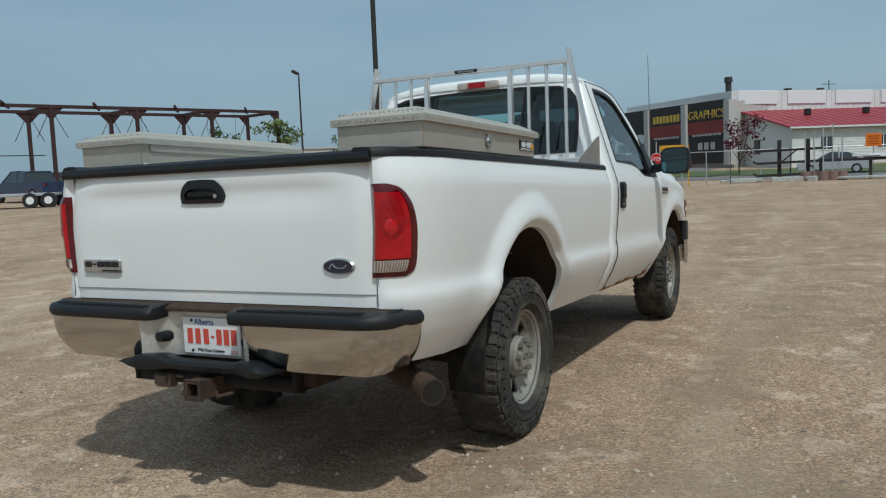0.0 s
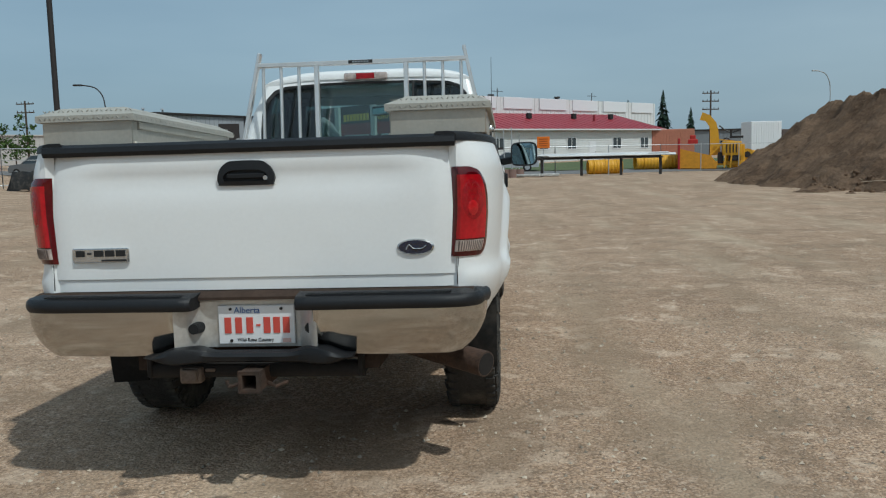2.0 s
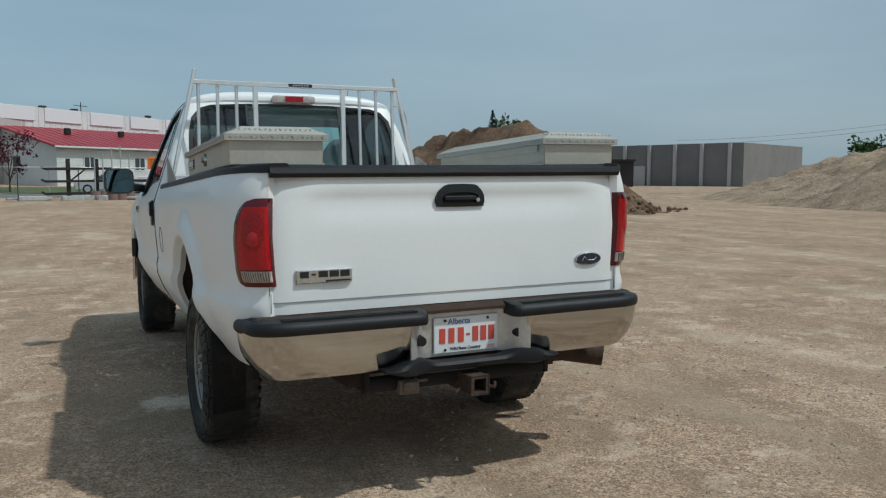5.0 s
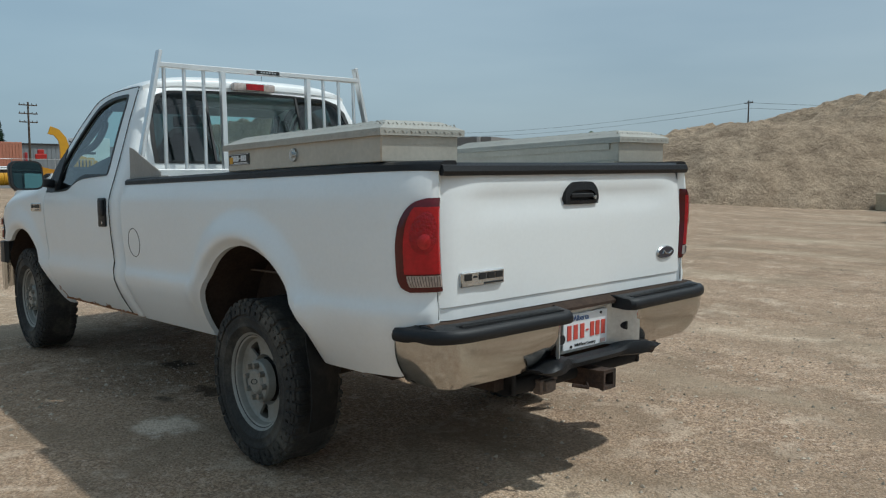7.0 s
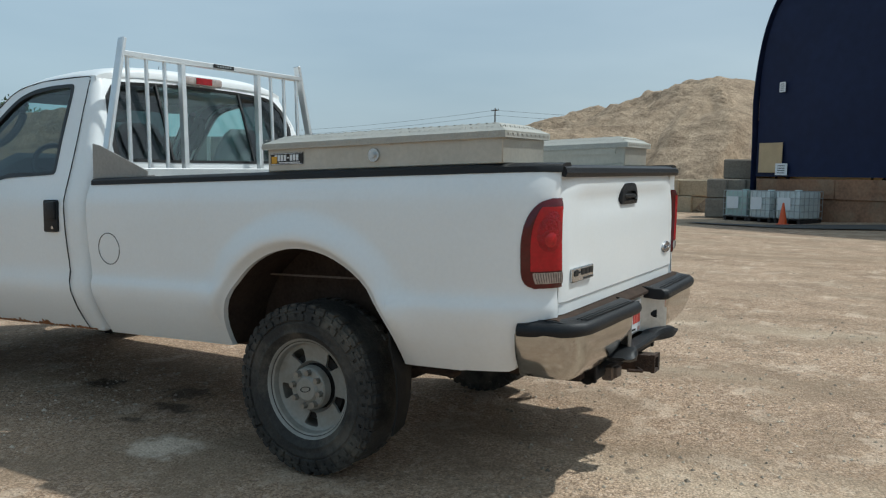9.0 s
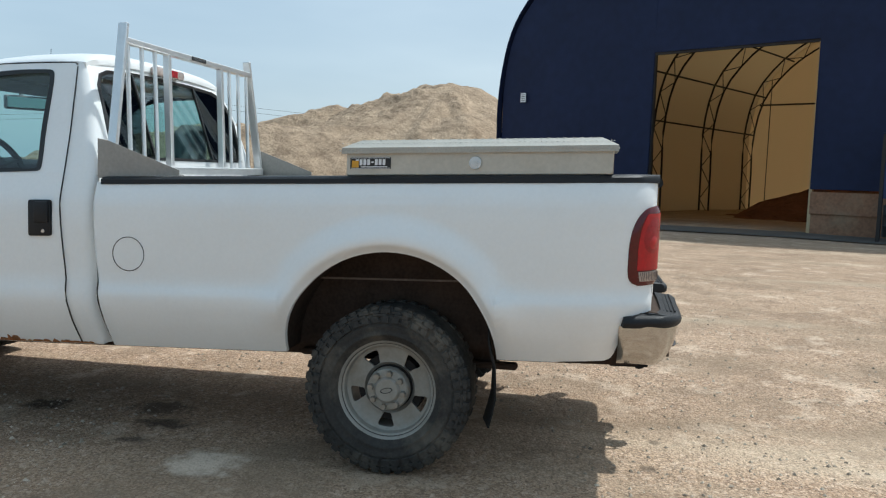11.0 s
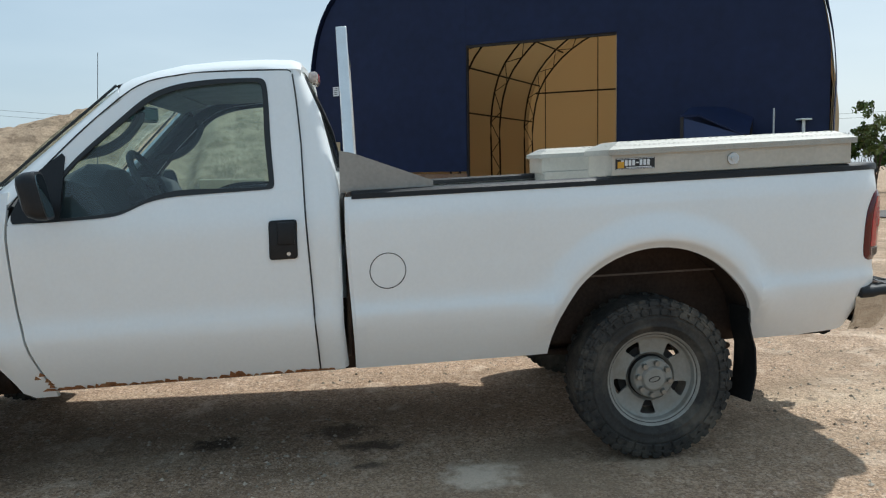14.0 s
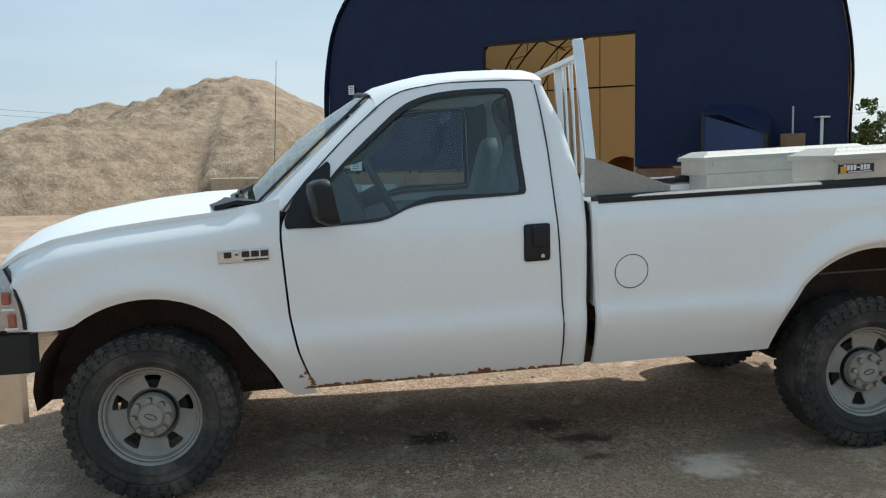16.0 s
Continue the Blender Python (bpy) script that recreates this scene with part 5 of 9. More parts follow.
# ---- tool boxes on the bed rails ----
def tool_box(s):
    t = thing("tool_box", "long aluminium tread-plate tool box resting on the bed rail", "tool box", "tool boxes on the truck bed")
    x0, x1, y0, y1 = s * 0.530, s * 0.912, -0.952, 0.213
    bm = bmesh.new()
    box(bm, ((x0 + x1) / 2, (y0 + y1) / 2, 1.435), (abs(x1 - x0), y1 - y0, 0.115), 0.004)
    # the chest hangs between rail and bed floor
    box(bm, (s * 0.66, (y0 + y1) / 2, 1.26), (0.28, y1 - y0 - 0.02, 0.26), 0.006)
    part("chest", bm, ALU_DULL, t, "dull aluminium chest", body=True)
    bm = bmesh.new()
    e = 0.018
    o = [(min(x0, x1) - e, y0 - e), (max(x0, x1) + e, y0 - e), (max(x0, x1) + e, y1 + e), (min(x0, x1) - e, y1 + e)]
    i = [(min(x0, x1) + 0.062, y0 + 0.05), (max(x0, x1) - 0.050, y0 + 0.05), (max(x0, x1) - 0.050, y1 - 0.05), (min(x0, x1) + 0.062, y1 - 0.05)]
    rows = [[(x, y, z) for x, y in loop] for loop, z in ((o, 1.474), (o, 1.500), (i, 1.535))]
    vr = skin(bm, rows, closed=True)
    bm.faces.new(vr[0]), bm.faces.new(vr[-1])
    lid = part("lid", bm, TREAD, t, "bright tread-plate lid with sloped edges", body=True, smooth=0)
    # raised lozenges of the tread plate
    bm = bmesh.new()
    cx, k = (x0 + x1) / 2, 0
    for a in range(11):
        for b in range(30):
            x, y = cx - 0.130 + 0.026 * a, y0 + 0.065 + 0.0357 * b
            ang = radians(45) if (a + b) % 2 else radians(-45)
            m3 = Matrix.Rotation(ang, 3, "Z")
            p = [m3 @ Vector(v) + Vector((x, y, 1.535)) for v in ((-0.015, 0, 0), (0, -0.004, 0), (0.015, 0, 0), (0, 0.004, 0), (0, 0, 0.002))]
            vs = [bm.verts.new(v) for v in p]
            for u, w in ((0, 1), (1, 2), (2, 3), (3, 0)):
                bm.faces.new((vs[u], vs[w], vs[4]))
    for b in range(52):
        y = y0 + 0.005 + 0.0232 * b
        for sx in (x0, x1):
            g = -1 if sx == min(x0, x1) else 1
            ang = radians(40) if b % 2 else radians(-40)
            for xx, zz, ny in ((sx + g * (e + 0.001), 1.487, 0), (sx + g * -0.016, 1.519, 1)):
                d1, d2 = Vector((0, math.cos(ang), math.sin(ang))) * 0.010, Vector((0, -math.sin(ang), math.cos(ang))) * 0.0028
                if ny:
                    d1, d2 = Vector((-g * math.sin(ang) * 0.8, math.cos(ang), math.sin(ang) * 0.45)) * 0.010, Vector((-g * math.cos(ang) * 0.8, -math.sin(ang), math.cos(ang) * 0.45)) * 0.003
                c = Vector((xx, y, zz))
                up = Vector((g * 0.002, 0, 0.001))
                vs = [bm.verts.new(v) for v in (c - d1, c - d2, c + d1, c + d2, c + up)]
                for u, w in ((0, 1), (1, 2), (2, 3), (3, 0)):
                    bm.faces.new((vs[u], vs[w], vs[4]))
    for b in range(19):
        x = min(x0, x1) + 0.005 + 0.0205 * b
        for y, z in ((y0 - e - 0.001, 1.487), (y0 + 0.014, 1.519)):
            ang = radians(40) if b % 2 else radians(-40)
            d1, d2 = Vector((math.cos(ang), 0, math.sin(ang))) * 0.010, Vector((-math.sin(ang), 0, math.cos(ang))) * 0.0028
            c = Vector((x, y, z))
            vs = [bm.verts.new(v) for v in (c - d1, c - d2, c + d1, c + d2, c + Vector((0, -0.003, 0.002)))]
            for u, w in ((0, 1), (1, 2), (2, 3), (3, 0)):
                bm.faces.new((vs[u], vs[w], vs[4]))
    tagged(part("tread_pattern", bm, TREAD, lid, "raised lozenges", body=True, smooth=0), "raised lozenges", kind="stuff")
    bm = bmesh.new()
    box(bm, (s * 0.914, 0.102, 1.432), (0.004, 0.185, 0.050))
    sticker = part("maker_sticker", bm, BLACK, t, "black sticker with pale and yellow bars", body=True)
    bm = bmesh.new()
    for k in range(8):
        box(bm, (s * 0.917, 0.040 + 0.0175 * k, 1.436), (0.002, 0.0125, 0.026 if k != 3 else 0.006))
    box(bm, (s * 0.917, 0.085, 1.4155), (0.002, 0.12, 0.004))
    box(bm, (s * 0.917, 0.102, 1.4545), (0.002, 0.178, 0.002)), box(bm, (s * 0.917, 0.102, 1.4095), (0.002, 0.178, 0.002))
    part("sticker_bars", bm, PLATE_WHITE, sticker, body=True)
    bm = bmesh.new()
    box(bm, (s * 0.9175, 0.171, 1.428), (0.002, 0.03, 0.03))
    part("sticker_mark", bm, YELLOW, sticker, body=True)
    bm = bmesh.new()
    rod(bm, (s * 0.907, -0.367, 1.430), (s * 0.922, -0.367, 1.430), 0.030, 0.027, 24)
    rod(bm, (s * 0.917, -0.367, 1.430), (s * 0.932, -0.367, 1.430), 0.013, 0.012, 16)
    part("lock", bm, BADGE, t, "round twist lock", body=True)
    bm = bmesh.new()
    bar(bm, (s * 0.527, y0 + 0.05, 1.458), (s * 0.527, y1 - 0.05, 1.458), 0.012, 0.03)
    part("hinge_strip", bm, ALU_DULL, t, body=True)
    return t


for s in (-1, 1):
    tool_box(s)


# ---- headache rack ----
def headache_rack():
    r = thing("headache_rack", "silver aluminium headache rack behind the cab, standing on the bed rails", "rack")
    top = 2.045
    for s in (-1, 1):
        bm = bmesh.new()
        bar(bm, (s * 0.865, 1.405, 1.40), (s * 0.706, 1.435, 2.130), 0.024, 0.050, up=(0, 1, 0), bevel=0.004)
        part("post", bm, ALU, r, "square aluminium post", body=True)
        bm = bmesh.new()
        prism(bm, [(s * 0.892, 1.455, 1.372), (s * 0.892, 1.455, 1.560), (s * 0.892, 1.40, 1.548), (s * 0.892, 1.035, 1.405), (s * 0.892, 1.035, 1.382)], (-s * 0.006, 0, 0))
        box(bm, (s * 0.87, 1.245, 1.382), (0.05, 0.42, 0.006))
        part("gusset", bm, GUSSET, r, "dull aluminium side gusset plate", body=True)
    bm = bmesh.new()
    bar(bm, (-0.735, 1.43, top), (0.735, 1.43, top), 0.045, 0.030, bevel=0.004)
    cross = part("top_bar", bm, ALU, r, body=True)
    bm = bmesh.new()
    box(bm, (0, 1.404, top), (0.165, 0.004, 0.022))
    dark = part("bar_sticker", bm, BLACK, cross, "dark sticker with pale bars", body=True)
    bm = bmesh.new()
    for k in range(6):
        box(bm, (-0.05 + 0.02 * k, 1.4015, top), (0.012, 0.002, 0.010))
    part("sticker_bars", bm, BADGE, dark, body=True)
    bm = bmesh.new()
    bar(bm, (-0.86, 1.40, 1.408), (0.86, 1.40, 1.408), 0.06, 0.045, bevel=0.004)
    part("bottom_bar", bm, ALU, r, body=True)
    for x in (-0.31, 0.31):
        bm = bmesh.new()
        bar(bm, (x, 1.405, 1.42), (x, 1.43, top), 0.032, 0.036, up=(0, 1, 0), bevel=0.003)
        part("upright", bm, ALU, r, body=True)
    for x in (-0.685, -0.56, -0.435, 0.435, 0.56, 0.685):
        bm = bmesh.new()
        rod(bm, (x * 1.01, 1.405, 1.42), (x, 1.43, top - 0.01), 0.0115, seg=12)
        part("rod", bm, ALU, r, "thin round rod", body=True)
    return r


headache_rack()

# ---- site: yard, mounds, buildings ----
def spot(az, d, o=(1.0, -4.1)):
    """A place d metres from o, az degrees clockwise from +y."""
    a = radians(az)
    return o[0] + d * math.sin(a), o[1] + d * math.cos(a)


def ground_z(x, y):
    """The yard's gentle slopes."""
    r = math.hypot(x, y)
    near = (0.020 + 0.008 * x - 0.011 * y) * (1 - smooth(6, 16, r))
    az = math.degrees(math.atan2(x, y))
    nw = 0.0125 * max(0.0, r - 6) * smooth(-30, -42, az) * smooth(-175, -120, az)
    north = 0.028 * min(45.0, max(0.0, r - 52)) * smooth(-46, -36, az) * smooth(22, 10, az)
    east = -0.20 * smooth(14, 28, r) * smooth(60, 72, az) * smooth(96, 86, az)
    if r > 140:
        nw = min(nw, 1.7)
    bumps = 0.0
    if 3 < r < 120:
        bumps = 0.05 * smooth(3, 14, r) * noise.noise(Vector((x * 0.12, y * 0.12, 0))) + 0.02 * smooth(4, 9, r) * noise.noise(Vector((x * 0.6, y * 0.6, 3)))
    return near + nw + north + east + bumps


def gravel_material():
    m = bpy.data.materials.new("gravel_yard")
    m.use_nodes = True
    nt = m.node_tree
    b = nt.nodes["Principled BSDF"]
    b.inputs["Roughness"].default_value = 0.95
    b.inputs["Specular IOR Level"].default_value = 0.15
    tc = nt.nodes.new("ShaderNodeTexCoord")

    def tex(kind, scale, detail=4.0, rough=0.55):
        n = nt.nodes.new(kind)
        n.inputs["Scale"].default_value = scale
        if kind == "ShaderNodeTexNoise":
            n.inputs["Detail"].default_value = detail
            n.inputs["Roughness"].default_value = rough
        nt.links.new(tc.outputs["Object"], n.inputs["Vector"])
        return n

    def ramp(src, a, b_, lo, hi):
        r = nt.nodes.new("ShaderNodeMapRange")
        r.inputs["From Min"].default_value, r.inputs["From Max"].default_value = a, b_
        r.inputs["To Min"].default_value, r.inputs["To Max"].default_value = lo, hi
        nt.links.new(src, r.inputs["Value"])
        return r.outputs["Result"]

    def mix(fac, a, b_):
        mx = nt.nodes.new("ShaderNodeMix")
        mx.data_type = "RGBA"
        nt.links.new(fac, mx.inputs["Factor"])
        for key, v in (("A", a), ("B", b_)):
            if isinstance(v, tuple):
                mx.inputs[key].default_value = (*v, 1)
            else:
                nt.links.new(v, mx.inputs[key])
        return mx.outputs["Result"]

    big, mid, fine = tex("ShaderNodeTexNoise", 0.22, 5), tex("ShaderNodeTexNoise", 1.7, 6, 0.65), tex("ShaderNodeTexNoise", 34.0, 5, 0.75)
    stones = tex("ShaderNodeTexVoronoi", 72.0)
    stones2 = tex("ShaderNodeTexVoronoi", 50.0)
    streak_map = nt.nodes.new("ShaderNodeMapping")
    streak_map.inputs["Scale"].default_value = (0.9, 0.12, 1.0)
    streak_map.inputs["Rotation"].default_value = (0, 0, radians(62))
    nt.links.new(tc.outputs["Object"], streak_map.inputs["Vector"])
    streak = nt.nodes.new("ShaderNodeTexNoise")
    streak.inputs["Scale"].default_value = 1.1
    streak.inputs["Detail"].default_value = 6.0
    nt.links.new(streak_map.outputs["Vector"], streak.inputs["Vector"])
    base = mix(ramp(big.outputs["Fac"], 0.35, 0.65, 0, 1), (0.394, 0.257, 0.160), (0.528, 0.362, 0.242))
    base = mix(ramp(mid.outputs["Fac"], 0.40, 0.72, 0, 0.65), base, (0.327, 0.207, 0.131))
    base = mix(ramp(streak.outputs["Fac"], 0.50, 0.72, 0, 0.55), base, (0.670, 0.487, 0.340))
    base = mix(ramp(fine.outputs["Fac"], 0.46, 0.68, 0, 0.6), base, (0.771, 0.579, 0.421))
    base = mix(ramp(stones.outputs["Distance"], 0.40, 0.70, 0, 0.62), base, (0.168, 0.114, 0.074))
    rnd = nt.nodes.new("ShaderNodeSeparateColor")
    nt.links.new(stones2.outputs["Color"], rnd.inputs["Color"])
    base = mix(ramp(rnd.outputs["Red"], 0.80, 0.95, 0, 0.35), base, (0.793, 0.615, 0.477))
    base = mix(ramp(rnd.outputs["Green"], 0.82, 0.95, 0, 0.6), base, (0.201, 0.132, 0.094))
    # scraped patches, pits, pale grit and clods between
    for scale, lo, hi, amount, col in ((1.3, 0.535, 0.60, 0.50, (0.235, 0.162, 0.108)), (2.4, 0.56, 0.63, 0.45, (0.72, 0.56, 0.42)), (7.5, 0.56, 0.70, 0.50, (0.205, 0.135, 0.088)), (58.0, 0.565, 0.66, 0.78, (0.120, 0.080, 0.052)), (83.0, 0.585, 0.68, 0.62, (0.86, 0.68, 0.53)), (24.0, 0.60, 0.70, 0.60, (0.150, 0.098, 0.064))):
        grain = tex("ShaderNodeTexNoise", scale, 3, 0.7)
        base = mix(ramp(grain.outputs["Fac"], lo, hi, 0, amount), base, col)
    # old tyre tracks and scraped patches
    for turn, sx, amount, col in ((-24, 1.1, 0.58, (0.266, 0.196, 0.132)), (38, 0.9, 0.56, (0.582, 0.470, 0.338))):
        tm = nt.nodes.new("ShaderNodeMapping")
        tm.inputs["Scale"].default_value = (sx, 0.22, 1.0)
        tm.inputs["Rotation"].default_value = (0, 0, radians(turn))
        nt.links.new(tc.outputs["Object"], tm.inputs["Vector"])
        tn = nt.nodes.new("ShaderNodeTexNoise")
        tn.inputs["Scale"].default_value = 0.8
        tn.inputs["Detail"].default_value = 7.0
        tn.inputs["Roughness"].default_value = 0.6
        nt.links.new(tm.outputs["Vector"], tn.inputs["Vector"])
        base = mix(ramp(tn.outputs["Fac"], 0.52, 0.70, 0, amount), base, col)
    patch = tex("ShaderNodeTexNoise", 0.75, 9, 0.72)
    base = mix(ramp(patch.outputs["Fac"], 0.50, 0.64, 0, 0.62), base, (0.273, 0.202, 0.137))
    # oil drips and a pale patch under the truck
    for (cx, cy, rx, ry), col, amount in (((-0.34, 2.13, 0.13, 0.17), (0.045, 0.032, 0.024), 0.85), ((-0.50, 1.33, 0.10, 0.20), (0.05, 0.036, 0.027), 0.8),
                                          ((-0.78, 1.36, 0.05, 0.10), (0.05, 0.036, 0.027), 0.7), ((-0.25, 1.5, 0.16, 0.2), (0.06, 0.044, 0.033), 0.7), ((-1.0, 0.86, 0.20, 0.19), (0.74, 0.61, 0.48), 0.8),
                                          ((0.75, -0.30, 0.14, 0.03), (0.06, 0.045, 0.035), 0.8), ((-0.55, -1.20, 0.06, 0.05), (0.09, 0.07, 0.055), 0.6), ((-0.15, -1.24, 0.05, 0.03), (0.09, 0.07, 0.055), 0.6)):
        sub = nt.nodes.new("ShaderNodeVectorMath")
        sub.operation = "SUBTRACT"
        nt.links.new(tc.outputs["Object"], sub.inputs[0])
        sub.inputs[1].default_value = (cx, cy, 0)
        div = nt.nodes.new("ShaderNodeVectorMath")
        div.operation = "DIVIDE"
        nt.links.new(sub.outputs["Vector"], div.inputs[0])
        div.inputs[1].default_value = (rx, ry, 10.0)
        ln = nt.nodes.new("ShaderNodeVectorMath")
        ln.operation = "LENGTH"
        nt.links.new(div.outputs["Vector"], ln.inputs[0])
        wob = nt.nodes.new("ShaderNodeMath")
        wob.operation = "MULTIPLY_ADD"
        n9 = tex("ShaderNodeTexNoise", 14.0, 4)
        nt.links.new(n9.outputs["Fac"], wob.inputs[0])
        wob.inputs[1].default_value = 1.6
        nt.links.new(ln.outputs["Value"], wob.inputs[2])
        base = mix(ramp(wob.outputs[0], 1.25, 1.85, amount, 0), base, col)
    nt.links.new(base, b.inputs["Base Color"])
    add = nt.nodes.new("ShaderNodeMath")
    add.operation = "ADD"
    nt.links.new(stones.outputs["Distance"], add.inputs[0])
    nt.links.new(fine.outputs["Fac"], add.inputs[1])
    bp = nt.nodes.new("ShaderNodeBump")
    bp.inputs["Strength"].default_value = 0.5
    bp.inputs["Distance"].default_value = 0.012
    bp.invert = True
    nt.links.new(add.outputs[0], bp.inputs["Height"])
    bp2 = nt.nodes.new("ShaderNodeBump")
    bp2.inputs["Strength"].default_value = 0.5
    bp2.inputs["Distance"].default_value = 0.09
    nt.links.new(mid.outputs["Fac"], bp2.inputs["Height"])
    nt.links.new(bp.outputs["Normal"], bp2.inputs["Normal"])
    crumb_map = nt.nodes.new("ShaderNodeMapping")
    crumb_map.inputs["Scale"].default_value = (0.8, 1.3, 1.0)
    crumb_map.inputs["Rotation"].default_value = (0, 0, radians(35))
    nt.links.new(tc.outputs["Object"], crumb_map.inputs["Vector"])
    crumb = nt.nodes.new("ShaderNodeTexNoise")
    crumb.inputs["Scale"].default_value = 21.0
    crumb.inputs["Detail"].default_value = 4.0
    crumb.inputs["Roughness"].default_value = 0.55
    nt.links.new(crumb_map.outputs["Vector"], crumb.inputs["Vector"])
    bp3 = nt.nodes.new("ShaderNodeBump")
    bp3.inputs["Strength"].default_value = 0.6
    bp3.inputs["Distance"].default_value = 0.016
    nt.links.new(crumb.outputs["Fac"], bp3.inputs["Height"])
    nt.links.new(bp2.outputs["Normal"], bp3.inputs["Normal"])
    nt.links.new(bp3.outputs["Normal"], b.inputs["Normal"])
    return m


GRAVEL = gravel_material()
bm = bmesh.new()
radii = [0.0] + list(np.geomspace(0.6, 60, 60)) + list(np.geomspace(66, 2600, 26))
rows = []
for r in radii[1:]:
    rows.append([(r * math.sin(a), r * math.cos(a), ground_z(r * math.sin(a), r * math.cos(a))) for a in np.linspace(0, 2 * math.pi, 144, endpoint=False)])
vr = skin(bm, rows, closed=True)
mid = bm.verts.new((0, 0, 0))
for k in range(144):
    bm.faces.new((mid, vr[0][(k + 1) % 144], vr[0][k]))
tagged(part("ground", bm, GRAVEL, smooth=80), "packed beige gravel yard with oil stains", "ground", kind="structure")

# loose stones on the yard
rnd = random.Random(11)
verts, faces = [], []
for k in range(42000):
    a, r = rnd.uniform(0, 2 * math.pi), 1.2 + 8.5 * rnd.random() ** 0.9
    x, y = r * math.sin(a) - 0.8, r * math.cos(a) + 0.3
    s = 0.0035 + 0.0115 * rnd.random() ** 4
    if noise.noise(Vector((x * 0.9, y * 0.9, 8))) < rnd.uniform(-0.5, 0.35):
        continue
    z = ground_z(x, y) + s * 0.2
    n0 = len(verts)
    t = rnd.uniform(0, 6.28)
    for j in range(4):
        q = t + j * math.pi / 2 + rnd.uniform(-0.4, 0.4)
        verts.append((x + s * math.cos(q) * rnd.uniform(0.7, 1.3), y + s * math.sin(q) * rnd.uniform(0.7, 1.3), z + s * rnd.uniform(-0.3, 0.15)))
    verts.append((x, y, z + s * rnd.uniform(0.5, 0.9)))
    faces += [(n0, n0 + 1, n0 + 4), (n0 + 1, n0 + 2, n0 + 4), (n0 + 2, n0 + 3, n0 + 4), (n0 + 3, n0, n0 + 4)]
me = bpy.data.meshes.new("gravel")
me.from_pydata(verts, [], faces)
STONE = material("gravel_stone", (0.48, 0.40, 0.31), 0.9, var=0.25, scale=3.0, fine=9.0, spec=0.2)
geo = STONE.node_tree.nodes.new("ShaderNodeNewGeometry")
sc = STONE.node_tree.nodes.new("ShaderNodeMapRange")
sc.inputs["To Min"].default_value, sc.inputs["To Max"].default_value = 0.42, 1.25
STONE.node_tree.links.new(geo.outputs["Random Per Island"], sc.inputs["Value"])
STONE.node_tree.links.new(sc.outputs["Result"], [n for n in STONE.node_tree.nodes if n.type == "VECT_MATH"][0].inputs["Scale"])
me.materials.append(STONE)
tagged(new("gravel", me), "loose grey and beige gravel stones", "gravel", kind="stuff")


# ---- heaps ----
def soil_material(name, dark, light, scale, crumb):
    m = material(name, light, 0.97, var=0.22, scale=scale, fine=9.0, bump=0.9, bump_scale=3.0, dirt=dark, dirt_amount=0.95, dirt_scale=scale * 0.8, spec=0.1)
    for n in m.node_tree.nodes:
        if n.type == "BUMP":
            n.inputs["Distance"].default_value = crumb
        if n.type == "TEX_NOISE" and n.inputs["Scale"].default_value == 3.0:
            n.inputs["Detail"].default_value = 9.0
            n.inputs["Roughness"].default_value = 0.7
    # broken ground: darker bands and patches, and pale crumbs
    nt = m.node_tree
    b = nt.nodes["Principled BSDF"]
    src = b.inputs["Base Color"].links[0].from_socket
    tc = nt.nodes["Texture Coordinate"]
    for k, (sx, sy, sz, lo, hi, amount, col) in enumerate(((0.5, 0.5, 2.2, 0.52, 0.64, 0.45, dark), (2.2, 2.2, 4.5, 0.55, 0.66, 0.40, tuple(0.55 * c for c in dark)), (5.0, 5.0, 7.0, 0.56, 0.68, 0.40, tuple(min(1.0, 1.35 * c) for c in light)))):
        mp = nt.nodes.new("ShaderNodeMapping")
        mp.inputs["Scale"].default_value = (sx, sy, sz)
        mp.inputs["Location"].default_value = (3.7 * k, 0, 0)
        nt.links.new(tc.outputs["Object"], mp.inputs["Vector"])
        n = nt.nodes.new("ShaderNodeTexNoise")
        n.inputs["Scale"].default_value = 1.0
        n.inputs["Detail"].default_value = 7.0
        n.inputs["Roughness"].default_value = 0.65
        nt.links.new(mp.outputs["Vector"], n.inputs["Vector"])
        r = nt.nodes.new("ShaderNodeMapRange")
        r.inputs["From Min"].default_value, r.inputs["From Max"].default_value, r.inputs["To Max"].default_value = lo, hi, amount
        nt.links.new(n.outputs["Fac"], r.inputs["Value"])
        mx = nt.nodes.new("ShaderNodeMix")
        mx.data_type = "RGBA"
        nt.links.new(r.outputs["Result"], mx.inputs["Factor"])
        nt.links.new(src, mx.inputs["A"])
        mx.inputs["B"].default_value = (*col, 1)
        src = mx.outputs["Result"]
    nt.links.new(src, b.inputs["Base Color"])
    return m


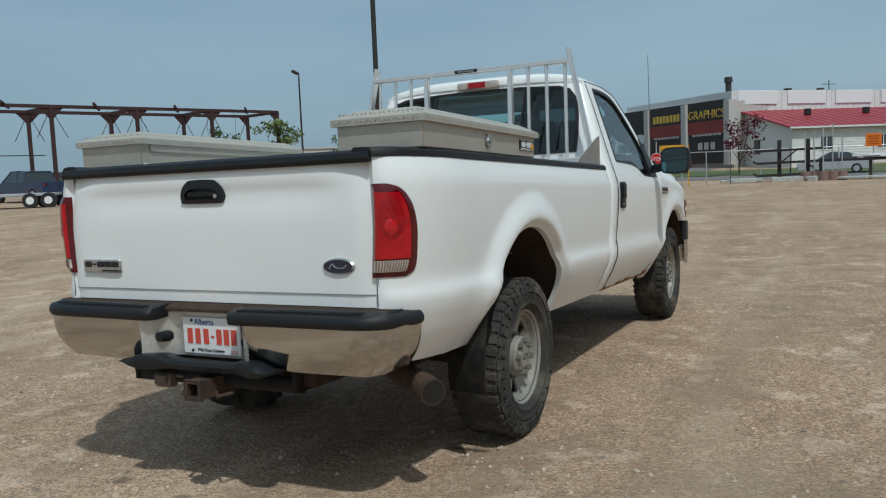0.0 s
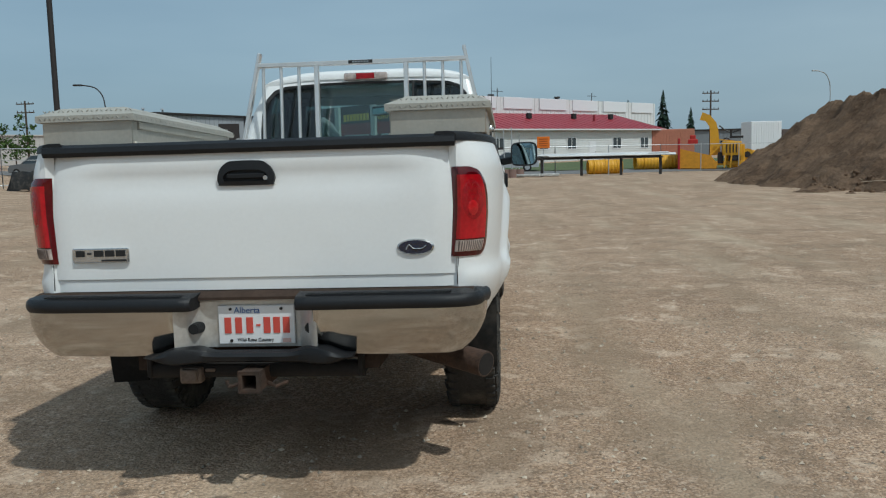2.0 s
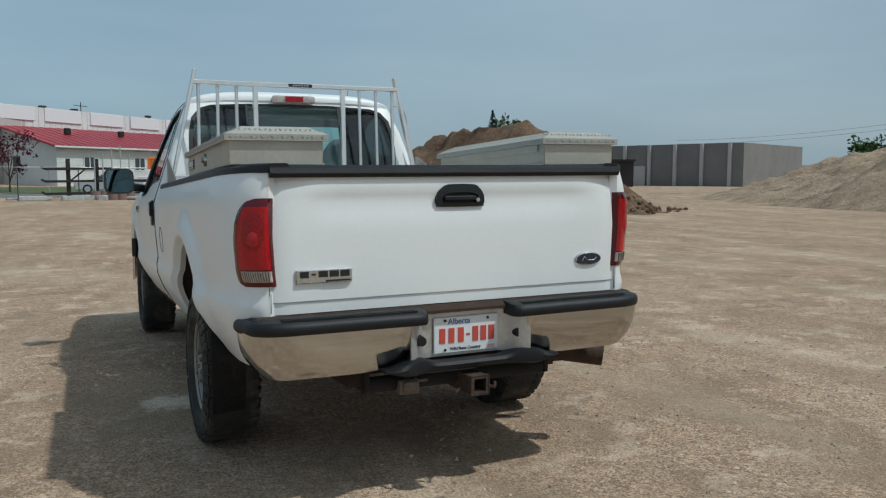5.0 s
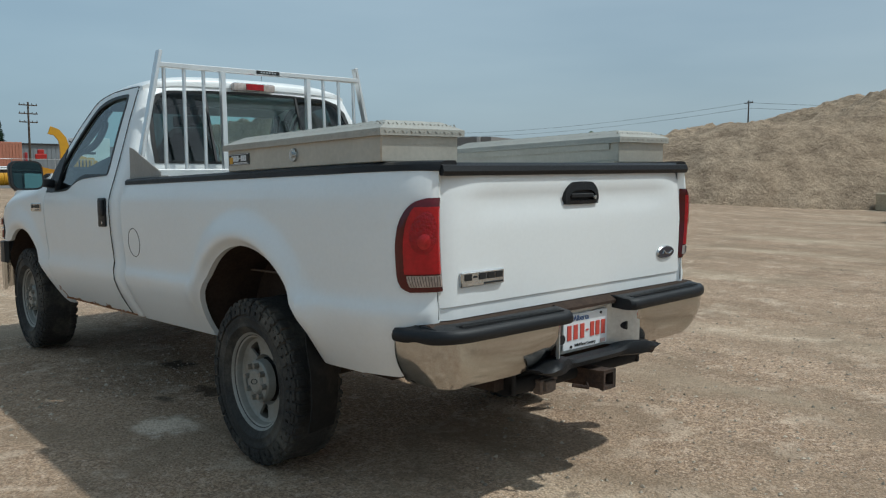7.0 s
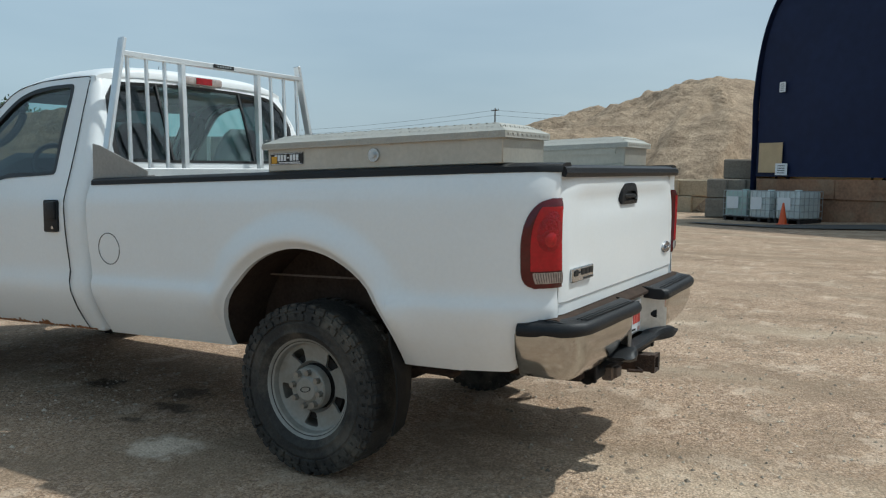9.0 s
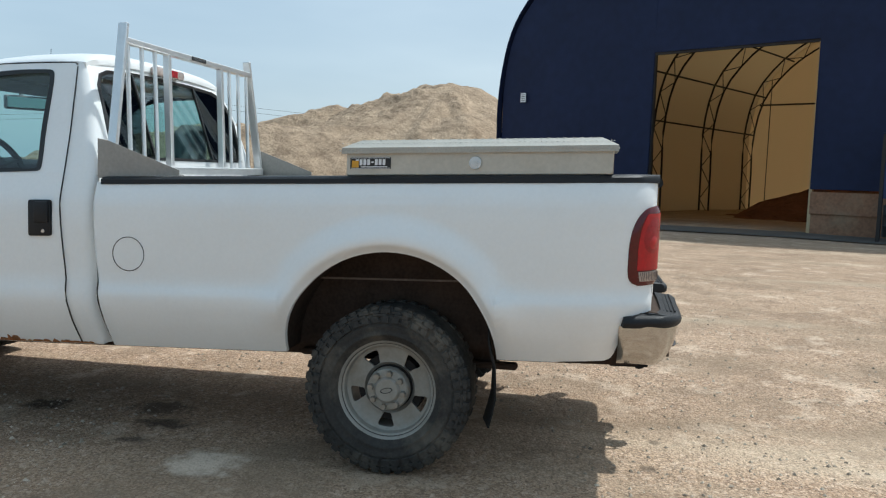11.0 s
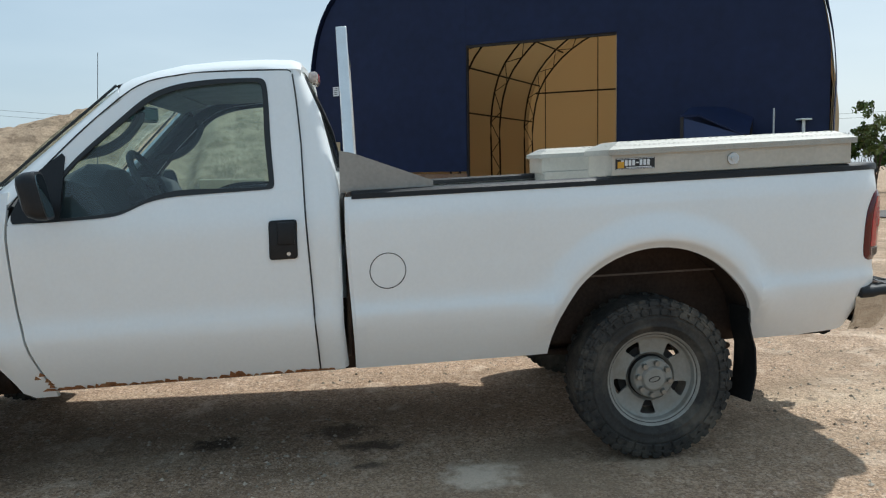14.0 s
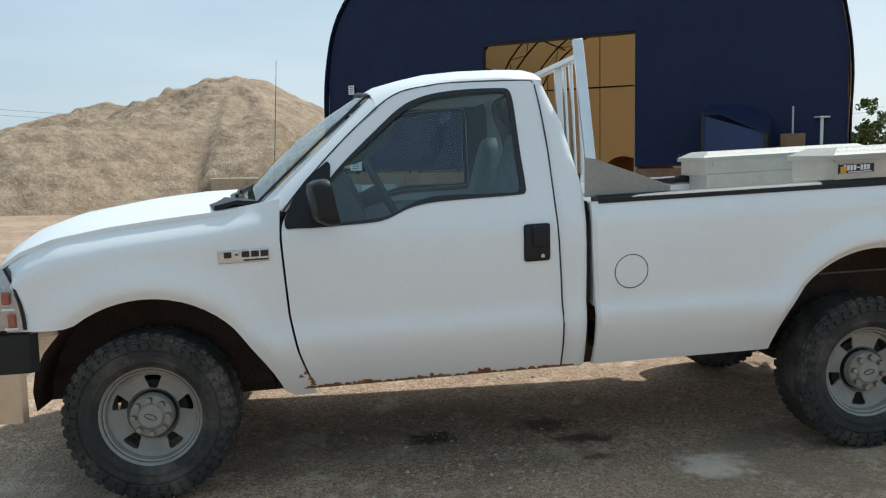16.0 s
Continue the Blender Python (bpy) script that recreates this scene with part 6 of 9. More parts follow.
def heap(name, label, x0, x1, y0, y1, step, height, mat):
    bm = bmesh.new()
    nx, ny = int((x1 - x0) / step), int((y1 - y0) / step)
    g = {}
    for i in range(nx + 1):
        for j in range(ny + 1):
            x, y = x0 + step * i, y0 + step * j
            h = height(x, y)
            if h > -0.3:
                g[i, j] = bm.verts.new((x, y, ground_z(x, y) + h))
    rim = [v for (i, j), v in g.items() if any((i + a, j + b) not in g for a, b in ((1, 0), (-1, 0), (0, 1), (0, -1)))]
    for v in rim:
        v.co.z = ground_z(v.co.x, v.co.y) - 0.5
    for i in range(nx):
        for j in range(ny):
            q = [g.get(k) for k in ((i, j), (i + 1, j), (i + 1, j + 1), (i, j + 1))]
            if all(q):
                bm.faces.new(q)
    ob = part(name, bm, mat, smooth=60)
    return tagged(ob, label, "earth mound", kind="")


def fbm(x, y, s, o=0.0, n=5):
    v, a = 0.0, 1.0
    for k in range(n):
        v += a * noise.noise(Vector((x * s + o, y * s - o, o)))
        s, a = s * 2.03, a * 0.52
    return v


def dirt_height(x, y):
    def cone(cx, cy, h, slope, sx=1.0, sy=1.0):
        return h - slope * math.hypot((x - cx) * sx, (y - cy) * sy)
    # a cone with a ridge running back from it, which ends in a steep bank
    h = cone(18.2, 30.0, 2.7, 0.62)
    ridge = ((16.3, 25.6, 3.62), (15.1, 28.2, 3.48), (14.6, 31.0, 3.42), (14.3, 33.6, 2.72))
    for k in range(3):
        (ax, ay, ah), (bx, by, bh) = ridge[k], ridge[k + 1]
        u = min(1.0, max(0.0, ((x - ax) * (bx - ax) + (y - ay) * (by - ay)) / ((bx - ax) ** 2 + (by - ay) ** 2)))
        d = math.hypot(x - ax - u * (bx - ax), y - ay - u * (by - ay))
        back = min(1.0, max(0.0, k + u - 0.3)) * (1 if k < 2 else 1 - u)
        h = max(h, ah + u * (bh - ah) - 0.70 * d - 0.45 * back * smooth(0.15, 0.65, d + 0.35 * noise.noise(Vector((x * 0.8, y * 0.8, 4.0)))))
    h += 0.18 * fbm(x, y, 0.35, 7) + 0.23 * fbm(x, y, 1.3, 2)
    h += 0.16 * noise.noise(Vector((math.atan2(y - 27.0, x - 16.0) * 9.0, 0.15 * math.hypot(x - 16.0, y - 27.0), 1.0))) * smooth(0.3, 1.5, h)
    h += 0.42 * (0.3 - abs(noise.noise(Vector((x * 0.75, y * 0.75, 2.5))))) * smooth(27.0, 29.5, y)
    # slumped toe with clods
    toe = 0.75 - 0.17 * math.hypot((x - 15.6) * 0.9, (y - 22.8) * 1.6)
    return max(h, toe + 0.35 * fbm(x, y, 0.9, 5))


def sand_height(x, y):
    def cone(cx, cy, h, slope, sx=1.0, sy=1.0):
        return h - slope * math.hypot((x - cx) * sx, (y - cy) * sy)
    u = y - 12.6
    # a planar slip face to the south meets the rest in a sharp edge
    peak, slip = cone(52, 9.6, 8.7, 0.40, 0.80, 1.22 if y > 9.6 else 0.90), 8.7 - 0.50 * (9.6 - y) - 0.207 * max(0.0, 52 - x) - 0.10 * max(0.0, x - 52)
    rough = 1 - 0.92 * smooth(-0.1, 0.35, peak - slip)
    peak = min(peak, slip)
    ridge = max(cone(54, 18, 6.3, 0.36, 0.8, 0.9), cone(50, 27, 4.4, 0.34, 0.7, 0.8))
    tier = min(3.4, 0.62 * (x - 26.4)) * smooth(3.6, 5.4, y) * smooth(26.0, 17.0, y)
    peak = min(peak, 7.7 + 0.45 * (peak - 7.7))
    h = max(peak, ridge, tier if x > 26.0 else -1, -1)
    ledge = h * 1.5 + 0.32 * y
    h += 0.40 * (0.35 - abs(noise.noise(Vector((x * 0.16, y * 0.23, 6.0))))) * smooth(0.8, 3.5, h) * smooth(8, 12, y)
    h += (0.26 * fbm(x, y, 0.13, 4) + 0.14 * fbm(x, y, 0.5, 9) + 0.06 * fbm(x, y, 2.2, 1)) * smooth(-0.6, 1.4, h) * rough
    h += 0.24 * rough * noise.noise(Vector((math.atan2(y - 10, x - 50) * 24.0, 0.07 * math.hypot(x - 50, y - 10), 3.0))) * smooth(0.6, 3.0, h) * smooth(7.6, 5.5, h)
    h += 0.20 * rough * (0.4 - abs(noise.noise(Vector((x * 0.55 + y * 0.42, y * 0.30 - x * 0.2, 9.0))))) * smooth(0.5, 2.0, h)
    h += (0.04 + 0.11 * rough) * fbm(x, y, 1.1, 5, 4) * smooth(0.2, 1.2, h)
    h += rough * (0.80 * (0.28 - abs(noise.noise(Vector((ledge, y * 0.16, x * 0.06))))) + 0.32 * (0.28 - abs(noise.noise(Vector((ledge * 2.1, y * 0.3, 4.0)))))) * smooth(0.8, 2.0, h)
    # erosion gullies running down towards the yard
    h += 0.30 * noise.noise(Vector((x * 0.08, y * 0.55, 2.0))) * smooth(0.5, 3.0, h) * smooth(80, 30, x)
    # the foot stands back behind the retaining blocks
    foot, held = 27.6 + 5.4 * smooth(16.0, 8.0, y), smooth(9.6, 8.6, y) * smooth(5.2, 5.8, y)
    lim = 0.62 * (x - foot) + 0.25 * fbm(x, y, 0.45, 3) + (1.15 * held if x > foot - 0.3 else 0.0)
    gap = max(0.0, 1 - abs(h - lim) / 1.2)
    return min(h, lim) - 0.3 * gap * gap


DIRT = soil_material("dark_topsoil", (0.080, 0.051, 0.034), (0.215, 0.140, 0.091), 0.9, 0.26)
SAND = soil_material("pale_sand", (0.200, 0.144, 0.099), (0.455, 0.338, 0.234), 1.1, 0.30)
heap("earth_mound", "dark brown topsoil heap with clods and roots", 4, 30, 16, 42, 0.17, dirt_height, DIRT)
heap("sand_hill", "huge pale sand and gravel stockpile with gullies", 24, 78, -12, 52, 0.25, sand_height, SAND)
rnd = random.Random(5)
bm = bmesh.new()
for k in range(420):
    x, y = rnd.uniform(11, 22), rnd.uniform(19.5, 25.0)
    h = dirt_height(x, y)
    if -0.1 < h < 0.55:
        s = rnd.uniform(0.03, 0.13)
        vs = bmesh.ops.create_icosphere(bm, subdivisions=1, radius=s)["verts"]
        for v in vs:
            v.co = v.co * rnd.uniform(0.7, 1.2) + Vector((x, y, max(ground_z(x, y) + h, ground_z(x, y)) + s * 0.3))
tagged(part("soil_clods", bm, DIRT, smooth=0), "dark clods of soil at the foot of the heap", "soil", kind="stuff")
bm = bmesh.new()
for k in range(12):
    x, y = rnd.uniform(12, 20), rnd.uniform(20.2, 23.5)
    h = max(0.0, dirt_height(x, y))
    if h < 1.6:
        a, l = rnd.uniform(0, 3.14), rnd.uniform(0.3, 1.1)
        p = Vector((x, y, ground_z(x, y) + h + 0.05))
        sweep(bm, [p, p + Vector((l * 0.5 * math.cos(a), l * 0.5 * math.sin(a), 0.05)), p + Vector((l * math.cos(a), l * math.sin(a), 0.0))], 0.012, 5)
tagged(part("dry_roots", bm, material("dry_root", (0.42, 0.33, 0.24), 0.9), smooth=0), "pale dry roots and sticks in the soil", "roots", kind="stuff")

# ---- fabric dome ----
FABRIC_NAVY = material("navy_fabric", (0.0108, 0.0182, 0.054), 0.62, var=0.18, scale=0.5, fine=3.0, bump=0.3, bump_scale=0.9, spec=0.25)
BLUE_TARP = material("blue_tarp", (0.012, 0.032, 0.105), 0.5, var=0.2, scale=1.5, bump=0.4, bump_scale=3.0)
CONCRETE = material("concrete_block", (0.24, 0.205, 0.165), 0.95, var=0.2, scale=1.2, fine=14, bump=0.5, bump_scale=12, dirt=(0.12, 0.10, 0.08), dirt_amount=0.6, dirt_scale=1.0)
TIMBER = material("weathered_timber", (0.27, 0.145, 0.085), 0.9, var=0.3, scale=1.0, fine=10, dirt=(0.36, 0.27, 0.18), dirt_amount=0.7, dirt_scale=0.8)
PLY = material("bare_plywood", (0.50, 0.37, 0.22), 0.85, var=0.12, scale=2.0)
STEEL_DARK = material("dark_steel", (0.022, 0.018, 0.017), 0.7, var=0.2)
GALV = material("galvanised_steel", (0.44, 0.46, 0.47), 0.45, 0.5, var=0.12)
TAN = bpy.data.materials.new("tan_translucent_fabric")
TAN.use_nodes = True
nt = TAN.node_tree
nt.nodes.clear()
o_, d_, t_, x_ = nt.nodes.new("ShaderNodeOutputMaterial"), nt.nodes.new("ShaderNodeBsdfDiffuse"), nt.nodes.new("ShaderNodeBsdfTranslucent"), nt.nodes.new("ShaderNodeMixShader")
nz, cr = nt.nodes.new("ShaderNodeTexNoise"), nt.nodes.new("ShaderNodeMapRange")
nz.inputs["Scale"].default_value = 0.4
cr.inputs["To Min"].default_value, cr.inputs["To Max"].default_value = 0.85, 1.1
tint = nt.nodes.new("ShaderNodeVectorMath")
tint.operation = "SCALE"
tint.inputs[0].default_value = (0.63, 0.51, 0.34)
nt.links.new(nz.outputs["Fac"], cr.inputs["Value"]), nt.links.new(cr.outputs["Result"], tint.inputs["Scale"])
for n in (d_, t_):
    nt.links.new(tint.outputs["Vector"], n.inputs["Color"])
x_.inputs[0].default_value = 0.5
nt.links.new(d_.outputs[0], x_.inputs[1]), nt.links.new(t_.outputs[0], x_.inputs[2]), nt.links.new(x_.outputs[0], o_.inputs[0])

DOME = pose(23.53, -4.75, -0.12, 0, 0, math.degrees(math.atan2(-0.848, -0.53))) @ Matrix.Scale(0.935, 4)
ARCH_X = (0, 2.0, 4.8, 7.2, 8.72, 9.43, 9.80, 9.95, 9.92, 9.90)
ARCH_Z = (12.4, 12.25, 11.5, 10.2, 8.7, 7.5, 6.0, 4.5, 3.0, 0.0)
ARCH_LINE = [(p.x, p.y) for p in resample(spline([(x, z, 0) for x, z in zip(ARCH_X, ARCH_Z)], 6), 40)]
ARCH_FULL = [(-x, z) for x, z in reversed(ARCH_LINE)] + ARCH_LINE[1:]


def fabric_dome():
    d = thing("fabric_building", "navy blue arched fabric storage building with a tall open doorway", "building", at=DOME)
    DOOR_L, DOOR_R, DOOR_T, BASE = -2.82, 3.05, 6.44, 1.62
    bm = bmesh.new()
    rows = []
    xs = sorted(set([round(x, 3) for x, z in ARCH_FULL] + list(np.linspace(-9.6, 9.6, 41).round(3)) + [DOOR_L - 0.001, DOOR_L, DOOR_R, DOOR_R + 0.001]))
    xs = [x for x in xs if abs(x) <= 9.90]
    for x in xs:
        top = interp(abs(x), [p[0] for p in ARCH_LINE if p[1] >= 4.5], [p[1] for p in ARCH_LINE if p[1] >= 4.5])
        low = DOOR_T if DOOR_L <= x <= DOOR_R else BASE
        row = []
        for k in range(25):
            z = low + (top - low) * k / 24
            w = 0.05 * noise.noise(Vector((x * 0.5, z * 0.35, 1))) + 0.02 * noise.noise(Vector((x * 1.6, z * 0.5, 4)))
            row.append((x, w, z))
        rows.append(row)
    slab(bm, rows, (0, 0.04, 0))
    part("front_wall", bm, FABRIC_NAVY, d, "navy fabric end wall")
    bm = bmesh.new()
    rows = [[(x * 1.004, y, z + 0.02) for x, z in ARCH_FULL] for y in np.linspace(0.1, 26.3, 12)]
    slab(bm, rows, lambda p: Vector((-p.x * 0.003, 0, -0.03)))
    part("roof_fabric", bm, TAN, d, "tan translucent roof fabric")
    bm = bmesh.new()
    rows = [[(x * 1.012, y, z + 0.09) for x, z in ARCH_FULL] for y in (-0.16, 1.0, 2.4)]
    slab(bm, rows, lambda p: Vector((-p.x * 0.003, 0, -0.03)))
    part("edge_strip", bm, FABRIC_NAVY, d, "navy edge of the roof")
    bm = bmesh.new()
    prism(bm, [(x * 1.003, 26.2, z + 0.02) for x, z in ARCH_FULL], (0, 0.05, 0))
    part("back_wall", bm, TAN, d, "tan fabric back wall")
    for y in (1.0, 7.0, 13.0, 19.0, 25.0):
        bm = bmesh.new()
        outer, inner = [(x * 0.985, z - 0.12) for x, z in ARCH_FULL[::2]], [(x * 0.925, z * 0.945 - 0.12) for x, z in ARCH_FULL[::2]]
        sweep(bm, [(x, y, z) for x, z in outer], 0.055, 6)
        sweep(bm, [(x, y, z) for x, z in inner], 0.055, 6)
        for k in range(len(outer) - 1):
            a, b = (outer[k], inner[k + 1]) if k % 2 else (inner[k], outer[k + 1])
            rod(bm, (a[0], y, a[1]), (b[0], y, b[1]), 0.025, seg=5)
        part("truss_arch", bm, STEEL_DARK, d, "dark steel truss arch")
    for x, z in ((-9.58, 5.05), (-9.0, 7.5), (-7.3, 9.7), (0, 12.0), (7.3, 9.7), (9.0, 7.5), (9.58, 5.05)):
        bm = bmesh.new()
        rod(bm, (x, 0.5, z), (x, 26.0, z), 0.05, seg=6)
        part("purlin", bm, STEEL_DARK, d)
    for x in (-8.6, -4.85, 0.0, 4.85, 8.6):
        bm = bmesh.new()
        rod(bm, (x, 26.05, 0), (x, 26.05, interp(abs(x), [p[0] for p in ARCH_LINE if p[1] >= 4.5], [p[1] for p in ARCH_LINE if p[1] >= 4.5]) - 0.2), 0.03, seg=6)
        part("back_post", bm, STEEL_DARK, d)
    bm = bmesh.new()
    bar(bm, (-9.3, 26.0, 7.0), (9.3, 26.0, 7.0), 0.10, 0.10)
    part("back_rail", bm, STEEL_DARK, d)
    # frame of the doorway
    for x in (DOOR_L, DOOR_R):
        bm = bmesh.new()
        bar(bm, (x, 0.12, -0.3), (x, 0.12, DOOR_T), 0.10, 0.14, up=(0, 1, 0))
        part("door_jamb", bm, PLY if x > 0 else STEEL_DARK, d, "post at the doorway")
    bm = bmesh.new()
    bar(bm, (DOOR_L, 0.10, DOOR_T - 0.04), (DOOR_R, 0.10, DOOR_T - 0.04), 0.12, 0.10)
    part("door_header", bm, STEEL_DARK, d)
    for x0, x1 in ((-9.88, DOOR_L), (DOOR_R, 9.88)):
        bm = bmesh.new()
        box(bm, ((x0 + x1) / 2, 0.25, 0.55), (x1 - x0, 0.35, 1.5), 0.02)
        part("base_wall", bm, TIMBER, d, "low brown timber base wall")
        bm = bmesh.new()
        n = int((x1 - x0) / 2.4)
        for k in range(n):
            w = (x1 - x0) / n
            box(bm, (x0 + w * (k + 0.5), 0.05, 1.18), (w - 0.03, 0.06, 0.72), 0.01)
        part("timber_board", bm, TIMBER, d, "weathered reddish timber boards")
    for x, z, w, h in ((-8.72, 5.02, 0.27, 0.38), (-8.60, 1.9, 0.55, 0.45)):
        bm = bmesh.new()
        box(bm, (x, -0.12, z), (w, 0.02, h), 0.004)
        sign = part("notice", bm, PLATE_WHITE, d, "small white notice")
        bm = bmesh.new()
        for k in range(4):
            box(bm, (x, -0.1315, z + h * (0.3 - 0.2 * k)), (w * 0.6, 0.002, h * 0.06))
        part("notice_bars", bm, BLACK, sign)
    bm = bmesh.new()
    box(bm, (-9.15, -0.10, 2.35), (1.1, 0.03, 1.15), 0.004)
    part("plywood_patch", bm, PLY, d, "bare plywood patch")
    # the soil kept inside
    bm = bmesh.new()
    rows = []
    for i in range(27):
        row = []
        for j in range(27):
            x, y = -6.5 + 0.5 * i, 9 + 0.6 * j
            h = 2.3 - 0.42 * math.hypot(x + 1.0, (y - 17) * 0.8) + 0.5 * fbm(x, y, 0.5, 3)
            row.append((x, y, max(-0.2, h)))
        rows.append(row)
    skin(bm, rows)
    part("stored_heap", bm, soil_material("red_soil", (0.10, 0.04, 0.025), (0.20, 0.09, 0.055), 0.8, 0.2), d, "reddish brown heap inside the doorway")
    return d


fabric_dome()


def in_dome(x, y, z=0.0):
    return DOME @ Vector((x, y, z))


def place(x, y, rz=0.0, z=None):
    return pose(x, y, ground_z(x, y) if z is None else z, 0, 0, rz)


DOME_RZ = math.degrees(math.atan2(-0.848, -0.53))


# blue lean-to on the dome's front
def lean_to():
    p = in_dome(6.6, -0.9)
    t = thing("lean_to", "small blue tarp-covered lean-to beside the fabric building", "shelter", at=place(p.x, p.y, DOME_RZ))
    bm = bmesh.new()
    rows = [[(-0.95, y, z0), (-0.4, y, z0 + 0.0), (0.2, y, z1 + 0.35), (0.95, y, z1)] for y, z0, z1 in ((-0.9, 2.95, 2.3), (-0.2, 3.05, 2.4), (0.8, 3.3, 2.9))]
    slab(bm, rows, (0, 0, -0.04))
    part("tarp_roof", bm, FABRIC_NAVY, t, "sagging navy tarp")
    bm = bmesh.new()
    rows = [[(x, -0.85 + 0.03 * noise.noise(Vector((x * 3, z, 0))), z) for x in np.linspace(-0.9, 0.9, 12)] for z in (1.2, 1.7, 2.2, 2.6)]
    rows[-1] = [(p_[0], p_[1], 2.9 - 0.33 * (p_[0] + 0.9)) for p_ in rows[-1]]
    slab(bm, rows, (0, 0.03, 0))
    part("tarp_front", bm, BLUE_TARP, t, "bright blue tarp front")
    for x in (-0.9, 0.9):
        bm = bmesh.new()
        bar(bm, (x, -0.85, 0), (x, -0.85, 2.35 if x > 0 else 2.95), 0.09, 0.09, up=(0, 1, 0))
        bar(bm, (x, 0.7, 0), (x, 0.7, 2.8), 0.09, 0.09, up=(0, 1, 0))
        part("lean_to_post", bm, STEEL_DARK, t)


lean_to()


def black_drum(x, y):
    t = thing("drum", "black steel drum with pale sticker on a pallet", "drum", "drums under the lean-to", at=pose(x, y, ground_z(x, y) + 0.14))
    bm = bmesh.new()
    lathe(bm, [(0, 0), (0, 0.28), (0.02, 0.295), (0.28, 0.288), (0.30, 0.30), (0.32, 0.288), (0.58, 0.288), (0.60, 0.30), (0.62, 0.288), (0.86, 0.29), (0.88, 0.28), (0.88, 0)], 24, "z")
    part("drum_body", bm, material("drum_black", (0.012, 0.014, 0.018), 0.4, var=0.2), t)
    bm = bmesh.new()
    box(bm, (-0.29, 0.06, 0.62), (0.01, 0.14, 0.14))
    part("drum_label", bm, PLATE_WHITE, t)
    return t


def pallet(x, y, rz=0.0, z=0.0, group="", old=True):
    t = thing("pallet", "weathered wooden pallet lying on the gravel", "pallet", group, at=pose(x, y, ground_z(x, y) + z, 0, 0, rz))
    wood = TIMBER if old else PLY
    for k in range(5):
        bm = bmesh.new()
        box(bm, (0, -0.44 + 0.22 * k, 0.12), (1.2, 0.12, 0.02))
        part("deck_board", bm, wood, t, smooth=0)
    for k in (-1, 0, 1):
        bm = bmesh.new()
        box(bm, (0.52 * k, 0, 0.065), (0.09, 1.0, 0.09))
        box(bm, (0.52 * k, 0, 0.01), (0.12, 1.0, 0.02))
        part("stringer", bm, wood, t, smooth=0)
    return t


for k in range(3):
    p = in_dome(5.9 + 0.62 * k, -1.25)
    black_drum(p.x, p.y)
p = in_dome(6.5, -1.25)
pallet(p.x, p.y, DOME_RZ)


def ibc_tote(x, y, rz, tint):
    t = thing("ibc_tote", "white plastic IBC tote in a wire cage on a pallet", "tote", "totes beside the fabric building", at=place(x, y, rz))
    bm = bmesh.new()
    box(bm, (0, 0, 0.62), (0.94, 1.08, 0.92), 0.07, seg=2)
    rod(bm, (0, 0, 1.06), (0, 0, 1.13), 0.12, seg=16)
    part("bottle", bm, tint, t, "cloudy white bottle")
    bm = bmesh.new()
    for z in (0.2, 0.42, 0.64, 0.86, 1.08):
        for sx in (-0.5, 0.5):
            rod(bm, (sx, -0.58, z), (sx, 0.58, z), 0.012, seg=5)
        for sy in (-0.58, 0.58):
            rod(bm, (-0.5, sy, z), (0.5, sy, z), 0.012, seg=5)
    for k in range(6):
        v = -0.5 + 0.2 * k
        for sy in (-0.58, 0.58):
            rod(bm, (v, sy, 0.15), (v, sy, 1.1), 0.012, seg=5)
        w = -0.58 + 0.232 * k
        for sx in (-0.5, 0.5):
            rod(bm, (sx, w, 0.15), (sx, w, 1.1), 0.012, seg=5)
    part("cage", bm, GALV, t, "galvanised wire cage")
    bm = bmesh.new()
    for sx in (-0.45, 0, 0.45):
        box(bm, (sx, 0, 0.07), (0.12, 1.1, 0.13))
    box(bm, (0, 0, 0.145), (1.0, 1.16, 0.02))
    part("tote_pallet", bm, STEEL_DARK, t)
    bm = bmesh.new()
    box(bm, (-0.1, -0.592, 0.66), (0.5, 0.006, 0.42))
    part("label_plate", bm, PLATE_WHITE, t, "white label plate")


TOTE_A = material("tote_white", (0.62, 0.66, 0.64), 0.5, var=0.1)
TOTE_B = material("tote_pale_green", (0.42, 0.54, 0.50), 0.5, var=0.1)
for k in range(3):
    p = in_dome(-9.35 + 1.20 * k, -1.1)
    ibc_tote(p.x, p.y, DOME_RZ + (4, -3, 2)[k], TOTE_B if k == 0 else TOTE_A)


def cone(x, y):
    t = thing("traffic_cone", "orange plastic traffic cone on a square base", "traffic cone", "cones by the totes", at=place(x, y))
    bm = bmesh.new()
    box(bm, (0, 0, 0.02), (0.36, 0.36, 0.04), 0.01)
    lathe(bm, [(0.04, 0.14), (0.70, 0.03), (0.72, 0.02)], 20, "z")
    part("cone_body", bm, material("cone_orange", (0.72, 0.10, 0.02), 0.5, var=0.1), t)


for x, y in ((24.80, 1.59), (27.61, 1.18)):
    cone(x, y)


def block(x, y, z, rz, group):
    t = thing("concrete_block", "large rough interlocking concrete block", "concrete block", group, at=pose(x, y, z, 0, 0, rz))
    bm = bmesh.new()
    box(bm, (0, 0, 0.375), (1.5, 0.75, 0.74), 0.045, seg=1)
    for v in bm.verts:
        v.co += Vector((noise.noise(v.co * 3 + Vector((x, y, z))), noise.noise(v.co * 3 + Vector((y, z, x))), noise.noise(v.co * 3 + Vector((z, x, y))))) * 0.02
    part("block_body", bm, CONCRETE if group.startswith("dark") else SANDY, t, smooth=0)


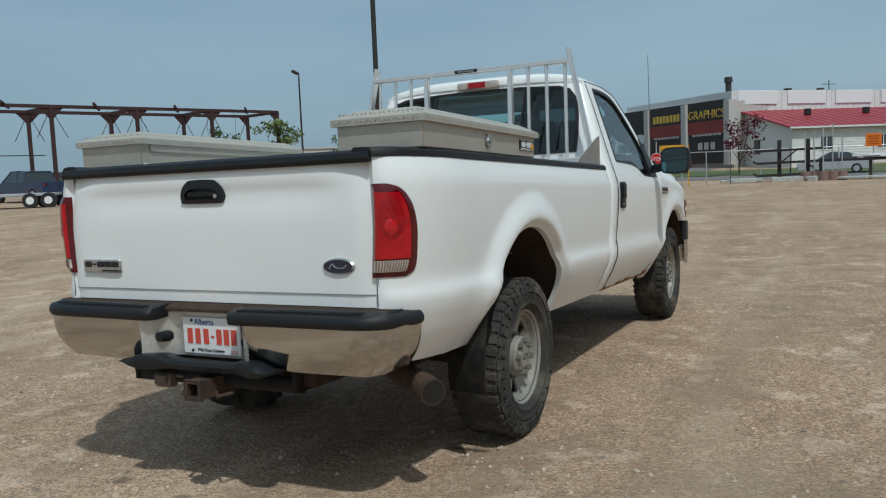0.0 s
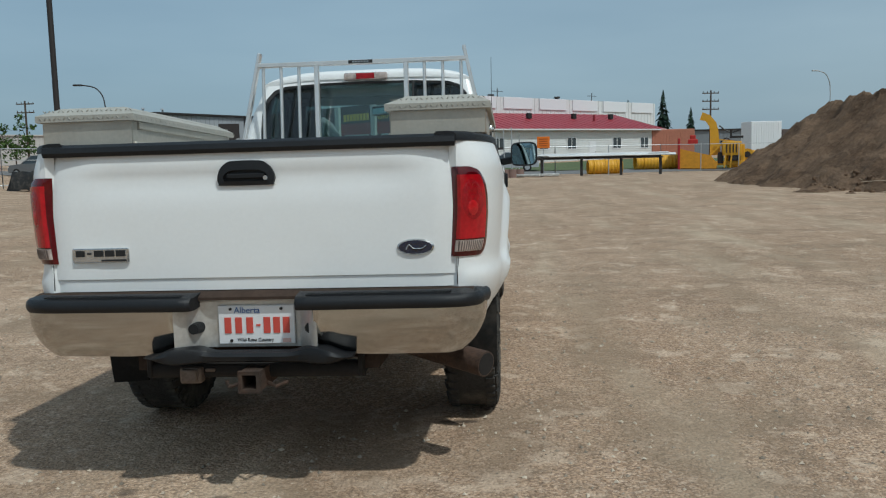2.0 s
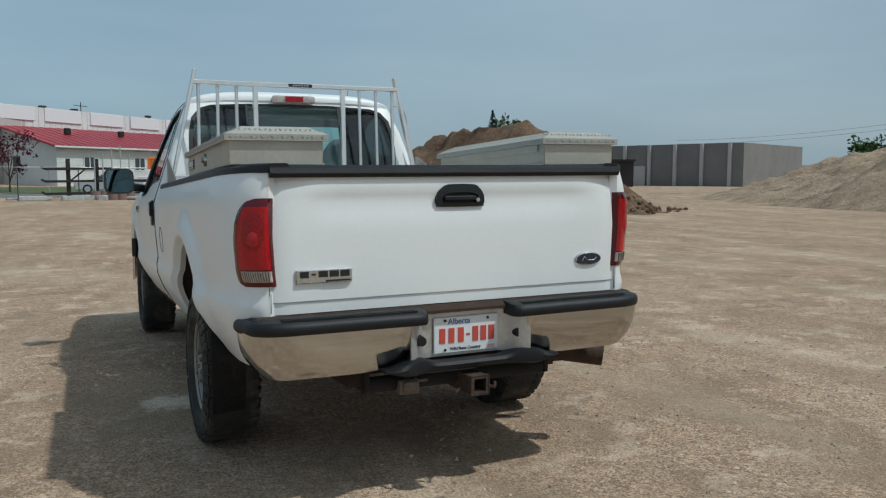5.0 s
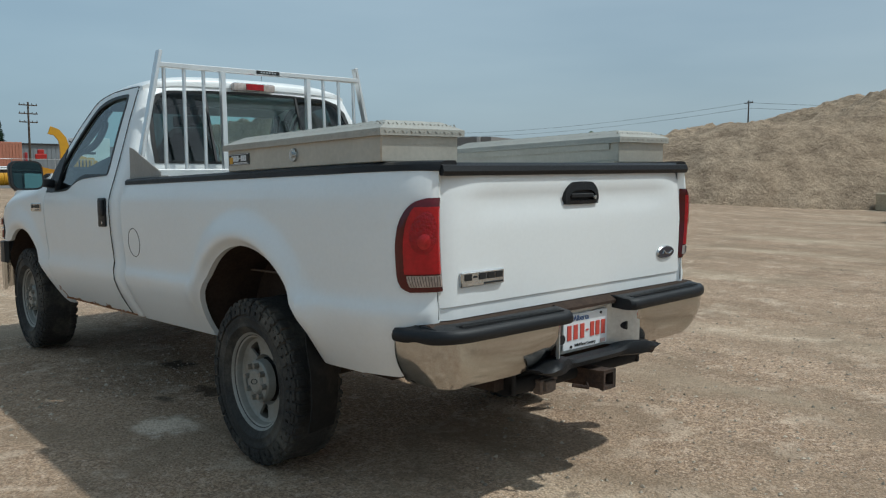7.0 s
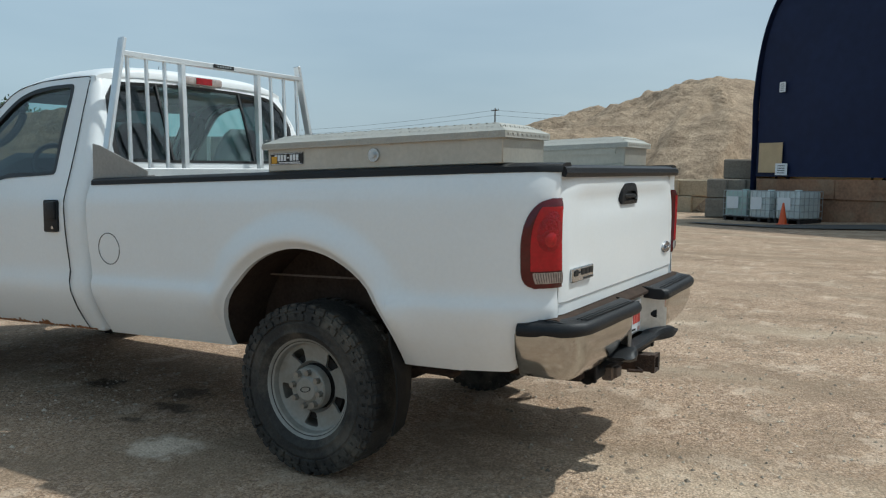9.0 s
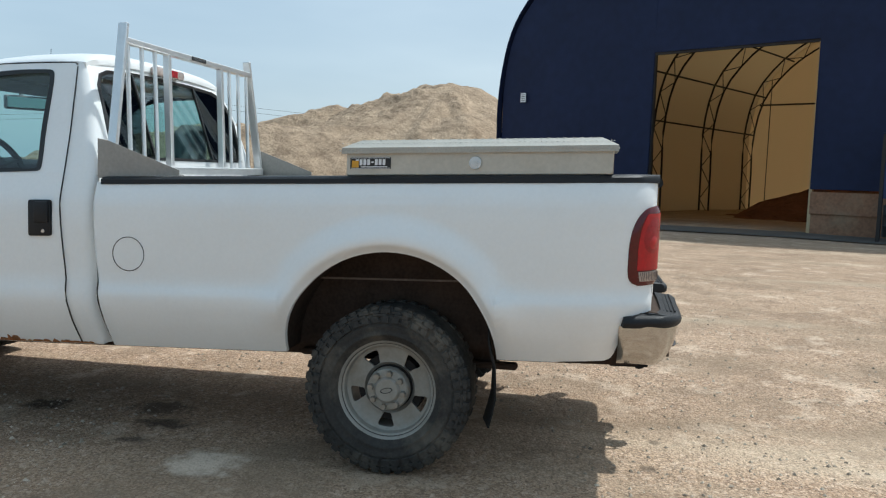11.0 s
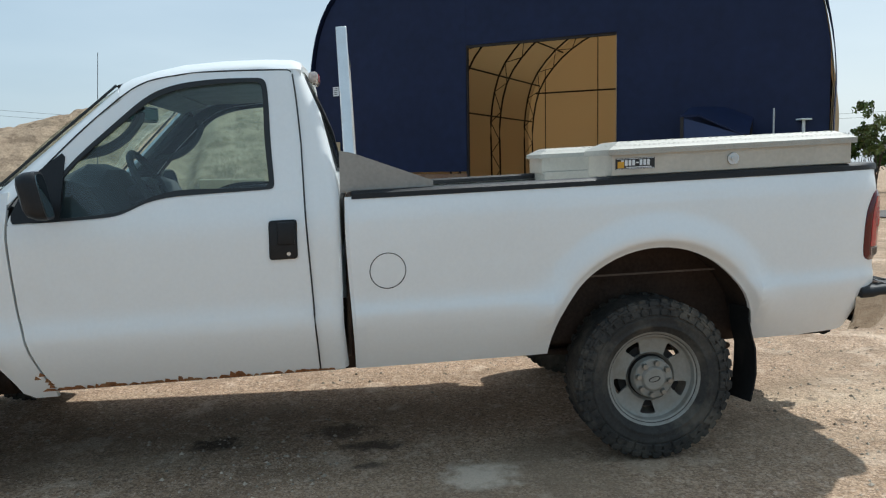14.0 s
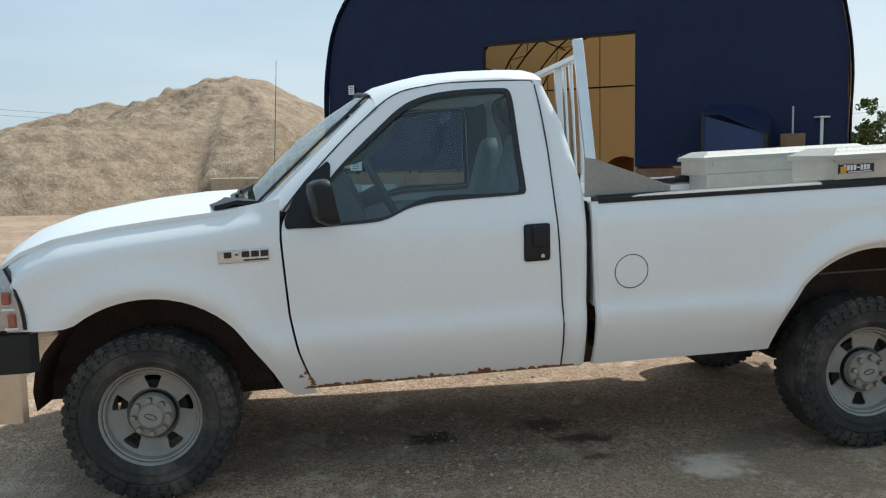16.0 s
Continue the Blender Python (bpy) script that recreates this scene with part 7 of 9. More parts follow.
SANDY = material("sandy_concrete", (0.46, 0.37, 0.255), 0.95, var=0.2, scale=1.5, fine=14, bump=0.5, bump_scale=12, dirt=(0.30, 0.235, 0.155), dirt_amount=0.6, dirt_scale=1.2)
O9 = (-3.17, -2.80)
for az, rz in ((77.30, -4), (78.35, 2), (79.35, -3)):
    x, y = spot(az, 33.2, O9)
    for k in range(2):
        block(x + 0.05 * k, y, ground_z(x, y) + 0.75 * k, rz + 3 * k, "dark blocks at the dome")
x, y = spot(78.75, 33.2, O9)
block(x, y, ground_z(x, y) + 1.5, -82, "dark blocks at the dome")
for az, k, rz in ((72.35, 0, -84), (74.55, 0, -88), (76.65, 0, -80), (73.6, 1, -81), (75.75, 1, -86)):
    x, y = spot(az, 37.5, O9)
    block(x, y, ground_z(x, y) - 0.05 + 0.74 * k, rz, "sandy blocks along the stockpile")


# green tank, boxes on posts
def green_tank():
    x, y = spot(117.85, 25.4, (-4.675, 0.66))
    t = thing("water_tank", "bright green round plastic tank on short legs", "tank", at=place(x, y, -28))
    g = material("lime_plastic", (0.19, 0.48, 0.015), 0.4, var=0.08, scale=2)
    bm = bmesh.new()
    lathe(bm, [(-0.55, 0.0), (-0.55, 0.50), (-0.50, 0.62), (-0.38, 0.675), (0.38, 0.675), (0.50, 0.62), (0.55, 0.50), (0.55, 0.0)], 40)
    for v in bm.verts:
        v.co.z += 0.72
    rod(bm, (0, 0, 1.34), (0, 0, 1.52), 0.24, 0.24, 24)
    rod(bm, (0, 0, 1.50), (0, 0, 1.54), 0.27, 0.27, 24)
    part("tank_body", bm, g, t, "lime green tank shell")
    for sx in (-0.35, 0.35):
        bm = bmesh.new()
        for sy in (-0.45, 0.45):
            bar(bm, (sx, sy, -0.02), (sx, sy * 0.8, 0.35), 0.05, 0.05, up=(0, 1, 0))
        part("tank_leg", bm, STEEL_DARK, t)
    bm = bmesh.new()
    for z, w in ((1.12, 0.18), (0.83, 0.34), (0.78, 0.28), (0.69, 0.40), (0.64, 0.26)):
        box(bm, (-0.553, -0.0, z), (0.006, w, 0.028))
    part("tank_bars", bm, STEEL_DARK, t)
    bm = bmesh.new()
    box(bm, (-0.556, 0.05, 0.36), (0.01, 0.62, 0.05))
    box(bm, (-0.556, -0.06, 1.18), (0.01, 0.18, 0.06))
    part("tank_stripe", bm, material("pale_green_label", (0.45, 0.62, 0.28), 0.5), t)
    x, y = spot(119.9, 25.9, (-4.675, 0.66))
    t2 = thing("plastic_tank", "green plastic tank beside the round one", "tank", at=place(x, y, -28))
    bm = bmesh.new()
    box(bm, (0, 0, 0.60), (0.9, 0.9, 1.15), 0.15, seg=3)
    part("tank_body", bm, g, t2)


green_tank()


def post_box():
    x, y = spot(116.33, 26.3, (-4.675, 0.66))
    t = thing("post_box", "brown plywood box on a thin white post", "box on post", at=place(x, y, -28))
    bm = bmesh.new()
    rod(bm, (0, 0, 0), (0, 0, 3.15), 0.03, seg=10)
    part("post", bm, GALV, t)
    bm = bmesh.new()
    box(bm, (-0.08, 0, 1.92), (0.3, 0.70, 0.80), 0.02)
    part("wooden_box", bm, material("brown_board", (0.22, 0.125, 0.07), 0.85, var=0.2), t, "brown wooden box")
    x, y = spot(117.2, 26.6, (-4.675, 0.66))
    t = thing("notice_board", "small white notice board on a post", "notice board", at=place(x, y, -28))
    bm = bmesh.new()
    box(bm, (0, 0, 1.60), (0.03, 0.42, 0.34), 0.005)
    part("board", bm, PLATE_WHITE, t)
    bm = bmesh.new()
    rod(bm, (0.03, 0, 0), (0.03, 0, 1.5), 0.02, seg=8)
    part("post", bm, GALV, t)
    bm = bmesh.new()
    for k in range(4):
        box(bm, (-0.017, 0, 1.70 - 0.065 * k), (0.004, 0.32, 0.02))
    part("board_bars", bm, BLACK, t)
    x, y = spot(118.15, 26.8, (-4.675, 0.66))
    t = thing("vent_pipe", "white plastic vent pipe with a flat cap", "pipe", at=place(x, y, 0))
    bm = bmesh.new()
    rod(bm, (0, 0, 0), (0, 0, 2.80), 0.05, seg=10)
    box(bm, (0, 0, 2.82), (0.34, 0.34, 0.05), 0.01)
    part("pipe", bm, PLATE_WHITE, t)


post_box()

# ---- far structures to the north and west ----
WHITE_SIDING = material("white_siding", (0.66, 0.67, 0.66), 0.6, var=0.06, scale=0.6, fine=4)
RED_ROOF = material("red_metal_roof", (0.33, 0.035, 0.045), 0.45, var=0.08, scale=0.5)
GREY_METAL = material("grey_metal_cladding", (0.20, 0.22, 0.235), 0.5, var=0.06, scale=0.4)
DARK_PANEL = material("dark_brown_panel", (0.028, 0.021, 0.020), 0.6, var=0.15, scale=0.5)
PALE_COLUMN = material("pale_column", (0.46, 0.44, 0.42), 0.7, var=0.08)
DARK_GLASS = material("dark_window_glass", (0.03, 0.04, 0.045), 0.08, var=0.1, spec=0.8)
GRASS = material("mown_grass", (0.085, 0.112, 0.042), 0.95, var=0.3, scale=0.9, fine=25, bump=0.6, bump_scale=30, dirt=(0.14, 0.12, 0.05), dirt_amount=0.4, dirt_scale=0.6)
ASPHALT = material("grey_asphalt", (0.16, 0.155, 0.15), 0.9, var=0.15, scale=0.5, fine=20)
ORANGE_SIGN = material("orange_sign", (0.72, 0.17, 0.01), 0.5, var=0.05)
CONT_ORANGE = material("faded_orange_steel", (0.42, 0.16, 0.10), 0.6, var=0.15)
BARK = material("tree_bark", (0.07, 0.05, 0.035), 0.95, var=0.3, scale=5)


def leaf_material(name, c):
    m = material(name, c, 0.75, var=0.3, scale=1.0, fine=5, spec=0.2)
    g = m.node_tree.nodes.new("ShaderNodeNewGeometry")
    r = m.node_tree.nodes.new("ShaderNodeMapRange")
    r.inputs["To Min"].default_value, r.inputs["To Max"].default_value = 0.5, 1.5
    m.node_tree.links.new(g.outputs["Random Per Island"], r.inputs["Value"])
    m.node_tree.links.new(r.outputs["Result"], [n for n in m.node_tree.nodes if n.type == "VECT_MATH"][0].inputs["Scale"])
    return m


LEAF_GREEN, LEAF_RED, LEAF_FIR, LEAF_PALE = leaf_material("leaf_green", (0.055, 0.095, 0.025)), leaf_material("leaf_dark_red", (0.085, 0.018, 0.028)), leaf_material("fir_needles", (0.018, 0.038, 0.022)), leaf_material("leaf_pale_green", (0.12, 0.16, 0.055))


def strip_ground(name, pts, mat, label, lift=0.03, n=24):
    """A strip of ground cover between two lines of points."""
    bm = bmesh.new()
    a, b = resample([(x, y, 0) for x, y in pts[0]], n), resample([(x, y, 0) for x, y in pts[1]], n)
    rows = [[(p.x, p.y, ground_z(p.x, p.y) + lift) for p in (u, u.lerp(v, 0.33), u.lerp(v, 0.66), v)] for u, v in zip(a, b)]
    skin(bm, rows)
    return tagged(part(name, bm, mat), label, "ground", kind="structure")


strip_ground("grass_verge", ([(-40, 66), (-14, 60), (0, 57.5), (16, 58), (30, 60)], [(-40, 82), (-16, 69), (-2, 68), (18, 82), (34, 96)]), GRASS, "mown green grass verge beyond the fence", 0.04)
strip_ground("parking_lot", ([(-60, 92), (-30, 74), (-16, 69.2), (-9, 66)], [(-60, 130), (-33, 97), (-18, 82), (-9, 74.5)]), ASPHALT, "grey asphalt parking lot", 0.035)
strip_ground("road", ([(-60, 62), (-20, 54.5), (0, 52.5), (30, 53)], [(-60, 70), (-20, 59.6), (0, 57), (30, 57.6)]), ASPHALT, "grey road behind the fence", 0.03)
strip_ground("track", ([(12, -20), (19.5, -6), (21.6, 1.5), (22.8, 4.2)], [(15, -21), (22.5, -7.5), (24.6, 0.8), (23.6, 4.2)]), material("dark_wet_gravel", (0.085, 0.078, 0.070), 0.8, var=0.2, scale=0.8, fine=20), "dark wet gravel along the building", 0.03)


def frame_of(a, b):
    """Pose with its origin at a, x towards b, y to the left of that."""
    d = Vector((b[0] - a[0], b[1] - a[1], 0))
    return pose(a[0], a[1], ground_z(*a), 0, 0, math.degrees(math.atan2(d.y, d.x))), d.length


def house_window(t, x, z, w, h, y=-0.02):
    bm = bmesh.new()
    band(bm, [(x - w / 2, y - 0.05, z - h / 2), (x + w / 2, y - 0.05, z - h / 2), (x + w / 2, y - 0.05, z + h / 2), (x - w / 2, y - 0.05, z + h / 2)],
         [(x - w / 2 + 0.07, y - 0.05, z - h / 2 + 0.07), (x + w / 2 - 0.07, y - 0.05, z - h / 2 + 0.07), (x + w / 2 - 0.07, y - 0.05, z + h / 2 - 0.07), (x - w / 2 + 0.07, y - 0.05, z + h / 2 - 0.07)], (0, 0.08, 0))
    bar(bm, (x, y - 0.03, z - h / 2), (x, y - 0.03, z + h / 2), 0.06, 0.05, up=(0, 1, 0))
    wdw = part("window", bm, PLATE_WHITE, t, "white-framed window", smooth=0)
    bm = bmesh.new()
    box(bm, (x, y, z), (w - 0.1, 0.02, h - 0.1))
    part("pane", bm, DARK_GLASS, wdw, smooth=0)


def red_roof_building():
    a, b = (-2.4, 71.0), (17.3, 85.9)
    m, L = frame_of(a, b)
    t = thing("long_white_building", "long white building with a red metal roof", "building", at=m)
    D, E, R = 15.0, 3.35, 5.15
    bm = bmesh.new()
    prism(bm, [(0, 0, -0.6), (0, 0, E), (0, D / 2, R), (0, D, E), (0, D, -0.6)], (L, 0, 0))
    part("wall", bm, WHITE_SIDING, t, "white lap siding", smooth=0)
    bm = bmesh.new()
    for k in range(14):
        z = 0.25 + 0.22 * k
        box(bm, (L / 2, -0.012, z), (L, 0.03, 0.012))
    part("siding_laps", bm, WHITE_SIDING, t, smooth=0)
    bm = bmesh.new()
    for y0, z0, y1, z1 in ((-0.5, E - 0.10, D / 2, R + 0.06), (D + 0.5, E - 0.10, D / 2, R + 0.06)):
        slab(bm, [[(-0.5, y0, z0), (L + 0.5, y0, z0)], [(-0.5, y1, z1), (L + 0.5, y1, z1)]], (0, 0, 0.10))
    roof = part("roof", bm, RED_ROOF, t, "red metal roof", smooth=0)
    for k in range(30):
        bm = bmesh.new()
        x = -0.4 + (L + 0.8) * k / 29
        bar(bm, (x, -0.5, E + 0.02), (x, D / 2, R + 0.175), 0.05, 0.04)
        part("roof_rib", bm, RED_ROOF, roof, smooth=0)
    for x in (4.6, 10.5, 16.6, 22.0):
        bm = bmesh.new()
        box(bm, (x, 4.6, R - 0.25), (0.5, 0.4, 0.55), 0.03)
        part("roof_vent", bm, BLACK, roof)
    bm = bmesh.new()
    box(bm, (18.6, 3.6, R - 0.55), (0.12, 0.3, 0.9), 0.02)
    part("roof_flue", bm, RED_ROOF, roof)
    bm = bmesh.new()
    bar(bm, (-0.5, -0.52, E - 0.05), (L + 0.5, -0.52, E - 0.05), 0.10, 0.14)
    part("gutter", bm, WHITE_SIDING, t)
    for x in (3.2, 8.6, 12.2, 18.4, 22.4):
        house_window(t, x, 1.95, 1.25, 1.2)
    for k, y in enumerate((5.2, 8.6)):
        bm = bmesh.new()
        box(bm, (-0.03, y, 1.9), (0.06, 0.9, 1.3))
        part("gable_window", bm, DARK_GLASS, t, "dark gable window")
    bm = bmesh.new()
    box(bm, (15.0, -0.03, 1.05), (0.95, 0.06, 2.15), 0.01)
    d = part("door", bm, PLATE_WHITE, t, "white entrance door")
    bm = bmesh.new()
    rod(bm, (15.35, -0.08, 1.05), (15.35, -0.13, 1.05), 0.04, seg=8)
    part("door_knob", bm, STEEL_DARK, d)


def big_white_building():
    a, b = (-7.8, 75.8), (20.0, 104.0)
    m, L = frame_of(a, b)
    t = thing("white_warehouse", "tall white metal-clad warehouse with a flat roof", "building", at=m)
    H = 7.0
    bm = bmesh.new()
    box(bm, (L / 2, 9.0, H / 2 - 0.3), (L, 18.0, H + 0.6))
    w = part("wall", bm, WHITE_SIDING, t, smooth=0)
    for k in range(7):
        bm = bmesh.new()
        box(bm, (L * (k + 0.5) / 7, -0.05, H - 0.62), (L / 7 - 1.2, 0.16, 1.25), 0.02)
        part("parapet_panel", bm, PLATE_WHITE, w, "raised white fascia panel", smooth=0)
    for k in range(60):
        bm = bmesh.new()
        box(bm, (L * (k + 0.5) / 60, -0.02, H / 2), (0.05, 0.05, H))
        part("cladding_rib", bm, WHITE_SIDING, w, smooth=0)
    for x, h in ((2.0, 1.6), (9.0, 0.5), (13.0, 0.5), (24.0, 0.6)):
        bm = bmesh.new()
        rod(bm, (x, 3.0, H), (x, 3.0, H + h), 0.28, seg=12)
        rod(bm, (x, 3.0, H + h * 0.7), (x, 3.0, H + h), 0.40, 0.36, seg=12)
        part("roof_stack", bm, STEEL_DARK, t, "metal roof stack")
    for x in (16.0, 33.0):
        bm = bmesh.new()
        rod(bm, (x, 5.0, H), (x, 5.0, H + 1.5), 0.05, seg=6)
        bar(bm, (x - 0.9, 5.0, H + 1.1), (x + 0.9, 5.0, H + 1.1), 0.06, 0.06)
        part("roof_mast", bm, STEEL_DARK, t)


def shop_block():
    """Row of units with dark fascia panels between pale columns."""
    a, b = (-40.0, 104.2), (-7.9, 75.4)
    m, L = frame_of(a, b)
    t = thing("shop_building", "low row of business units with dark fascias and pale columns", "building", at=m)
    H = 5.75
    bm = bmesh.new()
    box(bm, (L / 2, 9, H / 2 - 0.4), (L, 17.6, H + 0.4))
    part("wall", bm, PALE_COLUMN, t, smooth=0)
    n = 7
    w = L / n
    SIGN_RED = material("faded_red_sign", (0.23, 0.035, 0.028), 0.6, var=0.2, scale=0.7)
    GOLD = material("gold_letter", (0.62, 0.42, 0.06), 0.5)
    for k in range(n + 1):
        bm = bmesh.new()
        box(bm, (k * w, 0.0, H / 2 - 0.2), (0.75, 0.9, H + 0.2), 0.02)
        part("column", bm, PALE_COLUMN, t, "pale concrete column", smooth=0)
    for k in range(n):
        x = (k + 0.5) * w
        red = k >= n - 2
        bm = bmesh.new()
        box(bm, (x, 0.08, H - 1.25 + (0.3 if red else 0)), (w - 0.75, 0.5, 2.5 - (0.6 if red else 0)), 0.02)
        fascia = part("fascia", bm, DARK_PANEL, t, "dark brown fascia panel", smooth=0)
        if red:
            bm = bmesh.new()
            box(bm, (x, 0.06, H - 2.45), (w - 0.75, 0.5, 1.2), 0.02)
            part("red_fascia", bm, SIGN_RED, t, "faded red lower fascia", smooth=0)
            bm = bmesh.new()
            if k == n - 1:
                bm.free()
                lettering("sign_word", "GRAPHICS", 1.12, GOLD, fascia, Matrix.Translation((x, -0.20, H - 1.25)) @ Matrix.Rotation(radians(90), 4, "X"), "gold sign lettering", 0.02)
            else:
                for j in range(8):
                    box(bm, (x - 1.95 + 0.56 * j, -0.19, H - 1.25 + 0.03 * (j % 2)), (0.42, 0.03, 0.72), 0.01)
                part("sign_bars", bm, GOLD, fascia, "gold sign bars", smooth=0)
            bm = bmesh.new()
            box(bm, (x, -0.1, 1.35), (w - 0.8, 0.1, 2.9))
            part("shop_front", bm, DARK_PANEL, t, "dark shop front", smooth=0)
            bm = bmesh.new()
            for j in range(7):
                box(bm, (x - 1.8 + 0.6 * j, -0.17, 2.62), (0.5, 0.03, 0.2))
            part("shop_bars", bm, PALE_COLUMN, t, smooth=0)
            bm = bmesh.new()
            for j in range(3):
                box(bm, (x - 0.9 + 0.9 * j, -0.17, 1.55), (0.6, 0.03, 0.7))
            part("shop_poster", bm, PALE_COLUMN, t, smooth=0)
        else:
            bm = bmesh.new()
            box(bm, (x, 0.0, 2.85), (w - 0.8, 0.2, 1.1), 0.01)
            part("canopy_band", bm, PLATE_WHITE, t, "white band over the windows", smooth=0)
            for j in range(4):
                bm = bmesh.new()
                box(bm, (x - 1.8 + 1.2 * j, -0.02, 1.35), (0.6, 0.12, 1.7), 0.01)
                part("window", bm, DARK_GLASS, t, "dark narrow window", smooth=0)
            bm = bmesh.new()
            box(bm, (x + w / 2 - 0.6, -0.35, 3.35), (0.18, 0.2, 0.4), 0.02)
            part("wall_lamp", bm, STEEL_DARK, t)


def grey_shed(az0, az1, d0, d1, h, label, o=(0.16, -4.36), wall=GREY_METAL, top=STEEL_DARK, deep=14.0):
    a, b = spot(az0, d0, o), spot(az1, d1, o)
    m, L = frame_of(a, b)
    t = thing("metal_shed", label, "building", at=m)
    bm = bmesh.new()
    box(bm, (L / 2, deep / 2, h / 2 - 0.4), (L, deep, h + 0.8))
    w = part("wall", bm, wall, t, smooth=0)
    for k in range(int(L / 0.6)):
        bm = bmesh.new()
        box(bm, (0.3 + 0.6 * k, -0.02, h / 2), (0.06, 0.06, h))
        part("cladding_rib", bm, wall, w, smooth=0)
    bm = bmesh.new()
    box(bm, (L / 2, deep / 2, h + 0.05), (L + 0.5, deep + 0.5, 0.22), 0.02)
    part("roof", bm, top, t, "plain roof edge", smooth=0)
    return t


red_roof_building(), big_white_building(), shop_block()
t = grey_shed(-23.2, -17.6, 84, 92, 5.4, "plain pale grey metal-clad shed", wall=material("pale_metal_cladding", (0.33, 0.345, 0.36), 0.5, var=0.06, scale=0.4), deep=5.5)
for u in (0.6, 3.0):
    bm = bmesh.new()
    rod(bm, (u, 2.5, 5.4), (u, 2.5, 6.0), 0.10, seg=8)
    rod(bm, (u, 2.5, 6.0), (u, 2.5, 6.15), 0.22, 0.05, 8)
    part("roof_vent", bm, GALV, t)
grey_shed(-38.5, -25.6, 150, 165, 4.2, "distant pale grey industrial building", wall=PALE_COLUMN, top=PALE_COLUMN)


# chain-link fence along the north edge
def fence_line(name, pts, h, group, rails=(0.98,)):
    for a, b in zip(pts, pts[1:]):
        L = math.dist(a, b)
        n = max(2, int(L / 3.0))
        t = thing("chain_link_fence", "galvanised chain-link fence section", "fence", group)
        for k in range(n + 1):
            x, y = a[0] + (b[0] - a[0]) * k / n, a[1] + (b[1] - a[1]) * k / n
            bm = bmesh.new()
            rod(bm, (x, y, ground_z(x, y) - 0.1), (x, y, ground_z(x, y) + h), 0.03, seg=6)
            part("fence_post", bm, GALV, t)
        for r in rails:
            bm = bmesh.new()
            rod(bm, (a[0], a[1], ground_z(*a) + h * r), (b[0], b[1], ground_z(*b) + h * r), 0.022, seg=6)
            part("fence_rail", bm, GALV, t)


fence_line("north", [spot(-21.5, 48.5), spot(-19.2, 48.4)], 2.0, "yard fence", (0.98, 0.72, 0.1))
fence_line("north", [spot(-8.8, 48.0), spot(-5.8, 50.0), (-1.0, 47.6), (4.0, 48.6), (11.0, 50.5), (20.0, 56.0), (30.0, 64.0)], 1.9, "yard fence")
fence_line("west", [spot(-45, 52), spot(-33, 50), spot(-21.5, 48.5)], 2.2, "yard fence", (0.98, 0.70, 0.08))


def sign(x, y, rz, kind, sunk=0.0):
    t = thing("road_sign", "orange square warning sign on a thin post" if kind == "orange" else "red octagonal stop sign on a post", "sign", at=place(x, y, rz) @ Matrix.Translation((0, 0, -sunk)))
    bm = bmesh.new()
    rod(bm, (0, 0, -0.05), (0, 0, 2.5), 0.03, seg=8)
    part("post", bm, GALV, t)
    if kind == "orange":
        bm = bmesh.new()
        box(bm, (0, -0.05, 2.15), (0.80, 0.02, 0.72), 0.01)
        board = part("board", bm, ORANGE_SIGN, t, smooth=0)
        bm = bmesh.new()
        for k in range(4):
            box(bm, (0.0, -0.064, 2.36 - 0.14 * k), (0.55 - 0.06 * (k % 2), 0.006, 0.05))
        part("board_bars", bm, material("dark_orange_bars", (0.30, 0.05, 0.0), 0.6), board, smooth=0)
    else:
        ring = [(0.33 * math.cos(math.pi * (k + 0.5) / 4), -0.05, 1.55 + 0.33 * math.sin(math.pi * (k + 0.5) / 4)) for k in range(8)]
        bm = bmesh.new()
        prism(bm, [(x_ * 1.08, -0.045, 1.55 + (z_ - 1.55) * 1.08) for x_, y_, z_ in ring], (0, 0.01, 0))
        rim_ = part("board", bm, PLATE_WHITE, t, smooth=0)
        bm = bmesh.new()
        prism(bm, ring, (0, -0.012, 0))
        part("red_face", bm, material("stop_red", (0.50, 0.015, 0.02), 0.4), rim_, smooth=0)
        lettering("word", "STOP", 0.26, PLATE_WHITE, rim_, Matrix.Translation((0, -0.066, 1.55)) @ Matrix.Rotation(radians(90), 4, "X"), depth=0.002)


sign(3.25, 48.3, -2, "orange")
sign(*spot(-8.35, 46.5, (-0.635, -4.33)), 8, "stop")
x, y = spot(-7.0, 47.0, (-0.635, -4.33))
t = thing("gate_board", "white and yellow board hung on the gate", "board", at=place(x, y, 6))
bm = bmesh.new()
box(bm, (0.25, 0, 1.45), (0.75, 0.03, 0.55))
part("board", bm, PLATE_WHITE, t, smooth=0)
bm = bmesh.new()
box(bm, (-0.3, 0.1, 2.15), (1.3, 0.03, 0.30))
for sx in (-0.8, 0.55):
    rod(bm, (sx, 0.1, 0), (sx, 0.1, 2.3), 0.03, seg=6)
part("upper_board", bm, YELLOW, t, smooth=0)
x, y = spot(-20.62, 46.5, (0.16, -4.36))
sign(x, y, 18, "orange", 0.62)


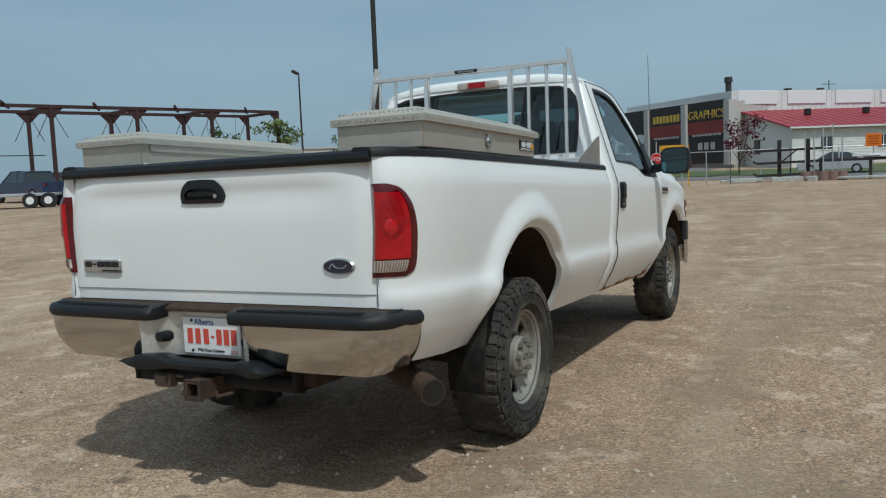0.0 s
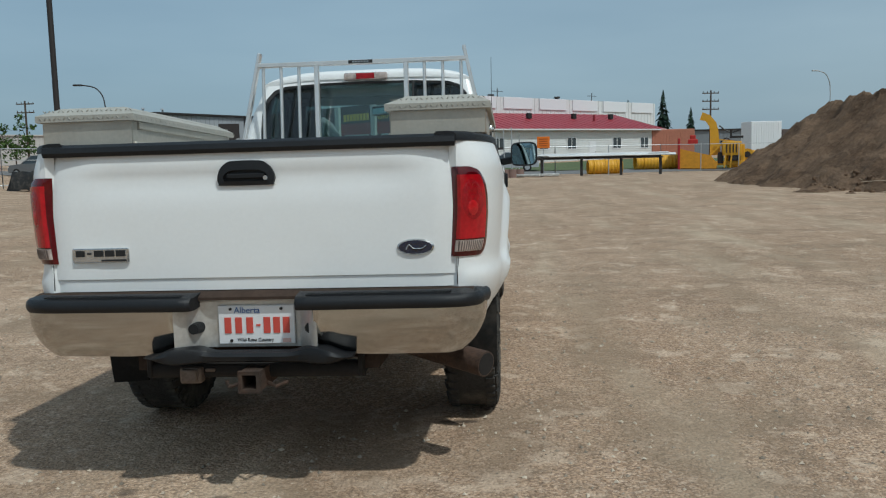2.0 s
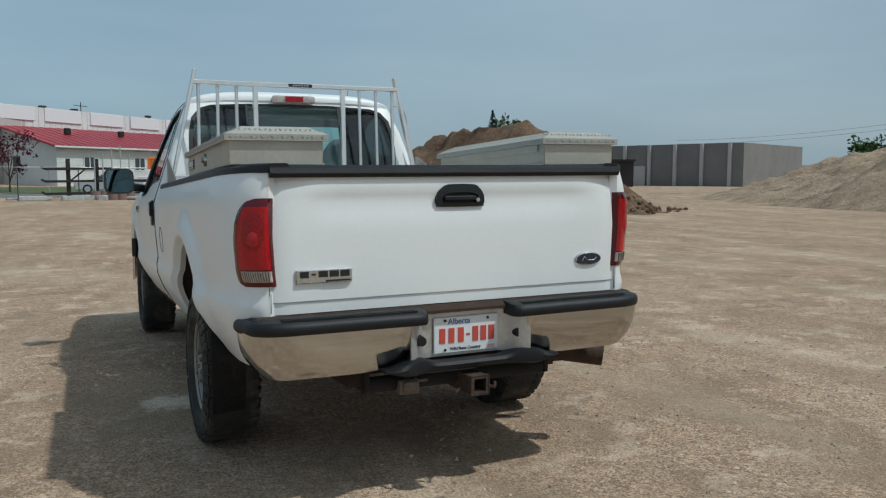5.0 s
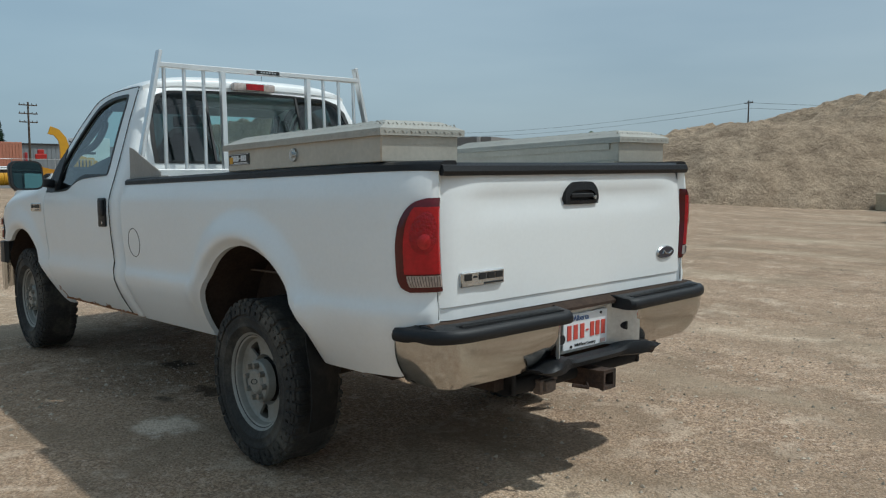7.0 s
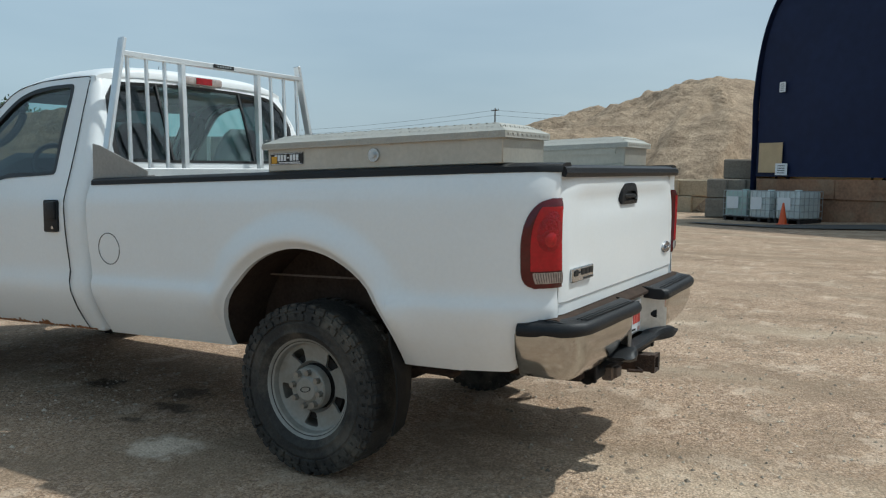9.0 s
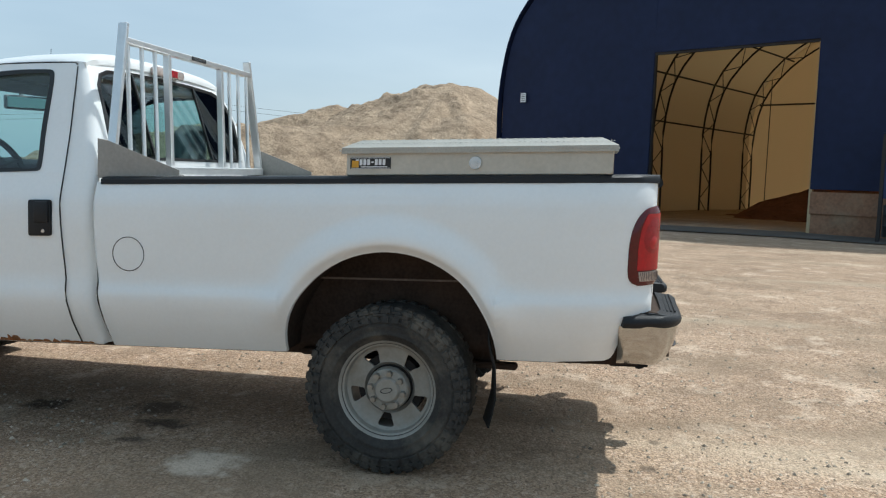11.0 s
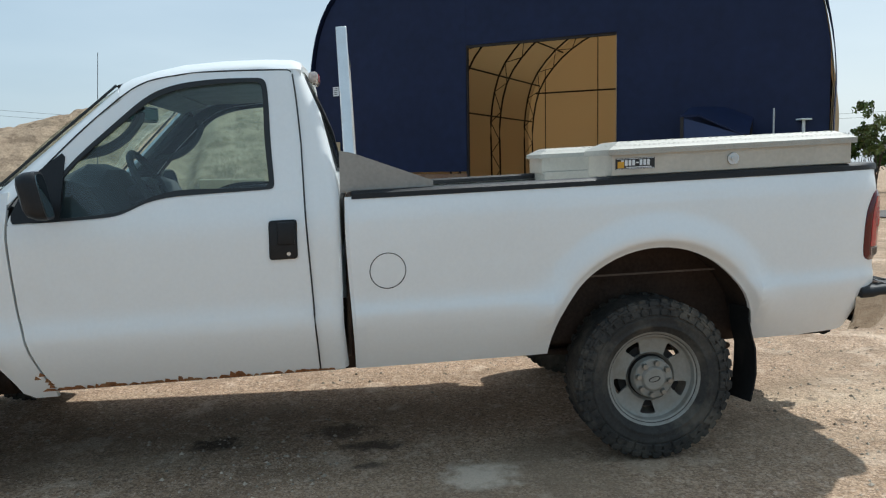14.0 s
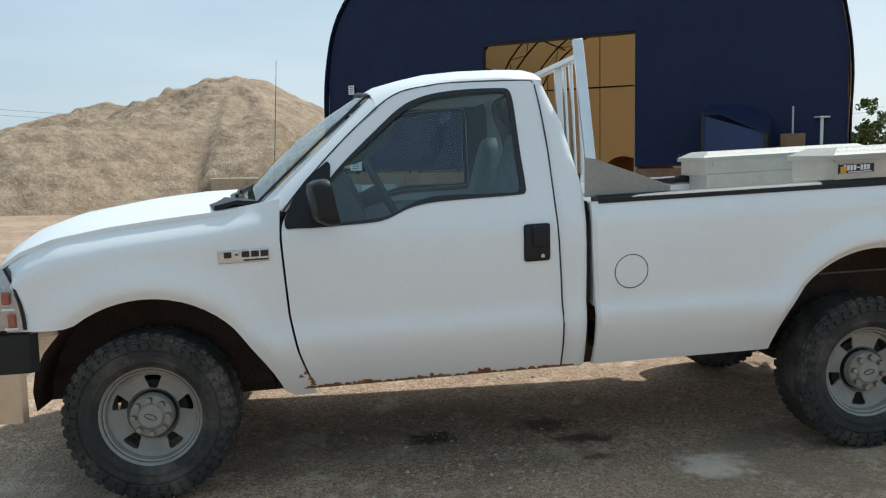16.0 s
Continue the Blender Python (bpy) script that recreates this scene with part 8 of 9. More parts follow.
# steel stock rack with pipes
def pipe_rack():
    x0, y0, x1, y1 = 0.6, 47.2, 10.6, 48.4
    t = thing("pipe_rack", "dark steel rack holding long galvanised pipes", "rack")
    n = 5
    for k in range(n):
        x, y = x0 + (x1 - x0) * k / (n - 1), y0 + (y1 - y0) * k / (n - 1)
        bm = bmesh.new()
        bar(bm, (x, y, ground_z(x, y) - 0.05), (x, y, 1.15), 0.16, 0.16, up=(0, 1, 0))
        bar(bm, (x, y - 0.5, 1.10), (x, y + 0.5, 1.10), 0.14, 0.12)
        part("rack_post", bm, STEEL_DARK, t)
    bm = bmesh.new()
    bar(bm, (x0, y0, 1.12), (x1, y1, 1.12), 0.2, 0.16)
    part("rack_beam", bm, STEEL_DARK, t)
    p = thing("pipe_bundle", "bundle of long grey galvanised pipes", "pipes")
    rnd = random.Random(2)
    for k in range(9):
        s0, s1 = rnd.uniform(0.15, 0.3), rnd.uniform(0.9, 1.1)
        o = Vector((0, -0.36 + 0.09 * k, 1.25 + 0.06 * (k % 3)))
        bm = bmesh.new()
        rod(bm, Vector((x0 + (x1 - x0) * s0, y0 + (y1 - y0) * s0, 0)) + o, Vector((x0 + (x1 - x0) * s1, y0 + (y1 - y0) * s1, 0)) + o, 0.05, seg=8)
        part("pipe", bm, GALV, p)


pipe_rack()


def timber_rack():
    x, y = spot(-0.9, 51.0, (1.65, -3.88))
    t = thing("cantilever_rack", "dark steel cantilever rack with timbers", "rack", at=place(x, y, 4))
    for sx in (-2.4, -0.9):
        bm = bmesh.new()
        bar(bm, (sx, 0, -0.05), (sx, 0, 2.35), 0.22, 0.22, up=(0, 1, 0))
        part("rack_post", bm, STEEL_DARK, t)
    for z in (0.35, 1.05, 1.75):
        bm = bmesh.new()
        bar(bm, (-3.6, -0.25, z), (-0.1, -0.25, z + 0.05), 0.16, 0.14)
        bar(bm, (-3.6, -0.25, z), (-3.8, -0.25, z + 0.12), 0.14, 0.12)
        part("rack_arm", bm, STEEL_DARK, t)
    bm = bmesh.new()
    bar(bm, (-2.4, 0, 1.0), (-1.5, 0, 1.75), 0.08, 0.08, up=(0, 1, 0))
    part("rack_brace", bm, STEEL_DARK, t)
    rnd = random.Random(3)
    for k in range(5):
        o = thing("flagpole_base", "thin pale pole standing in a round concrete base", "pole", "poles in concrete bases", at=place(x - 1.0 + 0.46 * k, y - 0.6 + rnd.uniform(-0.2, 0.2), 0))
        bm = bmesh.new()
        rod(bm, (0, 0, -0.05), (0, 0, 0.5), 0.30, 0.28, 14)
        part("base", bm, material("reddish_concrete", (0.20, 0.13, 0.11), 0.95), o)
        bm = bmesh.new()
        h = rnd.uniform(2.2, 3.1)
        rod(bm, (0, 0, 0.4), (rnd.uniform(-0.05, 0.05), 0, h), 0.035, seg=8)
        part("pole", bm, GALV, o)
    bm = bmesh.new()
    for k in range(9):
        bx = rnd.uniform(-5.6, 3.0)
        box(bm, (bx, rnd.uniform(-1.1, -0.5), 0.12), (rnd.uniform(0.4, 1.6), rnd.uniform(0.2, 0.5), rnd.uniform(0.12, 0.3)), 0.03, rot=Matrix.Rotation(rnd.uniform(-0.4, 0.4), 3, "Z"))
    ob = part("scrap", bm, material("pale_scrap", (0.42, 0.42, 0.40), 0.8, var=0.3), smooth=0)
    ob.matrix_basis = place(x, y, 4)
    tagged(ob, "pale scrap timbers and bags lying by the rack", "scrap", kind="stuff")


timber_rack()


def culvert(x, y, rz, L, r, label="yellow corrugated steel culvert lying on the ground"):
    t = thing("culvert", label, "pipe", "yellow culverts", at=place(x, y, rz))
    bm = bmesh.new()
    prof = []
    n = int(L / 0.12)
    for k in range(n + 1):
        prof.append((-L / 2 + L * k / n, r + (0.03 if k % 2 else 0.0)))
    for k in range(n, -1, -1):
        prof.append((-L / 2 + L * k / n, r - 0.05))
    lathe(bm, prof + [prof[0]], 24)
    for v in bm.verts:
        v.co.z += r
    part("pipe_shell", bm, YELLOW, t, smooth=0)
    for k in range(3):
        bm = bmesh.new()
        lathe(bm, [(-L / 2 + L * (k + 0.5) / 3 - 0.05, r + 0.02), (-L / 2 + L * (k + 0.5) / 3, r + 0.07), (-L / 2 + L * (k + 0.5) / 3 + 0.05, r + 0.02)], 24)
        for v in bm.verts:
            v.co.z += r
        part("coupling_band", bm, YELLOW, t)


O1, O2 = (1.65, -3.88), (0.97, -4.16)
culvert(*spot(6.0, 56, O1), 6, 2.3, 0.48)
culvert(*spot(10.2, 62, O2), 8, 3.4, 0.52)
culvert(*spot(16.1, 66, O2), 20, 3.6, 0.65)
culvert(*spot(17.6, 69, O2), 20, 4.2, 0.6)


def snow_blower():
    x, y = spot(13.75, 62, O2)
    t = thing("snow_blower", "yellow industrial snow blower attachment with a tall chute", "snow blower", at=place(x, y, -12))
    BLACKISH = STEEL_DARK
    bm = bmesh.new()
    prism(bm, [(-2.3, -0.9, 0.1), (-2.3, -0.9, 1.5), (-1.9, -0.9, 1.4), (-0.2, -0.9, 1.0), (0.3, -0.9, 0.4), (0.2, -0.9, 0.05)], (0, 1.7, 0))
    part("intake_housing", bm, material("blower_orange", (0.62, 0.27, 0.015), 0.5, var=0.15), t, "orange-yellow intake housing", smooth=0)
    bm = bmesh.new()
    box(bm, (-2.35, -0.05, 1.1), (0.16, 1.9, 2.3), 0.03)
    part("red_end_plate", bm, material("blower_red", (0.36, 0.02, 0.02), 0.5), t, "red end plate")
    bm = bmesh.new()
    box(bm, (1.25, 0, 1.45), (1.3, 1.5, 1.0), 0.08, seg=2)
    box(bm, (1.3, 0, 0.42), (2.4, 1.1, 0.30), 0.04)
    box(bm, (1.95, 0.1, 1.0), (0.35, 1.2, 1.5), 0.05)
    for x in (0.75, 1.15, 1.7):
        bar(bm, (x, -0.72, 0.1), (x + 0.1, -0.72, 1.2), 0.10, 0.10, up=(0, 1, 0))
    bar(bm, (-0.3, -0.5, 0.9), (0.7, -0.5, 1.9), 0.12, 0.12)
    bar(bm, (0.3, -0.55, 2.1), (1.4, -0.55, 1.95), 0.08, 0.08)
    rod(bm, (2.3, -0.35, 1.0), (2.3, 0.6, 1.0), 0.42, seg=20)
    part("engine_cover", bm, YELLOW, t, "yellow engine cover")
    bm = bmesh.new()
    for k in range(4):
        box(bm, (0.90 + 0.22 * k, -0.77, 1.45), (0.08, 0.04, 0.6))
    box(bm, (0.5, -0.4, 0.8), (0.4, 0.4, 0.8), 0.05)
    box(bm, (1.45, -0.35, 0.78), (0.8, 0.7, 0.40), 0.02)
    rod(bm, (2.3, -0.40, 1.0), (2.3, -0.33, 1.0), 0.22, seg=16)
    box(bm, (1.55, -0.3, 2.25), (0.9, 0.7, 0.16), 0.02)
    rod(bm, (1.2, -0.1, 2.2), (1.2, -0.1, 2.75), 0.07, seg=8)
    part("grille", bm, BLACKISH, t, "dark engine grille")
    bm = bmesh.new()
    pts = [(0.15, 0, 1.0), (0.10, 0, 2.0), (0.05, 0, 2.75), (-0.05, 0, 3.2), (-0.40, 0, 3.65), (-0.85, 0, 3.80)]
    rows = []
    for i, p in enumerate(pts):
        w = (0.36, 0.31, 0.28, 0.26, 0.25, 0.27)[i]
        d = (Vector(pts[min(i + 1, 5)]) - Vector(pts[max(i - 1, 0)])).normalized()
        nrm = Vector((d.z, 0, -d.x))
        rows.append([Vector(p) + nrm * a * w + Vector((0, b * w, 0)) for a, b in ((-1, -1), (1, -1), (1, 1), (-1, 1))])
    vr = skin(bm, rows, closed=True)
    bm.faces.new(vr[0]), bm.faces.new(vr[-1])
    part("chute", bm, YELLOW, t, "yellow curved discharge chute", smooth=30)
    bm = bmesh.new()
    sweep(bm, spline([(0.4, 0.1, 3.1), (0.9, 0.1, 2.7), (1.3, 0.1, 2.6), (1.8, 0.1, 2.75)], 5), 0.05, 6)
    sweep(bm, spline([(0.5, -0.1, 1.9), (0.9, -0.2, 2.2), (1.2, -0.1, 1.9)], 5), 0.05, 6)
    part("hose", bm, BLACK, t)
    bm = bmesh.new()
    box(bm, (-1.4, 0.2, 2.0), (0.7, 0.6, 0.35), 0.05)
    box(bm, (-1.4, 0.2, 2.3), (0.4, 0.4, 0.35), 0.05)
    part("red_motor", bm, material("motor_red", (0.40, 0.02, 0.015), 0.5), t)


snow_blower()


def container(x, y, rz, L, h, mat, label):
    t = thing("shipping_container", label, "container", at=place(x, y, rz))
    bm = bmesh.new()
    box(bm, (0, 0, h / 2), (L, 2.4, h), 0.04)
    body = part("container_body", bm, mat, t, smooth=0)
    for k in range(int(L / 0.3)):
        bm = bmesh.new()
        box(bm, (-L / 2 + 0.15 + 0.3 * k, -1.2, h / 2), (0.14, 0.06, h - 0.3))
        part("corrugation", bm, mat, body, smooth=0)


CONT_BROWN = material("dark_brown_steel", (0.10, 0.075, 0.065), 0.6, var=0.15)
container(*spot(10.6, 92, O1), 5, 4.6, 2.9, CONT_ORANGE, "faded orange shipping container")
container(*spot(16.7, 104, O2), 12, 3.8, 4.4, PLATE_WHITE, "white storage container, standing tall")
container(*spot(18.15, 108, O2), 12, 2.2, 3.7, CONT_BROWN, "dark brown steel storage container, far off")
container(*spot(19.6, 110, O2), 12, 2.4, 4.2, STEEL_DARK, "dark steel storage container, far off")
t = grey_shed(8.5, 17.5, 128, 132, 3.3, "long pale grey shed behind the machinery", O2)


def far_warehouse():
    a, b = spot(34.6, 138, (-0.635, -4.33)), spot(44.5, 126, (-0.635, -4.33))
    m, L = frame_of(a, b)
    t = thing("grey_warehouse", "grey brick warehouse with pale pilasters", "building", at=m)
    bm = bmesh.new()
    box(bm, (L / 2, 12, 2.6), (L, 24, 7.6))
    part("wall", bm, material("grey_brick", (0.20, 0.19, 0.18), 0.9, var=0.12, scale=0.4, fine=5), t, smooth=0)
    for k in range(6):
        bm = bmesh.new()
        box(bm, (2.0 + (L - 4) * k / 5, -0.15, 2.6), (0.5, 0.4, 7.6))
        part("pilaster", bm, PALE_COLUMN, t, smooth=0)
    bm = bmesh.new()
    box(bm, (7.5, -0.1, 1.0), (5.0, 0.25, 4.2), 0.02)
    part("roller_door", bm, PALE_COLUMN, t, "pale roller door", smooth=0)
    a = spot(32.3, 118, (-0.635, -4.33))
    t = thing("dark_shed", "low dark flat-roofed shed", "building", at=place(*a, -34))
    bm = bmesh.new()
    box(bm, (5, 4, 1.6), (11, 8, 4.2))
    box(bm, (5, 4, 3.75), (11.5, 8.6, 0.25))
    part("wall", bm, STEEL_DARK, t, smooth=0)


far_warehouse()


# ---- vegetation ----
def leaves(bm, c, r, n, size, rnd, squash=0.8):
    for k in range(n):
        d = Vector((rnd.gauss(0, 1), rnd.gauss(0, 1), rnd.gauss(0, 1) * squash))
        d = d.normalized() * r * rnd.random() ** 0.45
        d.z *= squash
        p = Vector(c) + d
        u = Vector((rnd.gauss(0, 1), rnd.gauss(0, 1), rnd.gauss(0, 1))).normalized() * size * rnd.uniform(0.6, 1.3)
        v = Vector((rnd.gauss(0, 1), rnd.gauss(0, 1), rnd.gauss(0, 1))).normalized() * size * rnd.uniform(0.4, 0.9)
        a, b, e, f = (bm.verts.new(p + u), bm.verts.new(p + v), bm.verts.new(p - u), bm.verts.new(p - v))
        bm.faces.new((a, b, e, f))


def tree(x, y, h, r, mat, label, seed, trunk=0.3, n=40, size=0.16, category="tree"):
    rnd = random.Random(seed)
    t = thing("tree" if category == "tree" else "shrub", label, category, at=place(x, y, 0))
    bm = bmesh.new()
    rod(bm, (0, 0, -0.1), (0, 0, h * trunk), 0.05 * h / 3, 0.035 * h / 3, 8)
    ends = []
    for k in range(9):
        a, up = rnd.uniform(0, 6.28), rnd.uniform(0.45, 0.95)
        e = Vector((r * 0.75 * math.cos(a) * rnd.uniform(0.3, 1), r * 0.75 * math.sin(a) * rnd.uniform(0.3, 1), h * up))
        rod(bm, (0, 0, h * trunk * rnd.uniform(0.5, 1)), e, 0.022 * h / 3, 0.008, 6)
        ends.append(e)
    part("trunk", bm, BARK, t, "forked trunk and limbs")
    bm = bmesh.new()
    for e in ends:
        for j in range(3):
            o = Vector((rnd.gauss(0, 1), rnd.gauss(0, 1), rnd.gauss(0, 0.7))) * r * 0.28
            leaves(bm, e + o, r * rnd.uniform(0.22, 0.42), n, size, rnd)
    part("crown", bm, mat, t, "loose leafy crown", smooth=0)


def fir(x, y, h, seed):
    rnd = random.Random(seed)
    t = thing("fir_tree", "dark green spruce tree, far off", "tree", "spruces on the skyline", at=place(x, y, 0))
    bm = bmesh.new()
    rod(bm, (0, 0, -0.2), (0, 0, h), 0.03 * h, 0.02, 8)
    part("trunk", bm, BARK, t)
    bm = bmesh.new()
    for k in range(26):
        u = k / 26
        z, r = h * (0.12 + 0.88 * u), 0.22 * h * (1 - u) ** 0.9 + 0.08
        for j in range(9):
            a = rnd.uniform(0, 6.28)
            L = r * rnd.uniform(0.6, 1.15)
            e = Vector((L * math.cos(a), L * math.sin(a), z - L * 0.25))
            s = Vector((-math.sin(a), math.cos(a), 0)) * L * 0.28
            m_ = Vector((e.x * 0.5, e.y * 0.5, z + 0.03 * h))
            vs = [bm.verts.new(p) for p in (Vector((0, 0, z + 0.05 * h)), m_ + s, e, m_ - s)]
            bm.faces.new(vs)
    part("crown", bm, LEAF_FIR, t, smooth=0)


tree(*spot(-13.75, 62, (-0.635, -4.33)), 3.6, 1.55, LEAF_RED, "small purple-leaved ornamental tree on the verge", 1, 0.3, 34, 0.13)
tree(*spot(-6.2, 64, (1.65, -3.88)), 4.2, 1.7, LEAF_RED, "purple-leaved ornamental tree before the shop front", 2, 0.3, 22, 0.13)
tree(*spot(-38.2, 66, (2.29, -3.61)), 5.2, 1.7, LEAF_PALE, "pale green young tree by the steel frame", 3, 0.3, 34, 0.16)
tree(*spot(-41.5, 72, (2.29, -3.61)), 4.6, 2.0, LEAF_GREEN, "green tree at the yard's edge", 4, 0.3, 34, 0.16)
tree(*spot(-33.0, 90, (2.29, -3.61)), 4.5, 2.0, LEAF_GREEN, "green tree far behind the yard", 5, 0.3, 34, 0.18)
fir(*spot(10.5, 150, O2), 11.0, 1), fir(*spot(8.2, 150, O2), 9.4, 2), fir(*spot(12.3, 150, O2), 8.0, 3), fir(*spot(27.3, 60, (-0.635, -4.33)), 6.2, 4), fir(*spot(24.0, 160, O2), 7.0, 5)
for k, (az, d, h) in enumerate(((28.3, 62, 6.0), (28.9, 62, 5.8), (28.0, 64, 5.6))):
    tree(*spot(az, d, (-0.635, -4.33)), h, 1.0, LEAF_GREEN, "thin green poplar behind the soil heap", 20 + k, 0.3, 18, 0.14)
O14 = (-4.53, 1.75)
for k, (az, d, h, r) in enumerate(((124.2, 44, 4.4, 1.1), (125.2, 48, 3.4, 1.0), (126.4, 46, 4.2, 1.0), (128.0, 56, 3.8, 2.4), (129.8, 58, 3.9, 2.6), (132.0, 58, 4.0, 2.6), (134.5, 60, 4.0, 2.8), (123.2, 50, 3.2, 1.2))):
    tree(*spot(az, d, O14), h, r, LEAF_GREEN if k % 3 else LEAF_PALE, "bushy green shrub at the yard's far edge", 30 + k, 0.15, 30, 0.14, "shrub")
for k, (az, d) in enumerate(((52.5, 75), (53.4, 76), (54.6, 78))):
    tree(*spot(az, d, (-2.45, -3.55)), 4.2, 1.8, LEAF_GREEN, "round green bush beyond the stockpile", 50 + k, 0.1, 24, 0.18, "shrub")


# ---- poles, lamps, wires ----
def utility_pole(x, y, h, arms, rz, label="brown wooden power pole with crossarms"):
    t = thing("utility_pole", label, "utility pole", "power poles", at=place(x, y, rz))
    bm = bmesh.new()
    rod(bm, (0, 0, -0.3), (0, 0, h), 0.17, 0.11, 8)
    part("pole", bm, BARK, t)
    for k in range(arms):
        bm = bmesh.new()
        z = h - 0.4 - 1.1 * k
        bar(bm, (-1.2, 0, z), (1.2, 0, z), 0.12, 0.14)
        for sx in (-1.1, -0.5, 0.5, 1.1):
            rod(bm, (sx, 0, z), (sx, 0, z + 0.25), 0.05, seg=6)
        part("crossarm", bm, BARK, t)
    return t


POLES = [(*spot(13.55, 120, O2), 8.9, 3, 10), (*spot(62.77, 150, (-3.17, -2.80)), 13.3, 1, 60), (*spot(28.2, 135, (-0.635, -4.33)), 7.5, 2, 30),
         (*spot(-31.2, 120, (0.579, -4.23)), 8.5, 2, 0)]
for px, py, ph, arms, rz in POLES:
    utility_pole(px, py, ph, arms, rz)


def cable(a, b, sag, name="power_line"):
    t = thing(name, "thin dark overhead cables", "cable")
    for k in range(2):
        bm = bmesh.new()
        p = [Vector(a).lerp(Vector(b), u) + Vector((0, 0, -sag * 4 * u * (1 - u) - 0.9 * k)) for u in np.linspace(0, 1, 14)]
        sweep(bm, p, 0.022, 4)
        part("cable", bm, STEEL_DARK, t)


e1 = Vector((*POLES[1][:2], 12.9))
cable(e1, Vector((190, -20, 12.4)), 1.4)
cable(e1, Vector((*spot(40, 210), 10.5)), 1.4)
cable(Vector((190, -20, 12.4)), Vector((120, -130, 12.4)), 1.2)


def lamp_post(x, y, h, kind, rz=0.0):
    t = thing("street_lamp", {"flood": "dark yard light pole", "thick": "thick black steel yard pole"}.get(kind, "grey street lamp with a curved arm"), "street lamp", at=place(x, y, rz))
    bm = bmesh.new()
    if kind == "flood":
        rod(bm, (0, 0, -0.2), (0, 0, h), 0.11, 0.07, 10)
        part("pole", bm, STEEL_DARK, t)
        bm = bmesh.new()
        box(bm, (-0.35, 0, h + 0.05), (0.6, 0.45, 0.3), 0.06, rot=Matrix.Rotation(0.5, 3, "Y"))
        part("lamp_head", bm, STEEL_DARK, t)
    elif kind == "thick":
        rod(bm, (0, 0, -0.2), (0, 0, h), 0.17, 0.15, 12)
        part("pole", bm, STEEL_DARK, t, "thick black pole")
    else:
        sweep(bm, [(0, 0, -0.2), (0, 0, h * 0.75)] + spline([(0, 0, h * 0.76), (-0.15, 0, h * 0.88), (-0.7, 0, h * 0.97), (-1.7, 0, h)], 5), 0.05, 8)
        part("pole", bm, GALV if kind == "pale" else STEEL_DARK, t)
        bm = bmesh.new()
        box(bm, (-2.0, 0, h), (0.7, 0.25, 0.14), 0.05)
        part("lamp_head", bm, GALV if kind == "pale" else STEEL_DARK, t)


lamp_post(*spot(-31.1, 54, (2.29, -3.61)), 19.0, "thick")
lamp_post(*spot(-36.4, 78, (2.29, -3.61)), 10.0, "flood", 20)
lamp_post(*spot(-26.1, 70, (0.16, -4.36)), 7.2, "curved", 10)
lamp_post(*spot(20.92, 95, (0.57, -4.22)), 9.4, "pale", 20)
lamp_post(*spot(32.6, 150, (-0.635, -4.33)), 8.6, "flood", 0)


# ---- vehicles ----
TYRE_FAR = material("far_tyre", (0.02, 0.02, 0.02), 0.9)
CAR_LAMP = material("car_lamp", (0.6, 0.6, 0.58), 0.2)


